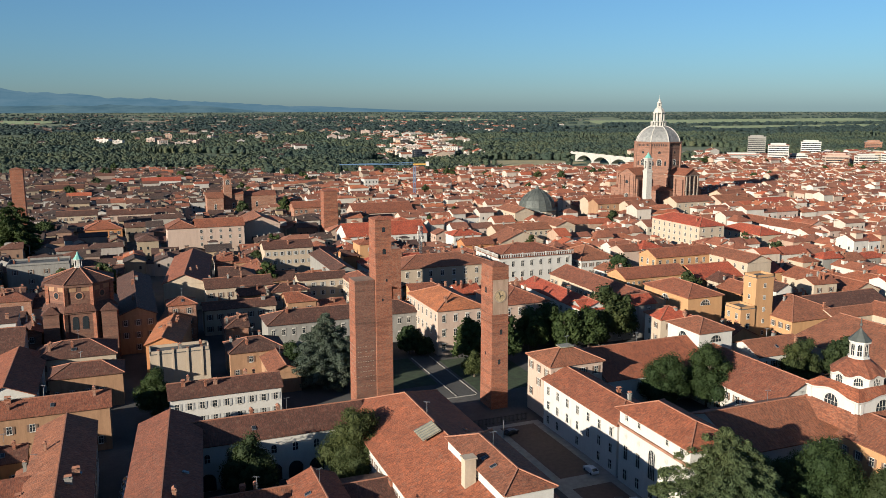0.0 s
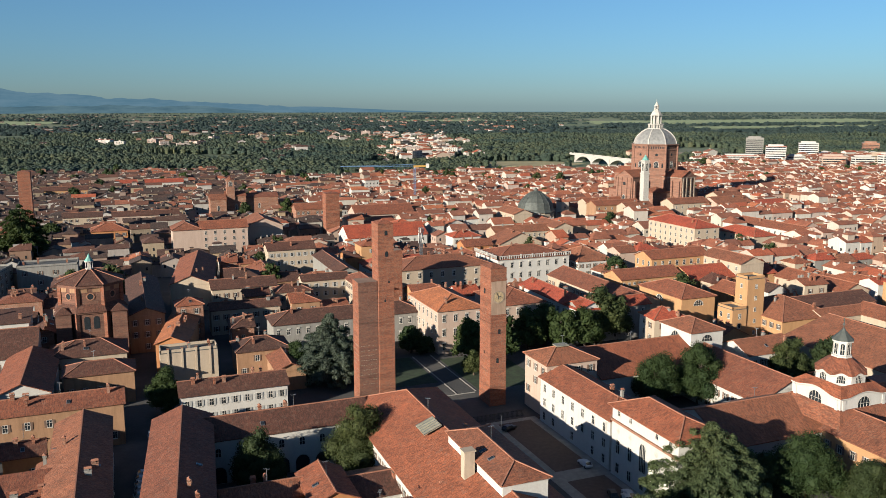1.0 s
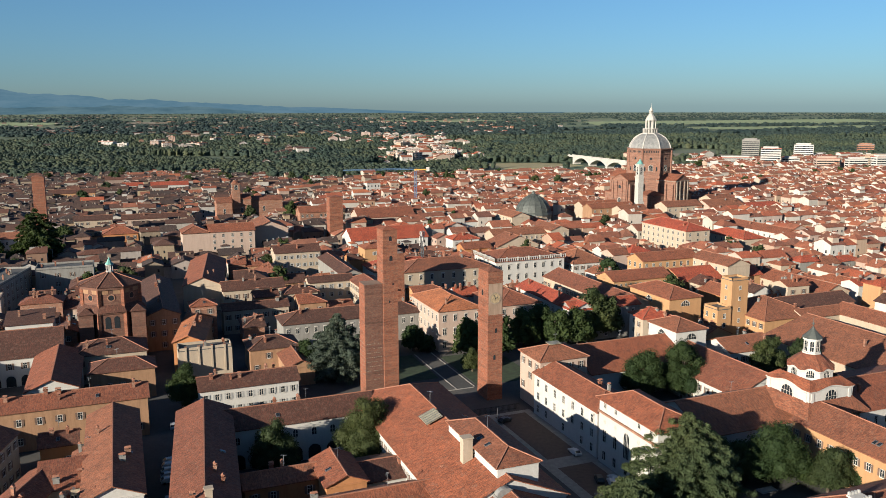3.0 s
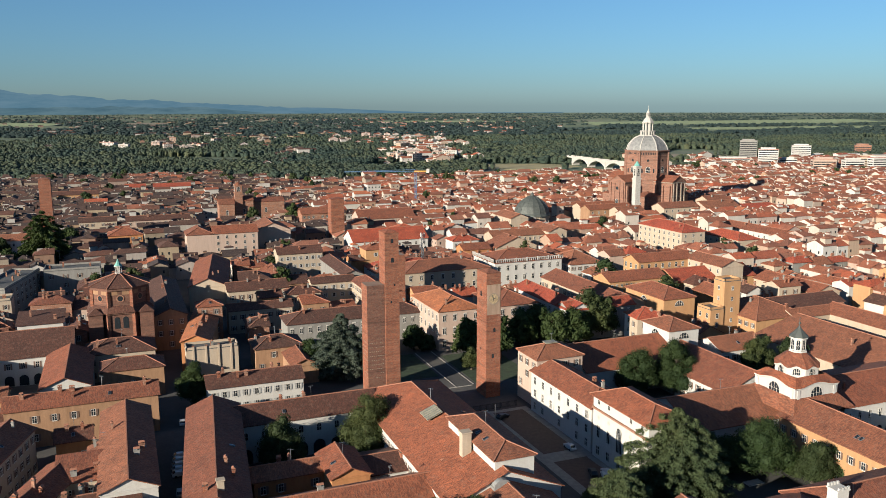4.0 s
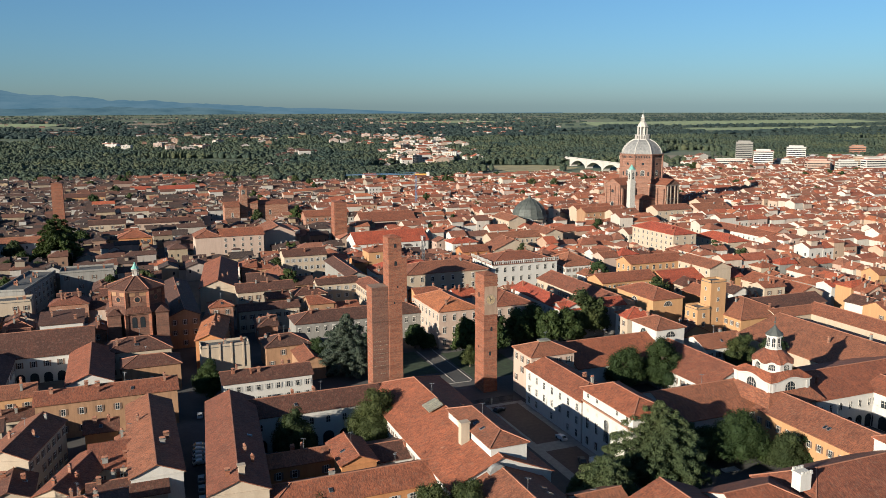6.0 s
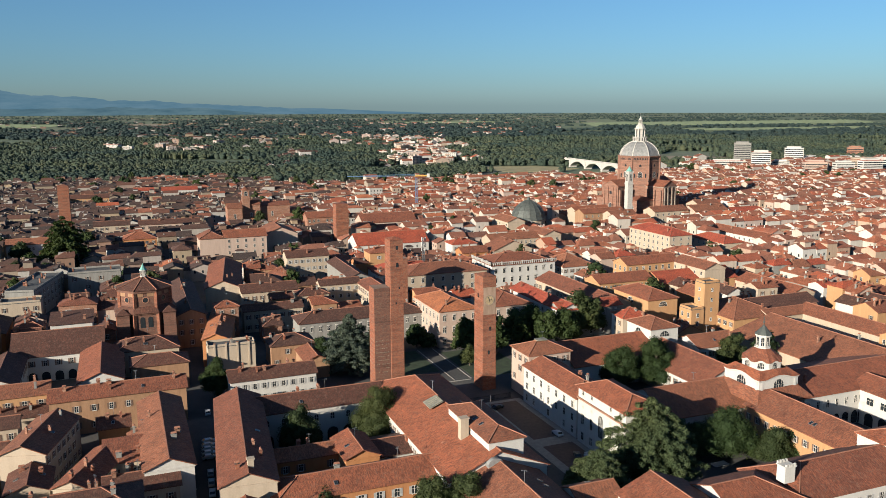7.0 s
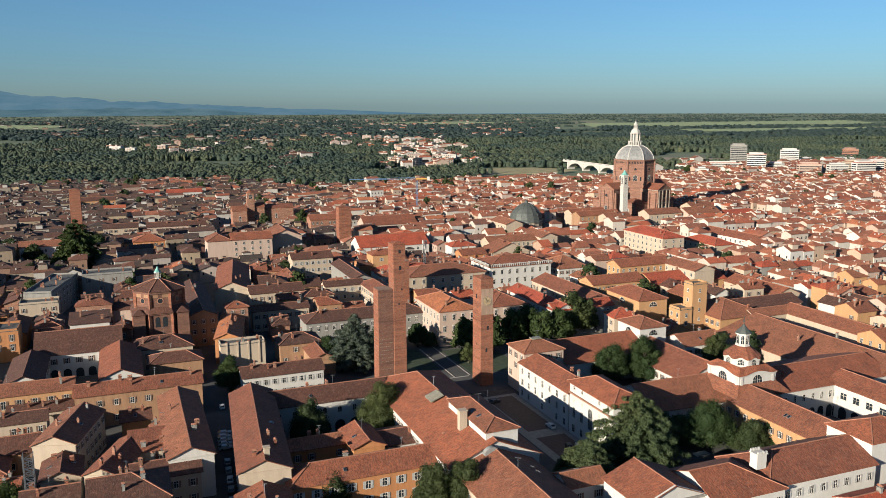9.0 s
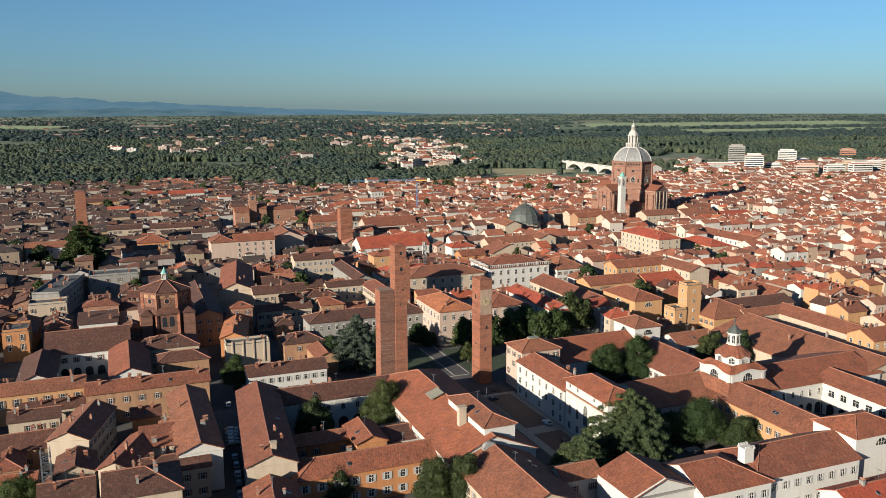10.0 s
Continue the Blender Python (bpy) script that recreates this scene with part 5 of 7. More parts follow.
house(-51.6, 169.0, -40.1, 194.7, 12, 'gable','y','cream','old',faces='E',chimneys=2, rot=-16)
house(-20.6, 146.2, -8.9, 196.9, 12.5, 'gable','y','white','old',faces='E',chimneys=2)
house(-29.8, 160.0, -20.7, 169.0, 10, 'shed','x','cream',faces='S',chimneys=1,slope=0.3)
house(-39.1, 119.6, -21.6, 135.6, 15, 'hip1','x','cream','brown',faces='',chimneys=3)
house(-62.2, 268.0, -31.1, 294.0, 10, 'gable','x','white','brown',slope=0.46,faces='S',size=(1.1,2.0),gap=4.0,floors=2,chimneys=0,arcade=True,name='cloister_wing',category='convent',label='white arcaded cloister wing with a dark brown tile roof')
house(-69.1, 235.9, -57.1, 268.8, 10, 'gable','y','white','brown',faces='E',chimneys=0,name='cloister_wing',category='convent',label='white cloister wing with a clay tile roof')
house(-38.6, 230.2, -24.6, 268.4, 10, 'gable','y','white','old',faces='',chimneys=0,name='cloister_wing',category='convent',label='white cloister wing with a clay tile roof')
house(-37.1, 147.8, -28.1, 170.9, 10, 'gable','y','cream',faces='',chimneys=2, rot=-23)
house(-32.0, 190.5, -23.4, 199.5, 8, 'gable','x','orange','brown',faces='S',chimneys=1)
house(-23.8, 177.3, -16.8, 183.3, 8.5, 'gable','y','orange',faces='S',chimneys=1)
house(-66.3, 215.1, -46.2, 220.1, 6, 'shed','x','cream','brown',faces='',chimneys=2,slope=0.3)
house(-52.1, 154.9, -42.3, 167.9, 8, 'gable','y','cream','brown',faces='S',chimneys=1)
house(-54.3, 131.7, -41.8, 143.7, 11, 'gable','x','cream','brown',faces='',chimneys=2)
house(36.6, 142.4, 51.9, 155.4, 8, 'gable','x','white','brown',faces='S',chimneys=1,slope=0.3)
house(-29.8, 142.6, -12.8, 153.6, 9.5, 'gable','x','cream','brown',faces='S',chimneys=3)
house(-6.9, 107.8, 6.1, 124.9, 9.2, 'gable','y','cream',faces='W',chimneys=1, rot=-5.3)
house(133.6, 61.6, 162.7, 72.6, 7, 'gable','x','white','red',faces='',chimneys=1)
house(-27.0, 262.0, -4.6, 277.0, 10.0, 'hip','x','cream','brown',faces='S',chimneys=2)
house(-33.0, 288.0, -27.0, 302.0, 12.0, 'gable','y','pale_brick','brown',faces='S',chimneys=2)
house(-51.0, 299.0, -35.5, 312.0, 13.6, 'shed','x','white','brown',faces='S',win='plain',floors=1,chimneys=1,slope=0.16,label='white house with a low dark red roof and terrace')
house(-21.9, 241.5, -2.8, 252.5, 10, 'hip','x','tan','brown',faces='S',floors=1,chimneys=0)
house(-80.6, 299.3, -70.5, 313.3, 13, 'flat','x','orange',faces='S',size=(1.0,2.6),chimneys=1)
house(-50.6, 316.7, -35.1, 328.7, 9, 'gable','x','white','brown',faces='',chimneys=0)
house(-74.8, 347.5, -58.0, 357.5, 13, 'flat','x','cream',faces='S',chimneys=1)
house(-69.4, 492.3, -39.2, 504.3, 9, 'gable','x','cream','brown',faces='S',chimneys=2)
house(-69.8, 366.4, -56.8, 412.7, 14, 'flat','y','grey',faces='E',gap=5,floors=4,chimneys=5, rot=-12.9)
house(-49.6, 404.0, -23.9, 418.0, 14, 'flat','x','grey',faces='S',gap=6,chimneys=2)
house(-3.3, 292.7, 8.7, 360.7, 14, 'gable','y','tan','brown',faces='WS',chimneys=2)
house(18.4, 349.8, 35.4, 414.8, 12, 'gable','y','cream','old',faces='',chimneys=1, rot=-8)
house(30.0, 339.5, 56.9, 352.5, 11, 'gable','x','cream','brown',faces='S',chimneys=2)
house(12.9, 294.0, 22.2, 302.0, 16, 'hip','x','pale_brick',faces='SW',floors=4,chimneys=0,gap=2.6)
house(9.1, 262.4, 19.1, 314.7, 11, 'gable','y','orange','orange',faces='W',chimneys=3, rot=-11)
yard_house = house(5.0, 250.8, 22.3, 257.8, 11, 'flat','x','cream',faces='',chimneys=2)
house(8.5, 215.9, 37.6, 226.9, 8.8, 'gable','x','white','brown',faces='S',win='grey',gap=3.0,floors=2,chimneys=4)
house(43.8, 272.7, 99.7, 286.7, 11, 'hip','x','grey','brown',faces='S',win='cornice',chimneys=1)
house(54.3, 323.8, 68.8, 333.8, 11, 'hip','x','cream','brown',faces='S',chimneys=1)
house(41.0, 321.4, 50.9, 330.4, 11, 'gable','x','yellow','brown',faces='S',chimneys=1)
house(67.9, 337.4, 88.4, 346.4, 12, 'gable','x','cream','brown',faces='S',chimneys=1,win='grey')
house(87.1, 310.9, 99.1, 340.9, 12, 'hip','y','cream','old',faces='W',chimneys=0)
house(26.0, 306.2, 52.3, 315.2, 10, 'gable','x','cream','brown',faces='S',chimneys=3)
# tan plaster puts the court's shade into the walls of these two houses
house(28.3, 251.4, 45.3, 264.4, 9, 'hip','x','tan','brown',faces='S',chimneys=2)
house(37.8, 234.0, 46.8, 253.3, 7, 'gable','y','tan','old',faces='',chimneys=0)
house(119.8, 452.7, 168.9, 476.7, 10.5, 'gable','x','white','red',slope=0.5,faces='S',chimneys=0,win='plain',gap=5)
house(172.5, 419.4, 189.3, 431.4, 13, 'hip','x','white','red',faces='S',chimneys=1,win='grey')
house(204.2, 429.6, 252.5, 443.6, 12, 'gable','x','cream','old',faces='S',chimneys=2,win='plain')
house(191.6, 398.1, 218.0, 416.1, 11, 'gable','y','cream','old',faces='',chimneys=1)
house(97.6, 251.3, 115.0, 281.0, 16, 'hip','y','pink','orange',faces='SW',win='cornice',size=(1.2,2.2),gap=3.8,floors=3,chimneys=2,name='palazzo',category='palace',label='pale plastered palazzo with a hipped clay tile roof')
house(123.7, 254.4, 141.6, 278.4, 15, 'hip','y','pink',faces='S',win='cornice',size=(1.2,2.2),gap=3.8,floors=3,chimneys=2,name='palazzo',category='palace',label='pale plastered palazzo with a hipped clay tile roof')
palace = house(159.0, 331.6, 197.0, 357.6, 16, 'hip','x','white',slope=0.3,faces='SW',win='cornice',size=(1.3,2.4),gap=4.2,floors=3,chimneys=2,name='palazzo',category='palace',label='white stone palazzo with a roof balustrade')
house(110.7, 328.9, 154.7, 350.9, 15, 'hip','x','cream',slope=0.34,faces='SW',win='cornice',size=(1.3,2.2),gap=5,floors=3,chimneys=3,name='palazzo',category='palace',label='cream palazzo with tall windows and a tiled roof')
house(65.3, 408.5, 89.7, 422.5, 14, 'gable','x','cream','brown',faces='S',win='grey',chimneys=1)
# grey plaster puts half-shade into the colour of a cream wall
house(85.7, 347.8, 95.6, 396.5, 12.5, 'gable','y','grey','brown',faces='',chimneys=0)
house(22.4, 465.4, 37.5, 483.4, 19, 'hip0','y','pink',faces='',chimneys=0)
house(37.5, 465.4, 63.5, 481.4, 19, 'gable','x','pink',faces='S',chimneys=0,win='plain',gap=4.5)
house(64.1, 479.1, 86.1, 508.3, 17, 'gable','y','pink',faces='W',chimneys=0)
house(113.3, 573.1, 134.2, 589.1, 14, 'gable','x','pale_brick',faces='S',chimneys=0)
house(149.1, 541.4, 192.1, 563.4, 12, 'gable','x','pink',faces='S',chimneys=0,slope=0.5)
house(149.4, 464.0, 170.0, 484.0, 13, 'hip','x','white','red',faces='S',chimneys=0,win='plain')
house(-72.5, 833.3, -32.1, 847.3, 10, 'gable','x','yellow','brown',faces='S',chimneys=1,win='plain')
house(-6.5, 879.4, 13.1, 892.4, 11, 'gable','x','white','red',faces='S',chimneys=0,win='plain')
house(21.0, 874.7, 58.0, 888.7, 11, 'gable','x','white','red',faces='S',chimneys=0,win='plain')
house(-9.5, 598.4, 34.7, 610.4, 12, 'gable','x','pink','brown',faces='S',chimneys=2,gap=4.5)
house(-41.3, 603.5, -16.0, 615.5, 12, 'gable','x','cream','brown',faces='S',chimneys=0)
house(-21.2, 521.3, -0.6, 538.3, 13, 'hip','x','orange','old',faces='S',chimneys=2)
house(296.1, 362.6, 313.1, 405.9, 19, 'hip','y','cream','red',faces='SW',chimneys=1,win='plain',gap=4.5,floors=5)
house(367.7, 360.0, 381.7, 412.5, 13, 'gable','y','white','old',faces='W',chimneys=1,win='plain',gap=4.5)
house(332.6, 355.8, 348.6, 388.3, 13, 'hip','y','cream','red',faces='W',chimneys=0,win='plain',gap=4.5)
house(415.2, 465.0, 477.1, 485.0, 13, 'hip','x','cream','red',faces='S',chimneys=0,win='plain',gap=5)
house(-93.6, 545.7, -67.6, 559.7, 10, 'gable','x','white','old',faces='S',chimneys=0,win='arch',gap=6,floors=2)
house(246.5, 490.2, 260.5, 518.3, 14, 'gable','y','cream','old',faces='W',chimneys=0,win='plain',gap=5)
house(241.0, 424.1, 253.8, 450.1, 14, 'gable','y','cream','old',faces='SW',chimneys=1,win='plain',gap=5)
house(150.1, 244.2, 162.1, 292.0, 13, 'gable','y','white','red',faces='W',chimneys=2,win='grey',gap=4)
house(150.5, 244.0, 181.1, 255.0, 13, 'gable','x','grey','red',faces='SW',chimneys=2,win='cornice',gap=5)
house(202.4, 331.9, 221.6, 356.7, 12, 'hip','x','white','old',faces='SW',chimneys=1,win='shutter')
house(195.1, 283.8, 226.4, 297.8, 13, 'gable','x','yellow','old',faces='S',chimneys=0,win='plain',size=(0.9,1.0),gap=2.4,floors=4)
house(174.9, 250.0, 190.9, 312.3, 11.5, 'gable','y','cream','old',faces='W',chimneys=0)
house(223.4, 301.9, 255.9, 314.9, 17, 'gable','x','yellow','old',faces='SW',chimneys=0,win='plain',size=(1.2,2.2),gap=3.8,floors=4,name='yellow_palace',category='palace',label='long ochre palace wing with rows of windows')
house(253.0, 276.8, 266.0, 303.2, 17, 'gable','y','cream','old',faces='W',chimneys=0,win='plain',gap=4.5,name='yellow_palace',category='palace',label='cream palace wing with a clay tile roof')
house(229.7, 279.2, 276.0, 299.2, 11, 'gable','x','yellow','red',faces='',chimneys=1)
house(273.5, 239.5, 288.5, 277.4, 10, 'gable','y','cream','old',faces='',chimneys=0)
house(234.6, 224.3, 274.5, 238.3, 10, 'gable','x','cream','brown',faces='',chimneys=0)
house(211.4, 226.3, 219.4, 232.8, 23, 'flat','x','yellow',faces='SW',win='plain',size=(0.9,1.4),gap=5,floors=5,chimneys=0,name='belvedere_tower',category='tower',label='square ochre belvedere tower with a flat roof')
house(190.2, 237.1, 205.7, 263.9, 15.4, 'hip','y','yellow',faces='SW',win='lunette',chimneys=0,name='lunette_hall',category='hall')
house(219.0, 215.9, 245.0, 244.4, 9, 'hip','y','yellow',faces='W',chimneys=1)
house(254.9, 172.8, 268.9, 218.4, 9, 'gable','y','cream','old',faces='W',win='arcade',size=(2.2,3.4),floors=1,gap=3.4,chimneys=0)
house(204.6, 225.8, 211.2, 234.0, 12.0, 'flat','x','yellow',faces='SW',win='plain',floors=3,chimneys=0,label='ochre annexe at the foot of the belvedere tower')
house(236.6, 213.4, 266.8, 223.4, 9, 'gable','x','cream','old',faces='S',win='arcade',size=(2.2,3.4),floors=1,gap=3.4,chimneys=0)
house(167.9, 126.6, 218.0, 152.6, 11.5, 'gable','x','white',slope=0.29,faces='S',win='plain',size=(1.0,2.2),gap=3.6,floors=2,chimneys=1,arcade=True,name='cloister_wing',category='convent',label='white arcaded cloister wing with a clay tile roof')
house(190.7, 94.9, 204.7, 130.1, 11.5, 'gable','y','white',faces='W',win='plain',size=(2.4,2.2),floors=2,gap=4.4,chimneys=0,arcade=True,name='cloister_wing',category='convent',label='white arcaded cloister wing with large gallery windows')
house(148.0, 93.6, 165.0, 129.8, 11.2, 'gable','y','yellow',faces='W',chimneys=0)
house(115.5, 76.2, 151.1, 95.0, 11.3, 'hip0','x','white',slope=0.45,faces='S',win='grey',size=(1.1,2.0),floors=2,gap=3.6,chimneys=0,name='college_wing',category='college',label='long white college wing with shuttered windows')
house(97.9, 74.6, 119.0, 93.6, 11.3, 'hip1','x','white',slope=0.41,faces='S',win='grey',size=(1.1,2.0),floors=2,gap=3.6,chimneys=0,name='college_wing',category='college',label='long white college wing with shuttered windows')
house(151.6, 78.2, 170.6, 93.1, 16, 'hip','x','white',slope=0.4,faces='SW',win='lunette',chimneys=0,name='lunette_hall',category='hall',label='white hall with half-round windows under a hipped tile roof')
house(79.8, 78.4, 97.8, 94.4, 12, 'gable','y','white',slope=0.4,faces='',chimneys=0,name='pedimented_hall',category='hall',label='white hall with a pediment under a tiled gable roof')
house(71.4, 96.5, 82.4, 105.5, 10, 'gable','x','white',faces='S',chimneys=0)
house(122.3, 131.9, 154.3, 155.9, 9.6, 'gable','x','white',faces='',chimneys=0,slope=0.42)
house(314, 494, 352, 507, 16.5, 'gable','x','tan','old',faces='S',chimneys=2,win='plain',gap=5)
house(330, 478, 352, 492, 16, 'gable','x','cream','old',faces='S',chimneys=2,win='plain',gap=5)
house(366, 474, 398, 489, 17.5, 'gable','x','cream','old',faces='S',chimneys=2,win='plain',gap=5)
house(400, 468, 432, 486, 17, 'gable','x','pink','old',faces='S',chimneys=2,win='plain',gap=5)
house(318, 512, 350, 526, 16, 'gable','x','cream','old',faces='S',chimneys=2,win='plain',gap=5)
house(426, 492, 448, 516, 16, 'gable','x','cream','old',faces='S',chimneys=2,win='plain',gap=5)
tree(5.2, 227.6, 'dark', 14, 5.5)
tree(55.1, 235.7, 'blue', 22, 9.6)
tree(46.0, 243.5, 'dark', 13, 5)
tree(73.5, 258.0, 'dark', 12, 5.5)
tree(79.0, 262.0, 'dark', 10, 4.5)
tree(22.0, 167.5, 'broad', 15, 6.6)
tree(46.0, 168.5, 'broad', 17, 8.6)
tree(41.5, 113.4, 'broad', 15, 5.8)
tree(49.4, 110.2, 'broad', 16, 6.2)
tree(18.6, 125.1, 'broad', 10, 4.5)
tree(89.2, 256.8, 'dark', 10, 5)
tree(93.8, 254.6, 'broad', 6, 3.5)
tree(104.9, 240.8, 'dark', 16, 6)
tree(100.2, 226.2, 'broad', 9, 4)
tree(116.3, 236.1, 'dark', 16, 5)
tree(130.0, 245.5, 'dark', 15, 6.5)
tree(139.1, 249.2, 'dark', 15, 6.5)
tree(141.8, 240.6, 'dark', 15, 6.5)
tree(150.4, 240.3, 'dark', 15, 6.5)
tree(161.2, 246.3, 'broad', 20, 8)
tree(167.2, 244.5, 'broad', 18, 6)
tree(155.6, 241.5, 'broad', 9, 4)
tree(137.5, 180.7, 'dark', 17, 7)
tree(151.2, 178.1, 'dark', 18, 8)
tree(107.8, 120.7, 'cedar', 21, 12.5)
tree(84.8, 110.1, 'cedar', 14, 8.5)
tree(134.3, 121.0, 'dark', 15, 8.2)
tree(125.0, 124.0, 'dark', 12, 5.5)
tree(142.5, 112.2, 'broad', 11, 5.5)
tree(149.9, 111.7, 'dark', 10, 4)
tree(188.0, 181.0, 'broad', 16, 6.2)
tree(181.0, 176.0, 'broad', 12, 4.6)
tree(199.0, 176.5, 'broad', 17, 5.4)
tree(-55.0, 487.0, 'black', 34, 14.5)
tree(-45.2, 557.8, 'dark', 14, 8)
tree(-72.0, 474.0, 'dark', 15, 7)
tree(-80.0, 462.0, 'dark', 13, 6)
tree(-64.0, 462.0, 'dark', 11, 5)
tree(-101.9, 575.2, 'broad', 12, 9)
tree(-84.9, 543.2, 'broad', 12, 7)
tree(63.3, 421.0, 'broad', 11, 6)
tree(54.5, 420.6, 'broad', 10, 5)
tree(-20.4, 433.8, 'broad', 10, 5)
tree(-74.4, 403.3, 'dark', 14, 6)
tree(-59.6, 148.6, 'dark', 12, 7)
# this tower's south face has a darker brown brick than the rest
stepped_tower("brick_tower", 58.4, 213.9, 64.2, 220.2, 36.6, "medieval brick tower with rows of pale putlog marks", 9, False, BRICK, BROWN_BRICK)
tall = stepped_tower("tall_brick_tower", 64.3, 213.1, 69.0, 219.4, 53.4, "tallest medieval brick tower with a small tiled cap", 0)
stepped_tower("tower_stump", 97.0, 312.0, 105.0, 318.0, 27.2, "dark brick tower beside a taller one", 0, False)
clock = stepped_tower("clock_tower", 93.1, 198.4, 98.1, 205.8, 41.0, "medieval brick clock tower with a faded clock face", 0)
stepped_tower("brick_tower", -59.5, 534.5, -52.5, 541.5, 48.7, "lone tall medieval brick tower above the roofs", 0)
stepped_tower("brick_tower", 118.0, 501.0, 127.0, 510.0, 32.0, "square brick church tower with a shallow tiled roof", 0)
cathedral(393.5, 536.5)
bell_tower(359, 500, 4.6, 51.5, "slender pale stone bell tower before the cathedral", STONE)
brick_octagon_church(-14.9, 296.4)
white_octagon_church(159.8, 136.6)
dark_dome(278, 518)
small_church(66, 640)
bell_tower(76, 640, 6, 34, "brick bell tower of a parish church", PALE_BRICK)
crane(228, 640)
lattice_tower(131, 360, 16, 29)
# bare lattice of a scaffold, standing on the ground without antenna panels
lattice_tower(-52.5, 139.5, 0, 22, 2.2, False)
apartment_block(966, 1054, 27, 15, 36, -42, GREY, "tall pale apartment slab with banded windows")
apartment_block(864, 900, 27, 16, 31, -42, WHITE, "white apartment block with a red roof", RED_TILE)
apartment_block(1024, 998, 29, 15, 29, -42, WHITE, "white apartment slab with banded windows")
apartment_block(902, 900, 24, 12, 16, -42, WHITE, "low white apartment block beside taller ones")
apartment_block(1214, 1046, 26, 15, 24, -42, PALE_BRICK, "brick-clad apartment slab near the river")
apartment_block(742, 873, 16, 14, 15, -30, WHITE, "low white office block by the trees")
apartment_block(840, 945, 46, 12, 16, -25, WHITE, "long white apartment row with a red roof", RED_TILE)
for i, (x, y, l, w, h) in enumerate(((884, 818, 30, 13, 21), (918, 800, 26, 12, 20), (952, 786, 30, 13, 23), (990, 830, 40, 14, 21), (1010, 780, 30, 13, 24), (1045, 760, 32, 13, 22), (1040, 850, 44, 16, 19), (1100, 820, 40, 14, 21))):
    apartment_block(x, y, l, w, h, -28 + (i % 3) * 8, (PINK, WHITE, WHITE, CREAM)[i % 4], "pale mid-rise apartment block with banded windows", (RED_TILE, GREY, RED_TILE)[i % 3])
for x, y, l, w in ((1090, 1050, 60, 26), (1150, 1015, 56, 30), (1060, 1010, 40, 20)):
    apartment_block(x, y, l, w, 10, -22, WHITE, "long low pale warehouse near the river", GREY)
for x, y in ((800, 736), (814, 732), (786, 742), (826, 724), (756, 838), (742, 850), (770, 828), (784, 838), (744, 905), (756, 915), (732, 900), (722, 884), (765, 900), (905, 770), (920, 762), (640, 700), (652, 690)):
    tree(x, y, "dark" if x % 3 else "broad", 14 + x % 5, 6.5 + y % 3, 0.3)
arch_bridge(676, 1122, 668, 966, 3, 12.5)
for f0, r0, a_, b_, m_, txt in ((1480, 470, 95, 88, DRY_FIELD, "pale dry meadow beyond the river trees"), (1250, 130, 64, 82, OLIVE_MEADOW, "mown riverside meadow before the bridge")):
    c_ = FWD * f0 + RGT * r0
    fs = Shape()
    fs.prism([tuple(c_ + FWD * a_ * math.sin(k * math.pi / 12) * (1 + 0.12 * math.sin(3 * k)) + RGT * b_ * math.cos(k * math.pi / 12) * (1 + 0.1 * math.cos(5 * k))) for k in range(24)], -0.05, 0.25, 0)
    tagged(new("meadow", fs.mesh("meadow", [m_])), txt, "meadow", kind="structure")
    FIELDS.append((f0, r0, a_ + 6, b_ + 6))

for f0, f1, r0, r1, m_, txt in ((3300, 3620, 620, 1800, MEADOW, "long pale green field on the plain"), (2900, 3060, 900, 1600, MEADOW, "long pale green field on the plain"),
                                (3150, 3420, -1850, -1560, MEADOW, "green field on the plain"), (3350, 3560, -1330, -1150, DRY_FIELD, "stubble field on the plain"), (3650, 3800, -300, 250, MEADOW, "green field on the plain")):
    fs = Shape()
    P = lambda u, v: (lambda q: (q.x, q.y, ground_height(q.length) + 1.2))(FWD * (f0 + (f1 - f0) * u / 5) + RGT * (r0 + (r1 - r0) * v / 9))
    for u in range(5):
        for v in range(9):
            fs.face([P(u, v), P(u, v + 1), P(u + 1, v + 1), P(u + 1, v)], 0)
    tagged(new("field", fs.mesh("field", [m_])), txt, "field", kind="structure")
    FIELDS.append(((f0 + f1) / 2, (r0 + r1) / 2, (f1 - f0) * 0.62, (r1 - r0) * 0.62))
car(100 - 2.2, 153.5, 90, (0.75, 0.75, 0.75), "white hatchback parked by the college wall")
car(98.4, 136.0, 80, (0.7, 0.7, 0.7), "white car parked by the college wall")
car(89.2, 128.4, 30, (0.03, 0.03, 0.035), "dark car parked on the square")
car(99.4, 119.6, 60, (0.35, 0.35, 0.36), "grey car parked under the cedar")
car(90.5, 180.5, 20, (0.02, 0.02, 0.022), "black car parked on the square")

# ---- details of the near buildings ----
# the hall by the square: attic lights, oculi, a tall arched window between plain ones
HX, HY, HZ = 5.9, 24.6, 17.6
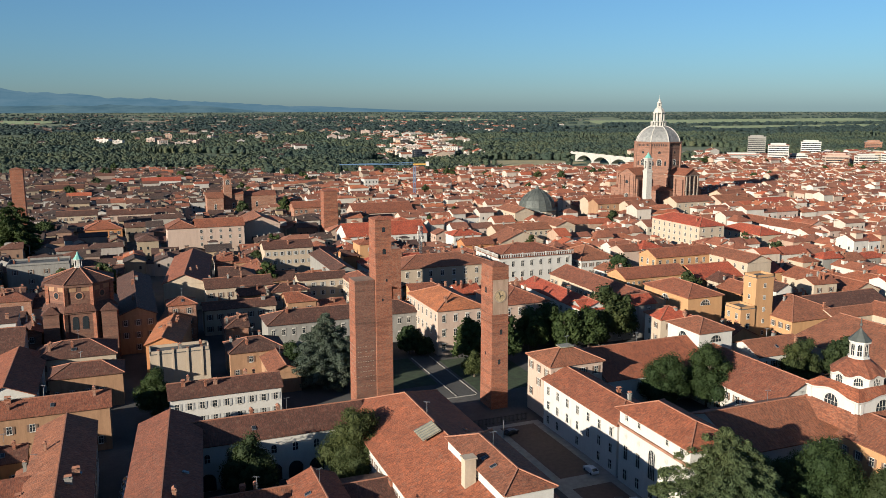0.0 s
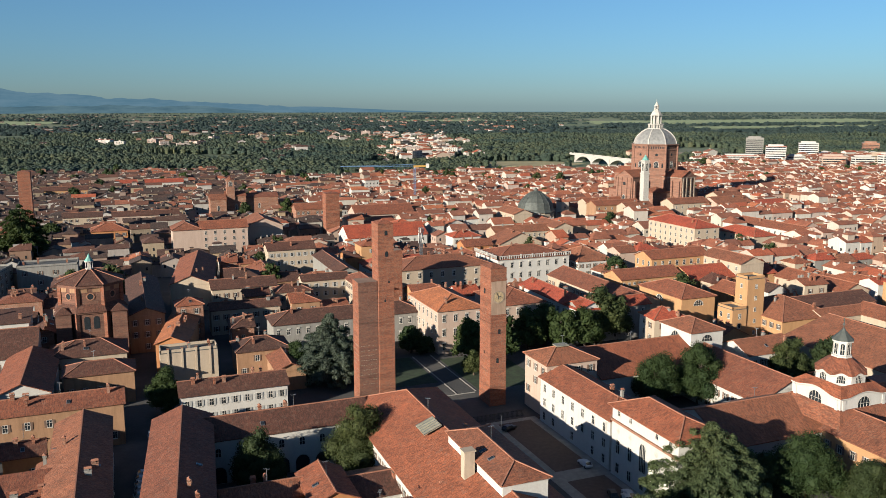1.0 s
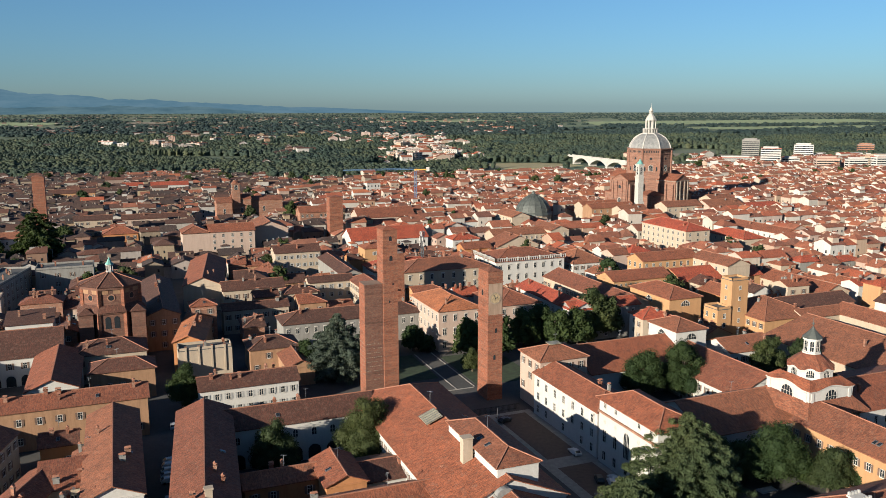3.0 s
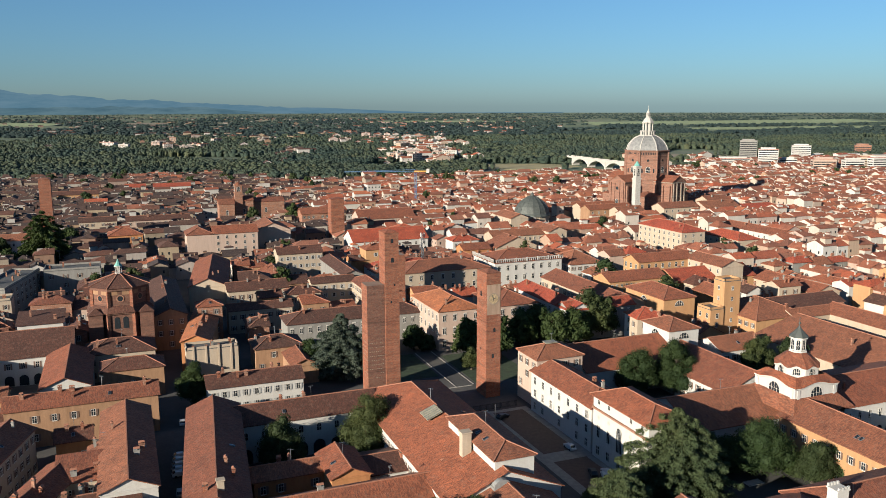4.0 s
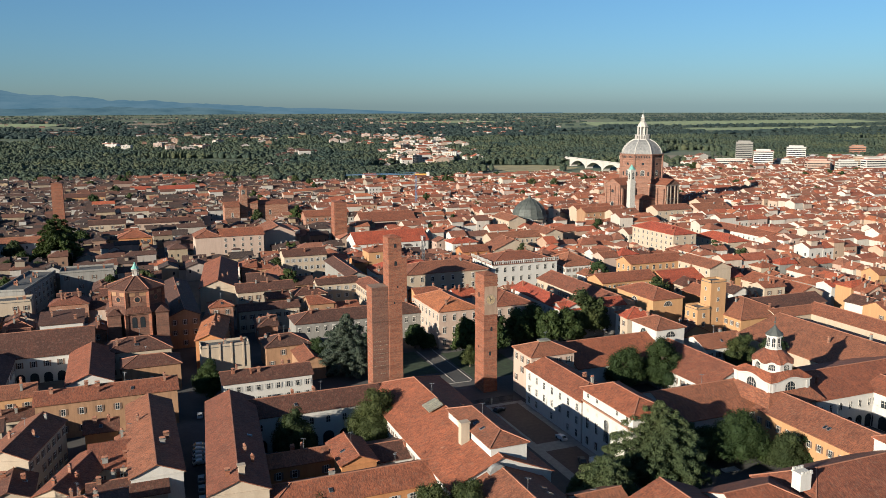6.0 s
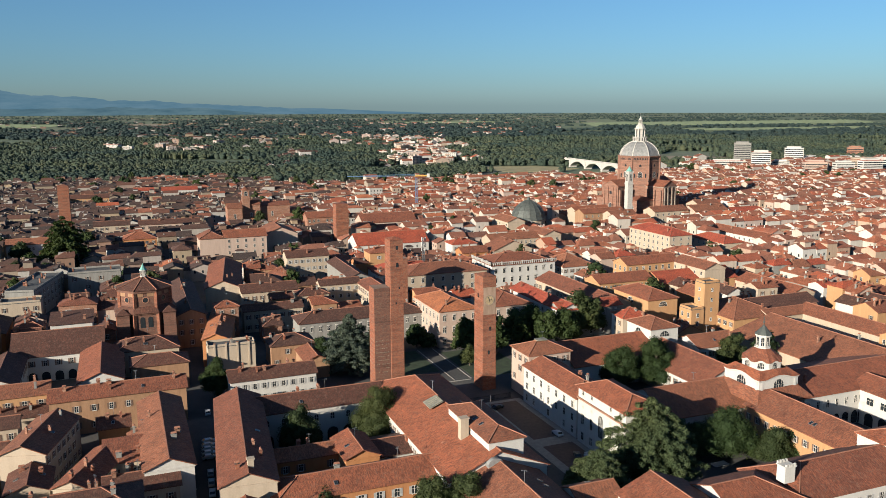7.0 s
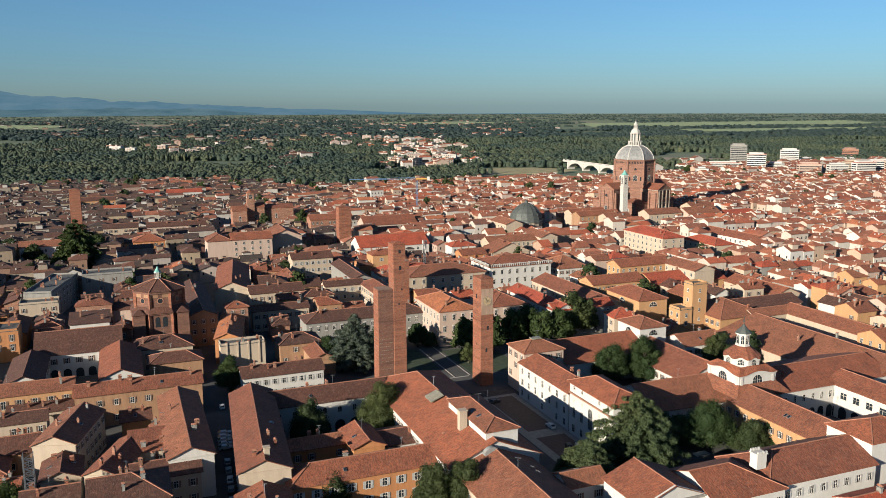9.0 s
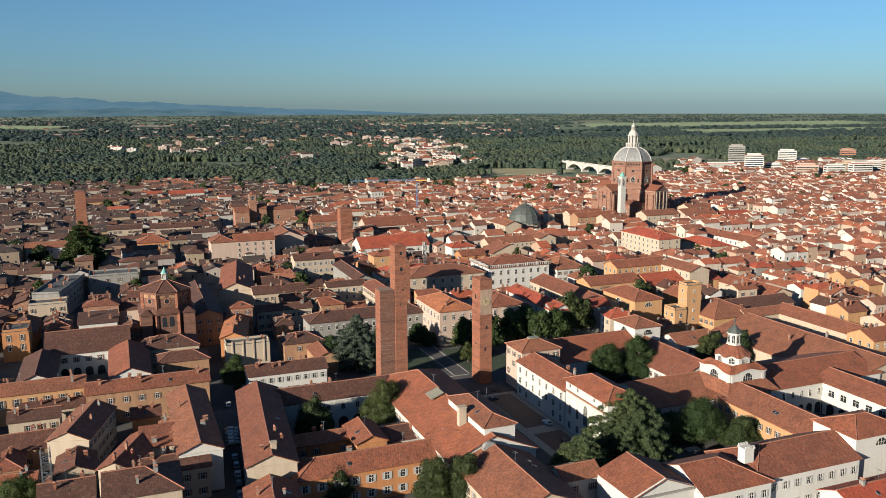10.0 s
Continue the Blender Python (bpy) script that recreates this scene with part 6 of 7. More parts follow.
for i, v in enumerate((9.6, 4.9, 0.0, -4.9, -9.6)):
    if i != 2:
        put_window(hall, -HX, v, 15.2, 0.9, 1.1, "plain", "W", split=True)
        put_window(hall, -HX, v, 6.0, 1.3, 3.2, "plain", "W", split=True)
        q = Shape()
        q.solid([(0.7 * math.cos(t), -0.06, 0.7 * math.sin(t)) for t in [k * math.pi / 6 for k in range(12)]], [tuple(range(12))[::-1]], 0)
        part("oculus", q, [STONE], hall).matrix_basis = pose(-HX, v, 11.6, 0, 0, -90)
    else:
        put_window(hall, -HX, v, 5.4, 2.3, 6.6, "arch", "W")
    put_window(hall, -HX, v, 1.2, 1.3, 2.3, "plain", "W", split=True)
band = Shape()
band.box(-HX - 0.45, -HY / 2 - 0.3, 13.4, -HX, HY / 2, 13.9, 0)
part("string_course", band, [PALE_BRICK], hall)


def balustrade(ob, lx, ly, z):
    """A stone balustrade round the eaves."""
    for x0, y0, x1, y1 in ((-lx, -ly, lx, -ly), (-lx, -ly, -lx, ly)):
        s = Shape()
        n = int(math.hypot(x1 - x0, y1 - y0) / 1.2)
        s.box(min(x0, x1) - 0.2, min(y0, y1) - 0.2, z + 1.3, max(x0, x1) + 0.2, max(y0, y1) + 0.2, z + 1.6, 0)
        for i in range(n + 1):
            x, y = x0 + (x1 - x0) * i / n, y0 + (y1 - y0) * i / n
            r = 0.28 if i % 5 == 0 else 0.15
            s.box(x - r, y - r, z, x + r, y + r, z + (1.9 if i % 5 == 0 else 1.32), 0)
        part("balustrade", s, [STONE], ob)


balustrade(palace, 19.4, 13.4, 15.9)

# brick piers along the blank yard wall
for k in range(4):
    q = Shape()
    q.box(-0.3, -0.35, 3.0, 0.3, 0.15, 12.3, 0)
    q.box(-0.42, -0.47, 12.3, 0.42, 0.27, 12.6, 1)
    part("pier", q, [CREAM, BRICK], yard_house).matrix_basis = pose(-6.3 + k * 4.2, -3.5, 0)
# raking cornices of the pediment
for sx in (-1, 1):
    q = Shape()
    q.bar((88.8 + sx * 9.1, 78.2, 11.8), (88.8, 78.2, 15.45), 0.45, 0)
    tagged(new("pediment_cornice", q.mesh("pediment_cornice", [WHITE])), "white raking cornice of the pediment", "cornice", kind="structure")
q = Shape()
q.box(79.6, 77.9, 11.3, 98.0, 78.5, 11.8, 0)
tagged(new("pediment_cornice", q.mesh("pediment_cornice", [GREY])), "grey level cornice under the pediment", "cornice", kind="structure")

# clock tower: plastered panel, faded dial, string courses and small openings
CB = 3.7
s = Shape()
s.box(-2.3, -CB - 0.06, 27.4, 2.3, -CB + 0.2, 37.2, 0)
part("clock_panel", s, [plaster("worn_clock_plaster", (0.40, 0.28, 0.20), 0.9)], clock, "worn pinkish plaster panel")
s = Shape()
s.prism(ring(24, 1.9), 0, 0.08, 0)
dial = part("clock_face", s, [plain("faded_dial", (0.40, 0.30, 0.17), 0.9, 0, 0.35, 2.5)], clock, "faded round clock face")
dial.matrix_basis = pose(-0.1, -CB - 0.07, 32.6, 90, 0, 0)
s = Shape()
for i in range(24):
    c0, c1 = 2 * math.pi * i / 24, 2 * math.pi * (i + 1) / 24
    s.face([(1.9 * math.cos(c0), 1.9 * math.sin(c0), 0.1), (1.9 * math.cos(c1), 1.9 * math.sin(c1), 0.1), (1.6 * math.cos(c1), 1.6 * math.sin(c1), 0.1), (1.6 * math.cos(c0), 1.6 * math.sin(c0), 0.1)], 0)
part("dial_ring", s, [TRAVERTINE], dial)
for turn_, long_ in ((25, 1.3), (-70, 0.9), (160, 0.6)):
    s = Shape()
    s.box(-0.09, -0.06, 0.12, 0.09, long_, 0.16, 0)
    part("clock_pointer", s, [SLATE], dial).matrix_basis = pose(0, 0, 0, 0, 0, turn_)
for z, k in ((24.6, 0.22), (27.0, 0.2), (37.4, 0.12)):
    s = Shape()
    s.box(-2.5 - k, -CB - k, z, 2.5 + k, CB + k, z + 0.35, 0)
    part("string_course", s, [BRICK], clock)
for x, z in ((0.3, 21.6), (-0.2, 13.0)):
    put_window(clock, x, -CB * 1.003, z, 0.8, 1.5, "hole", "S", "opening")
for z, w in ((33.0, 0.9), (15.0, 0.5)):
    put_window(clock, -2.53, 0.4, z, w, w * 1.9, "hole", "W", "opening")
for x, z, w in ((0.1, 50.0, 0.9), (0.2, 43.8, 1.0), (0.8, 36.0, 0.5), (-0.4, 30.5, 0.5)):
    put_window(tall, x, -3.13, z, w, w * 1.6, "hole", "S", "opening")


def stack(x, y, z, w, d, h, m, label, crenels=False):
    ob = thing("chimney_stack", pose(x, y, z), label, "chimney")
    s = Shape()
    s.box(-w / 2, -d / 2, -2.5, w / 2, d / 2, h, 0)
    part("shaft", s, [m], ob)
    c = Shape()
    c.box(-w / 2 - 0.2, -d / 2 - 0.2, h, w / 2 + 0.2, d / 2 + 0.2, h + 0.3, 0)
    part("cap", c, [m], ob)
    if crenels:
        for i in range(4):
            for v in (-1, 1):
                c = Shape()
                u = -w / 2 + 0.3 + i * (w - 0.6) / 3
                c.box(u - 0.25, v * d / 2 - 0.2, h + 0.3, u + 0.25, v * d / 2 + 0.2, h + 0.9, 0)
                part("merlon", c, [m], ob)


stack(56.3, 129.5, 14.5, 2.2, 1.8, 6.0, CREAM, "tall pale plastered chimney stack on a tiled roof")
stack(117.9, 83.0, 15.5, 3.0, 2.6, 1.3, WHITE, "large white crenellated chimney on the college roof", True)
stack(2.8, 132.0, 15.5, 1.4, 1.2, 2.0, CREAM, "pale plastered chimney by the street wing")


def roof_light(x, y, z, l, w, tilt, m, label, ribs=5):
    ob = thing("skylight", pose(x, y, z, 0, tilt, 0), label, "skylight")
    s = Shape()
    s.box(-w / 2, -l / 2, -0.1, w / 2, l / 2, 0.15, 0)
    part("pane", s, [m], ob)
    for i in range(ribs + 1):
        r = Shape()
        v = -l / 2 + l * i / ribs
        r.box(-w / 2 - 0.05, v - 0.06, 0.15, w / 2 + 0.05, v + 0.06, 0.26, 0)
        part("rib", r, [METAL], ob)


DUSTY_GLASS = plain("dusty_roof_glass", (0.34, 0.31, 0.22), 0.4, 0, 0.3, 0.8)
roof_light(57.0, 153.0, 16.6, 5.4, 4.4, -22, DUSTY_GLASS, "large dusty glazed rooflight in the tiles")
roof_light(111.6, 190.2, 18.85, 2.6, 4.0, 0, DUSTY_GLASS, "flat glazed rooflight on a hipped roof", 3)
roof_light(129.5, 118.0, 0.2, 2.2, 4.6, 0, WHITE, "white low skylight box beside the trees", 1)
barrel = thing("barrel_skylight", pose(58.0, 116.0, 14.4, 0, 0, 0), "pale barrel-vaulted metal skylight on a tiled roof", "skylight")
s = Shape()
arc = [(2.0 * math.cos(k * math.pi / 8), 1.5 * math.sin(k * math.pi / 8)) for k in range(9)]
s.solid([(x, -2.6, z) for x, z in arc] + [(x, 2.6, z) for x, z in arc], [(i, 9 + i, 10 + i, i + 1) for i in range(8)] + [tuple(range(9))[::-1], tuple(range(9, 18))], 0)
s.box(-2.1, -2.7, -1.6, 2.1, 2.7, 0.05, 0)
part("vault", s, [LEAD], barrel)

# iron fence between the square and the garden
fence = thing("iron_fence", pose(79.0, 188.2, 0), "dark iron railing fence along the garden", "fence")
FX = 20.0
for z in (0.35, 1.75):
    s = Shape()
    s.box(0, -0.04, z, FX, 0.04, z + 0.08, 0)
    part("rail", s, [RUBBER], fence)
picket = Shape()
picket.box(-0.04, -0.04, 0, 0.04, 0.04, 2.0, 0)
pm = picket.mesh("picket", [RUBBER])
for i in range(51):
    part("picket", pm, None, fence).matrix_basis = pose(FX * i / 50, 0, 0)
pole = thing("flagpole", pose(77.5, 158.5, 0), "thin grey metal pole at the edge of the square", "pole")
s = Shape()
s.prism(ring(8, 0.12), 0, 14, 0, ring(8, 0.06))
part("pole", s, [METAL], pole)

for x, y, r, c, l in ((0.4, 212.0, 86, 0.6, "silver"), (-1.6, 187.6, 4, 0.7, "white"), (-2.0, 184.6, 2, 0.72, "white"), (-2.3, 181.7, 5, 0.68, "white"), (-2.5, 178.8, 3, 0.7, "white"), (-2.7, 176.0, 4, 0.66, "white"),
                      (-3.6, 165.2, 84, 0.3, "grey"), (-4.0, 159.2, 85, 0.25, "grey"), (-4.4, 153.1, 84, 0.6, "silver"), (-4.9, 146.7, 84, 0.03, "black"), (-5.4, 140.0, 84, 0.3, "grey"),
                      (95.2, 137.4, 70, 0.03, "black"), (97.0, 134.6, 70, 0.7, "white"), (98.3, 130.8, 72, 0.6, "silver"), (89.6, 128.9, 60, 0.03, "black"),
                      (99.0, 121.5, 60, 0.05, "dark"), (98.6, 117.4, 60, 0.3, "grey"), (74.6, 176.0, 80, 0.03, "black")):
    car(x, y, r, (c, c, c * 1.01), l + " car parked in a row beside the wall")

# ---- the rest of the town, block by block ----
SQUARES = [(44, 172, 80, 196), (-11, 96, 0, 200), (-6, 196, 9, 262), (0, 255, 5, 420), (74, 96, 102, 200), (44, 190, 128, 262), (114, 150, 166, 198), (100, 100, 150, 122), (12, 136, 52, 176), (30, 100, 62, 122), (-57, 240, -36, 267), (204, 172, 255, 212), (118, 216, 165, 262), (168, 90, 192, 125), (8, 90, 46, 122), (-95, 508, -64, 545), (110, 196, 142, 218), (92, 50, 133, 77), (176, 152, 206, 200), (10, 190, 56, 216)]
HERO += SQUARES


def free(x0, y0, x1, y1):
    return not any(x0 < c and x1 > a and y0 < d and y1 > b for a, b, c, d in HERO)


def in_view(x, y, side=1.12):
    f, r = x * 0.368 + y * 0.930, x * 0.930 - y * 0.368
    return f > 40 and abs(r) < (f + 82) * 0.543 * side + 18


town = Shape()
near_count = 0


def town_house(x0, y0, x1, y1, z, ridge, rng, near, turn=0.0):
    global near_count
    if x1 - x0 < 4 or y1 - y0 < 4 or not free(x0, y0, x1, y1):
        return
    kind = rng.choice(("gable", "gable", "gable", "hip", "hip0", "hip1") if near else ("gable", "gable", "gable", "gable", "gable", "hip", "hip0", "hip1"))
    rot = turn + rng.gauss(0, 1.5 if near else 0.6)
    if near and near_count < 190:
        near_count += 1
        d = math.hypot(x0, y0)
        # left of the middle: darker choices of wall and tile
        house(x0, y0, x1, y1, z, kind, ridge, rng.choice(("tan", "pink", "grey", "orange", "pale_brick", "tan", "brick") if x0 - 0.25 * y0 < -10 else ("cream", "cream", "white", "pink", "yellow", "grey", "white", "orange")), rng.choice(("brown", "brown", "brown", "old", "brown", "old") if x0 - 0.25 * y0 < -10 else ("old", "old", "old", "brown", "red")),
              rng.uniform(0.34, 0.5), rot, "SW" if d < 330 else rng.choice(("SW", "S", "W")), rng.choice(("shutter", "shutter", "grey", "plain")), gap=rng.uniform(3.2, 4.4) if d < 330 else rng.uniform(4.2, 6),
              chimneys=rng.randrange(1, 4), claim=False, capped=d < 330, group="town houses")
        return
    cx, cy, lx, ly = (x0 + x1) / 2, (y0 + y1) / 2, x1 - x0, y1 - y0
    near_enough = math.hypot(cx, cy) < 1250
    l, w = (lx, ly) if ridge == "x" else (ly, lx)
    s = Shape()
    sl = rng.uniform(0.34, 0.5)
    rise = roof_into(s, l, w, z, kind, sl, 0.5, 1, 0.2)
    walls_into(s, l, w, z, rise, kind, 0)
    n = max(1, int(l / 3.6))
    for f in range(max(1, int(z / 3.8))):
        for i in range(n):
            if rng.random() < 0.2:
                continue
            p = (i + 0.5) / n * l - l / 2
            q = f * 3.5 + 1.2
            for sgn in (-1, 1):
                s.face([(p - 0.5, sgn * (w / 2 + 0.03), q), (p + 0.5, sgn * (w / 2 + 0.03), q), (p + 0.5, sgn * (w / 2 + 0.03), q + 1.6), (p - 0.5, sgn * (w / 2 + 0.03), q + 1.6)], 2)
    m = max(1, int(w / 4))
    for f in range(max(1, int(z / 3.8))):
        for i in range(m):
            p = (i + 0.5) / m * w - w / 2
            q = f * 3.5 + 1.2
            for sgn in (-1, 1):
                if rng.random() < 0.5:
                    s.face([(sgn * (l / 2 + 0.03), p - 0.5, q), (sgn * (l / 2 + 0.03), p + 0.5, q), (sgn * (l / 2 + 0.03), p + 0.5, q + 1.6), (sgn * (l / 2 + 0.03), p - 0.5, q + 1.6)], 2)
    for i in range(rng.randrange(0, 4)):
        u, v = rng.uniform(-0.4, 0.4) * l, rng.uniform(-0.3, 0.3) * w
        h = z + rise * (1 - abs(v) / (w / 2)) * (0.6 if kind != "gable" else 1)
        s.box(u - 0.3, v - 0.3, h - 1, u + 0.3, v + 0.3, h + 1.2, 0)
    if near_enough and rng.random() < 0.34:             # a dormer, a roof terrace or a raised loft
        u, v, kd = rng.uniform(-0.3, 0.3) * l, rng.choice((-0.25, 0.25)) * w, rng.random()
        h = z + rise * 0.5
        if kd < 0.5:
            s.box(u - 1.0, v - 1.1, h - 1.0, u + 1.0, v + 1.1, h + 1.3, 0)
            s.box(u - 1.1, v - 1.2, h + 1.3, u + 1.1, v + 1.2, h + 1.45, 1)
        elif kd < 0.75:
            s.box(u - 2.2, v - 1.6, h - 1.5, u + 2.2, v + 1.6, h + 0.7, 0)
        else:
            s.box(u - 2.4, v - 1.8, h - 1.0, u + 2.4, v + 1.8, h + 2.2, 0)
            roof_at = h + 2.2
            s.solid([(u - 2.8, v - 2.2, roof_at), (u + 2.8, v - 2.2, roof_at), (u + 2.8, v + 2.2, roof_at), (u - 2.8, v + 2.2, roof_at), (u - 1, v, roof_at + 0.9), (u + 1, v, roof_at + 0.9)],
                    [(0, 1, 5, 4), (1, 2, 5), (2, 3, 4, 5), (3, 0, 4), (3, 2, 1, 0)], 1)
    if near_enough and rng.random() < 0.22:             # a side wing under a lower roof
        side, wl = rng.choice((-1, 1)), rng.uniform(4, 7)
        y0, y1 = side * w / 2, side * (w / 2 + wl)
        u0 = rng.uniform(-0.4, 0.1) * l
        u1, ez, ew = u0 + rng.uniform(4, 6.5), z - rng.uniform(0.4, 2.5), 1.8
        um = (u0 + u1) / 2
        s.solid([(u0, y0, 0), (u1, y0, 0), (u1, y1, 0), (u0, y1, 0), (u0, y0, ez), (u1, y0, ez), (u1, y1, ez), (u0, y1, ez), (um, y0, ez + 1.1), (um, y1, ez + 1.1)],
                [(3, 2, 6, 9, 7), (0, 4, 7, 3), (1, 2, 6, 5)], 0)
        s.solid([(u0 - 0.4, y0, ez - 0.1), (u0 - 0.4, y1 + side * 0.4, ez - 0.1), (um, y1 + side * 0.4, ez + 1.3), (um, y0 - side * w * 0.2, ez + 1.3), (u1 + 0.4, y1 + side * 0.4, ez - 0.1), (u1 + 0.4, y0, ez - 0.1)],
                [(0, 1, 2, 3), (3, 2, 4, 5)], 1)
    a = radians(rot + (90 if ridge == "y" else 0))
    ca, sa = math.cos(a), math.sin(a)
    n0 = len(town.v)
    town.v += [(cx + ca * x - sa * y, cy + sa * x + ca * y, q) for x, y, q in s.v]
    town.f += [tuple(n0 + i for i in f) for f in s.f]
    # houses towards the left take the darker wall and tile slots
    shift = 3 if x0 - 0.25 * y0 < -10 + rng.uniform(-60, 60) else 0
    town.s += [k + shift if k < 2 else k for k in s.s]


def fill_town():
    rng = random.Random(11)
    y = 62.0
    blocks = []
    while y < 1250:
        by = rng.uniform(34, 58) if y < 480 else rng.uniform(26, 42)
        x = -560.0 + rng.uniform(0, 30)
        while x < 1100:
            bx = rng.uniform(38, 70) if y < 480 else rng.uniform(28, 52)
            cx, cy = x + bx / 2, y + by / 2
            d = math.hypot(cx, cy)
            f = cx * 0.368 + cy * 0.93
            r = cx * 0.93 - cy * 0.368
            edge = 990 + 40 * math.sin(r * 0.013) + (140 if r > 260 else 0) + (120 if r > 380 else 0)
            if in_view(cx, cy) and f < edge:
                blocks.append((d, x, y, bx, by))
            x += bx + rng.uniform(2.5, 5.5)
        y += by + rng.uniform(2.5, 5.5)
    blocks.sort()
    for d, x, y, bx, by in blocks:
        near = d < 560
        dp = rng.uniform(10.0, 13.0) if near else rng.uniform(8.0, 11.0)
        base = rng.uniform(8.5, 13.0) if x - 0.25 * y > -10 else rng.uniform(7.0, 10.0)
        base += 4.5 if 330 < x < 470 and 400 < y < 560 else 1.5 if x > 250 and y < 560 else 0
        turn = rng.gauss(0, 2.2) if not near else rng.gauss(0, 1.5)
        for row in (0, 1):                      # rows along x
            u = x
            while u < x + bx - 6:
                wd = min(rng.uniform(8, 18) if near else rng.uniform(7, 20), x + bx - u)
                dd = dp + rng.uniform(-1.5, 1.5)
                z = base + (rng.uniform(-2.6, 2.6) if near else rng.uniform(-1.5, 1.5)) + (3.5 if rng.random() < 0.08 else 0)
                if row == 0:
                    town_house(u, y, u + wd - 0.2, y + dd, z, "x", rng, near, turn)
                else:
                    town_house(u, y + by - dd, u + wd - 0.2, y + by, z, "x", rng, near, turn)
                u += wd
        for col in (0, 1):                      # columns along y
            v = y + dp + 1
            while v < y + by - dp - 6:
                wd = min(rng.uniform(7, 16) if near else rng.uniform(6, 12), y + by - dp - v)
                dd = dp + rng.uniform(-1.5, 1.5)
                z = base + rng.uniform(-2.0, 1.6)
                if col == 0:
                    town_house(x, v, x + dd, v + wd - 0.2, z, "y", rng, near, turn)
                else:
                    town_house(x + bx - dd, v, x + bx, v + wd - 0.2, z, "y", rng, near, turn)
                v += wd
        if bx > 2 * dp + 12 and by > 2 * dp + 10 and rng.random() < 0.85:
            half = min(7.5, bx / 2 - dp - 3.5)
            town_house(x + bx / 2 - half, y + dp + 1, x + bx / 2 + half, y + by - dp - 1, rng.uniform(5.5, 9), "y", rng, near, turn)


fill_town()

# single trees in the courts and along the walls
rng = random.Random(21)
grown = 0
while grown < 52:
    f, r = rng.uniform(280, 950), rng.uniform(-0.5, 0.5)
    p = FWD * f + RGT * (r * f)
    if free(p.x - 3, p.y - 3, p.x + 3, p.y + 3):
        tree(round(p.x, 1), round(p.y, 1), rng.choice(("broad", "dark", "broad")), rng.uniform(13, 19), rng.uniform(4.5, 8), 0.35)
        grown += 1

# trees along the near bank, where the old town ends
rng = random.Random(77)
for k in range(46):
    r = rng.uniform(-520, 190)
    p = FWD * (rng.uniform(860, 985) + 30 * math.sin(r * 0.013)) + RGT * r
    if free(p.x - 3, p.y - 3, p.x + 3, p.y + 3):
        tree(round(p.x, 1), round(p.y, 1), rng.choice(("broad", "dark", "dark")), rng.uniform(12, 18), rng.uniform(5, 8), 0.3)

# villages across the river
rng = random.Random(5)
for f0, f1, r0, r1, n in ((1270, 1900, -110, 20, 62), (1900, 2400, -260, -30, 44), (1200, 1700, -330, -240, 14), (1700, 2300, -800, -400, 30), (2300, 2590, -900, -120, 36), (1080, 1330, 380, 800, 110)):
    for _ in range(n):
        f, r = rng.uniform(f0, f1), rng.gauss((r0 + r1) / 2, (r1 - r0) / 3.2)
        p = FWD * f + RGT * r
        l, w = rng.uniform(10, 24), rng.uniform(9, 13)
        town_house(p.x, p.y, p.x + l, p.y + w, rng.choice((6, 9, 9, 12, 15)), rng.choice("xy"), rng, False)
def far_block(x, y, l, w, h, rot, rng):
    """A flat-roofed block of flats with rows of windows and balconies, joined to the far town."""
    s = Shape()
    s.box(-l / 2, -w / 2, 0, l / 2, w / 2, h, 0)
    s.box(-l / 2 - 0.4, -w / 2 - 0.4, h, l / 2 + 0.4, w / 2 + 0.4, h + 0.5, rng.choice((0, 1, 1)))
    s.box(-2, -2, h + 0.5, 2, 2, h + 2.8, 0)
    for f in range(int(h / 3.1)):
        for i in range(int(l / 3.4)):
            p, q = -l / 2 + 1.7 + i * 3.4, f * 3.1 + 0.9
            s.face([(p - 0.7, -w / 2 - 0.04, q), (p + 0.7, -w / 2 - 0.04, q), (p + 0.7, -w / 2 - 0.04, q + 1.6), (p - 0.7, -w / 2 - 0.04, q + 1.6)], 2)
        s.box(-l * 0.3, -w / 2 - 1.1, f * 3.1 + 0.2, l * 0.05, -w / 2, f * 3.1 + 1.1, 0)
        for i in range(int(w / 3.6)):
            p, q = -w / 2 + 1.8 + i * 3.6, f * 3.1 + 0.9
            s.face([(-l / 2 - 0.04, p + 0.7, q), (-l / 2 - 0.04, p - 0.7, q), (-l / 2 - 0.04, p - 0.7, q + 1.6), (-l / 2 - 0.04, p + 0.7, q + 1.6)], 2)
    ca, sa, n0 = math.cos(radians(rot)), math.sin(radians(rot)), len(town.v)
    town.v += [(x + ca * a - sa * b, y + sa * a + ca * b, q) for a, b, q in s.v]
    town.f += [tuple(n0 + i for i in f) for f in s.f]
    town.s += s.s


for f0, f1, r0, r1, n in ((1330, 1560, -85, 15, 17), (1560, 2000, -130, 10, 16), (2000, 2450, -260, 40, 16), (1500, 2100, -900, -420, 12)):
    for _ in range(n):
        p = FWD * rng.uniform(f0, f1) + RGT * rng.uniform(r0, r1)
        far_block(p.x, p.y, rng.uniform(14, 30), rng.uniform(11, 15), rng.choice((10, 13, 16, 16, 19)), rng.choice((-25, 5, 20)) + rng.gauss(0, 6), rng)
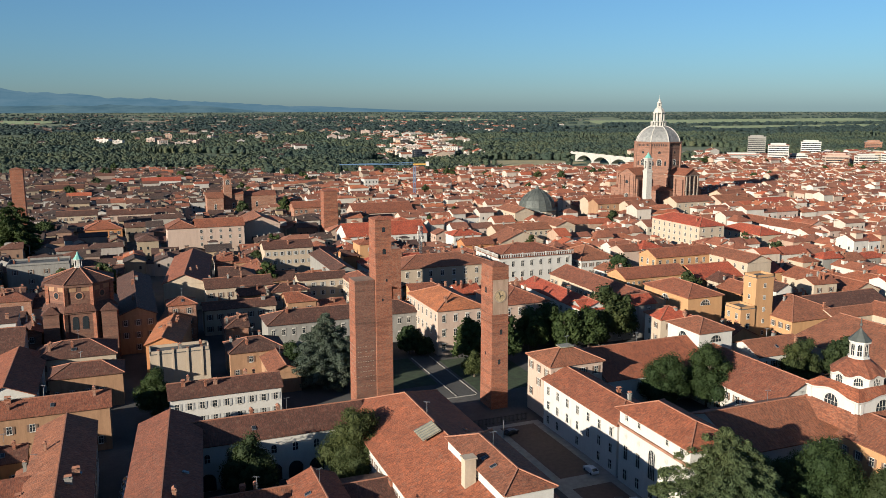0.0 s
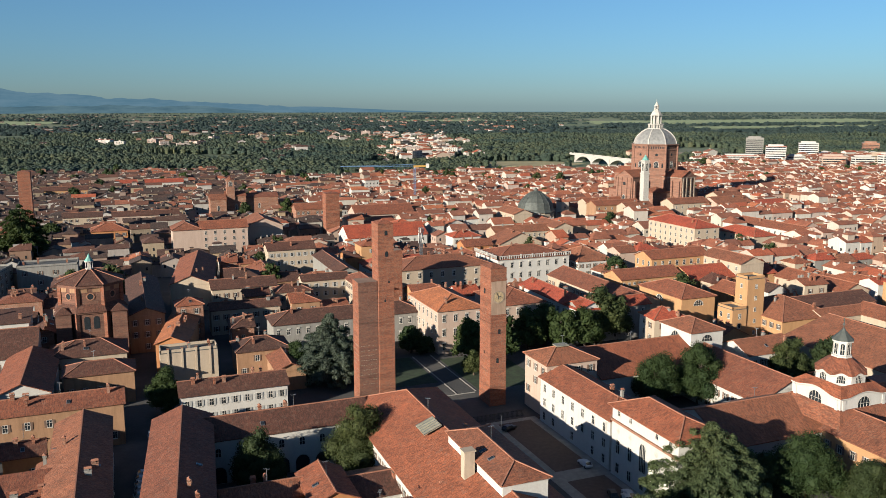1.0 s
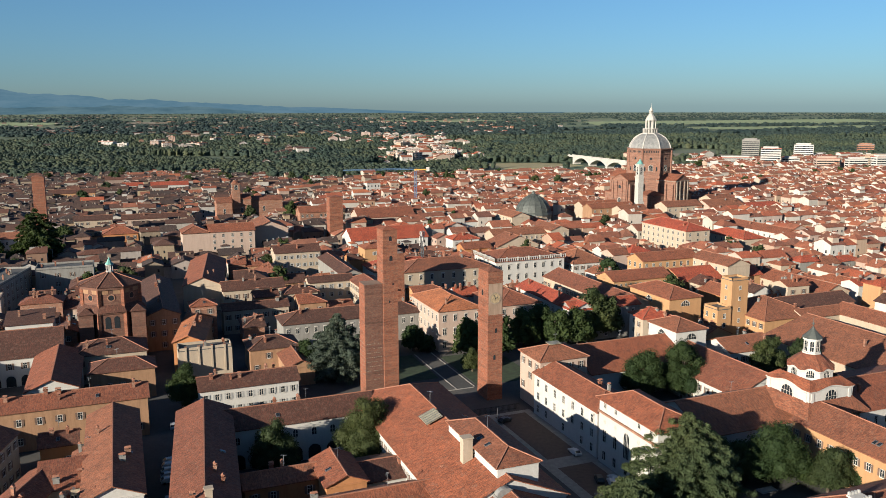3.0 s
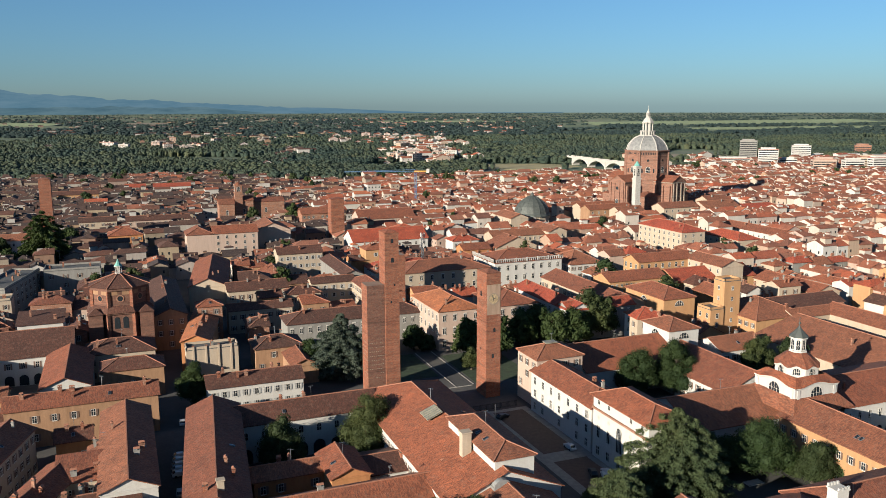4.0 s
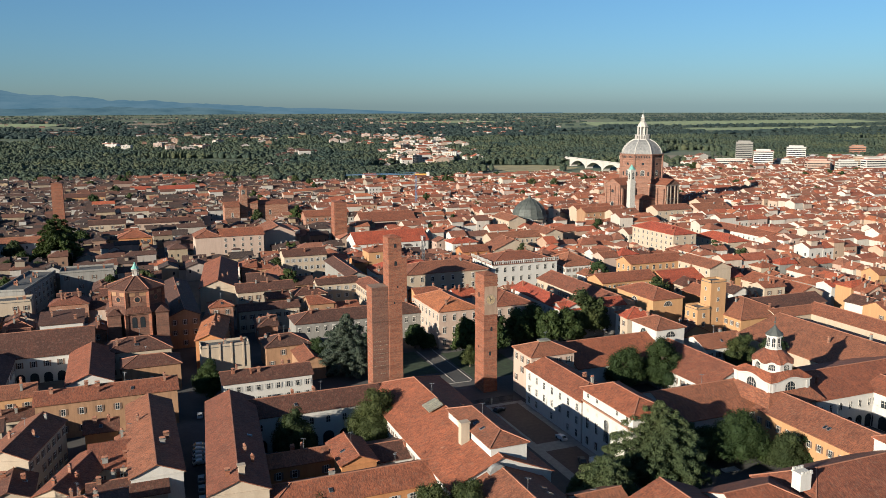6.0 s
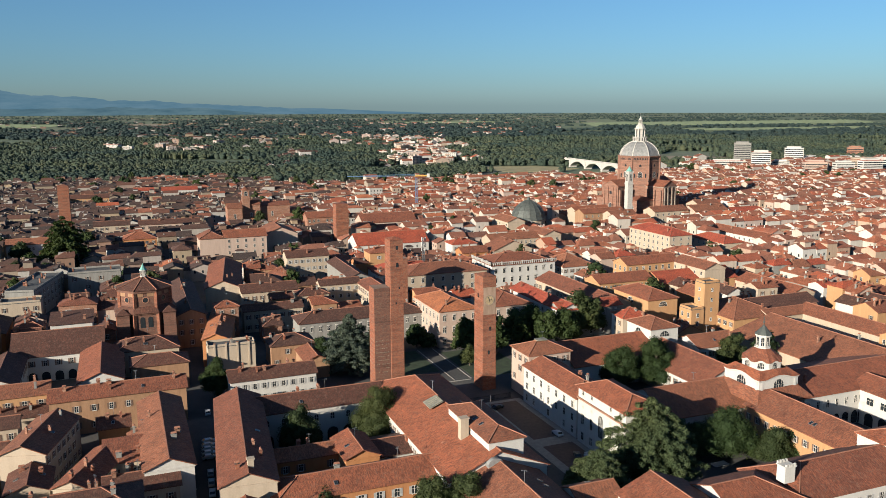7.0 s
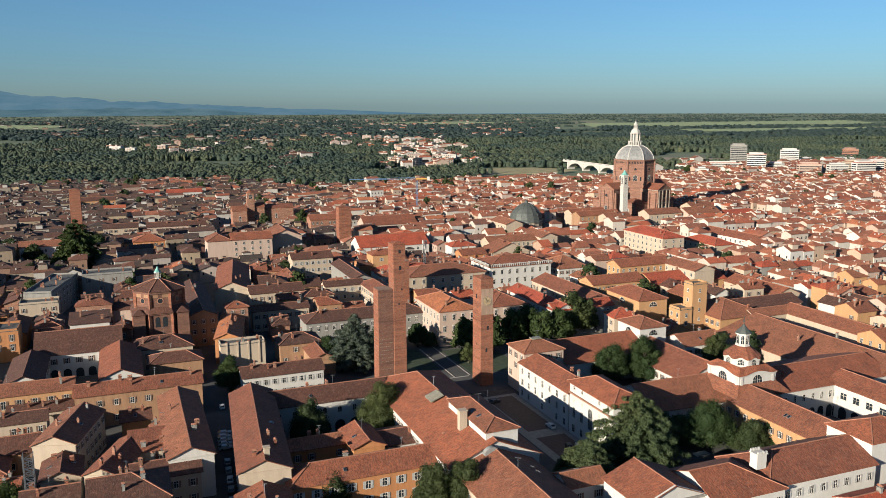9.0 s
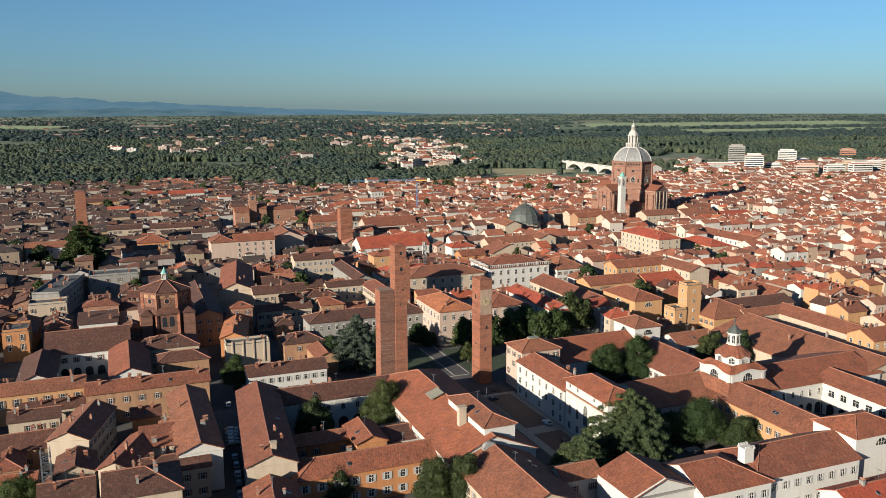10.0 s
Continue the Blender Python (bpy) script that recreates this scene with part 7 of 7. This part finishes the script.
for _ in range(400):        # villages far out on the plain, low on the skyline
    f = rng.uniform(2600, 4300)
    c = FWD * (2700 + 420 * (int(f) % 4)) + RGT * ((int(f * 7) % 9 - 7) * 290 - 120)
    p = c + Vector((rng.gauss(0, 150), rng.gauss(0, 60)))
    d = p.length
    if d < 2620 or d > 4700:
        continue
    k = max(0.4, 1 - (d - 2500) / 3300)
    n0 = len(town.v)
    free_list, HERO[:] = HERO[:], []
    town_house(p.x, p.y, p.x + rng.uniform(12, 30) * k, p.y + 10 * k, rng.choice((6, 8, 10)) * k, "x", rng, False)
    HERO[:] = free_list
    town.v[n0:] = [(x, y, z + ground_height(d)) for x, y, z in town.v[n0:]]
tagged(new("far_town_houses", town.mesh("far_town_houses", [TOWN_WALL, TOWN_TILE, GLASS, LEFT_TOWN_WALL, LEFT_TOWN_TILE])), "crowded far town houses with clay tile roofs and pale walls", "houses", kind="stuff")


# ---- woods and hedges across the plain ----
def woods():
    rng = random.Random(3)
    s = Shape()
    lump = [Vector(p) for p in ((0, 0, 0.8), (0.95, 0, 0.3), (0.29, 0.9, 0.3), (-0.77, 0.56, 0.3), (-0.77, -0.56, 0.3), (0.29, -0.9, 0.3))]
    fc = [(0, 1, 2), (0, 2, 3), (0, 3, 4), (0, 4, 5), (0, 5, 1)]
    skirt = [Vector(p) for p in ((0.85, 0, -0.8), (0.26, 0.8, -0.8), (-0.69, 0.5, -0.8), (-0.69, -0.5, -0.8), (0.26, -0.8, -0.8))]
    low = [(1, 6, 2), (2, 6, 7), (2, 7, 3), (3, 7, 8), (3, 8, 4), (4, 8, 9), (4, 9, 5), (5, 9, 10), (5, 10, 1), (1, 10, 6)]

    def crown(x, y, z, r, h, lobes):
        """A core that reaches down to the ground, and uneven lumps of leaves over its upper side."""
        turn = rng.uniform(0, 6.28)
        ct, st = math.cos(turn), math.sin(turn)
        jit = lambda: rng.uniform(0.75, 1.2)
        s.solid([(x + (v.x * ct - v.y * st) * r * 0.85 * jit(), y + (v.x * st + v.y * ct) * r * 0.85 * jit(), z + h * 0.55 + v.z * h * (0.36 if v.z > 0 else 0.6)) for v in lump + skirt], fc + low, 0)
        for k in range(lobes):
            a, u = turn + 2.4 * k + rng.uniform(-0.5, 0.5), math.sqrt((k + 0.5) / lobes)
            q = r * rng.uniform(0.34, 0.6)
            px, py, pz = x + math.cos(a) * u * r * 0.8, y + math.sin(a) * u * r * 0.8, z + h * (0.88 - 0.42 * u * u + rng.uniform(-0.08, 0.08))
            s.solid([(px + v.x * q * jit(), py + v.y * q * jit(), pz + (v.z - 0.35) * q * 0.8) for v in lump], fc, 0)
            n0 = len(s.v)
            s.solid([(px + v.x * q * 1.05, py + v.y * q * 1.05, pz - 0.45 * q) for v in lump[1:]], [], 0)
            s.f += [(n0 - 5 + i, n0 + i, n0 + (i + 1) % 5, n0 - 5 + (i + 1) % 5) for i in range(5)]
            s.s += [0] * 5

    for _ in range(27000):
        f = 1000 + 1500 * rng.random() ** 1.25
        r = rng.uniform(-1, 1) * (f + 82) * 0.60
        if 50 < r < 345 and f < 1185 or 185 < r < 345 and f < 1310 or f < 1130 and r > 240 or f < 1330 and 360 < r < 800:
            continue
        p = FWD * f + RGT * r
        if any(((f - a) / c) ** 2 + ((r - e) / g) ** 2 < 1 for a, e, c, g in FIELDS):
            continue
        n = noise.noise((p.x * 0.004, p.y * 0.006, 1.5))
        if n < (-0.6 if f < 1320 else -0.4 if f < 1900 else -0.2) or (-115 < r < 40 and 1290 < f < 2350 and rng.random() < 0.3):
            continue
        if f < 1015 + 40 * math.sin(r * 0.013):
            continue
        q = rng.uniform(3.6, 8.4) * (1 + 0.7 * noise.noise((p.x * 0.009, p.y * 0.009, 5)))
        crown(p.x, p.y, 0, q, rng.uniform(10, 15) + 6 * noise.noise((p.x * 0.012, p.y * 0.012, 9)), 5 if f < 1500 else 3)
    me = s.mesh("far_woods", [HAZED_WOOD_LEAF])
    me.polygons.foreach_set("use_smooth", [True] * len(me.polygons))
    tagged(new("far_woods", me), "dense green riverside woods across the plain", "woods", kind="stuff")
    s.v, s.f, s.s = [], [], []
    for _ in range(17000):
        f = 2450 + 2300 * rng.random()
        r = rng.uniform(-1, 1) * (f + 82) * 0.60
        p = FWD * f + RGT * r
        if any(((f - a) / c) ** 2 + ((r - e) / g) ** 2 < 1 for a, e, c, g in FIELDS):
            continue
        n = noise.noise((p.x * 0.0022, p.y * 0.008, 3.1))
        if n < -0.16:
            continue
        d = p.length
        if d > 4780:
            continue
        k = max(0.3, 1 - (d - 2500) / 3000)
        crown(p.x, p.y, ground_height(d), rng.uniform(9, 18) * k, rng.uniform(9, 15) * k, 2)
    # leaves here have the distance haze put into their colour
    me = s.mesh("distant_woods", [HAZED_PLAIN_LEAF])
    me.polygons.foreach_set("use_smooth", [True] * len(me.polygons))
    tagged(new("distant_woods", me), "tree belts far out on the plain, coloured haze blue", "woods", kind="stuff")


woods()
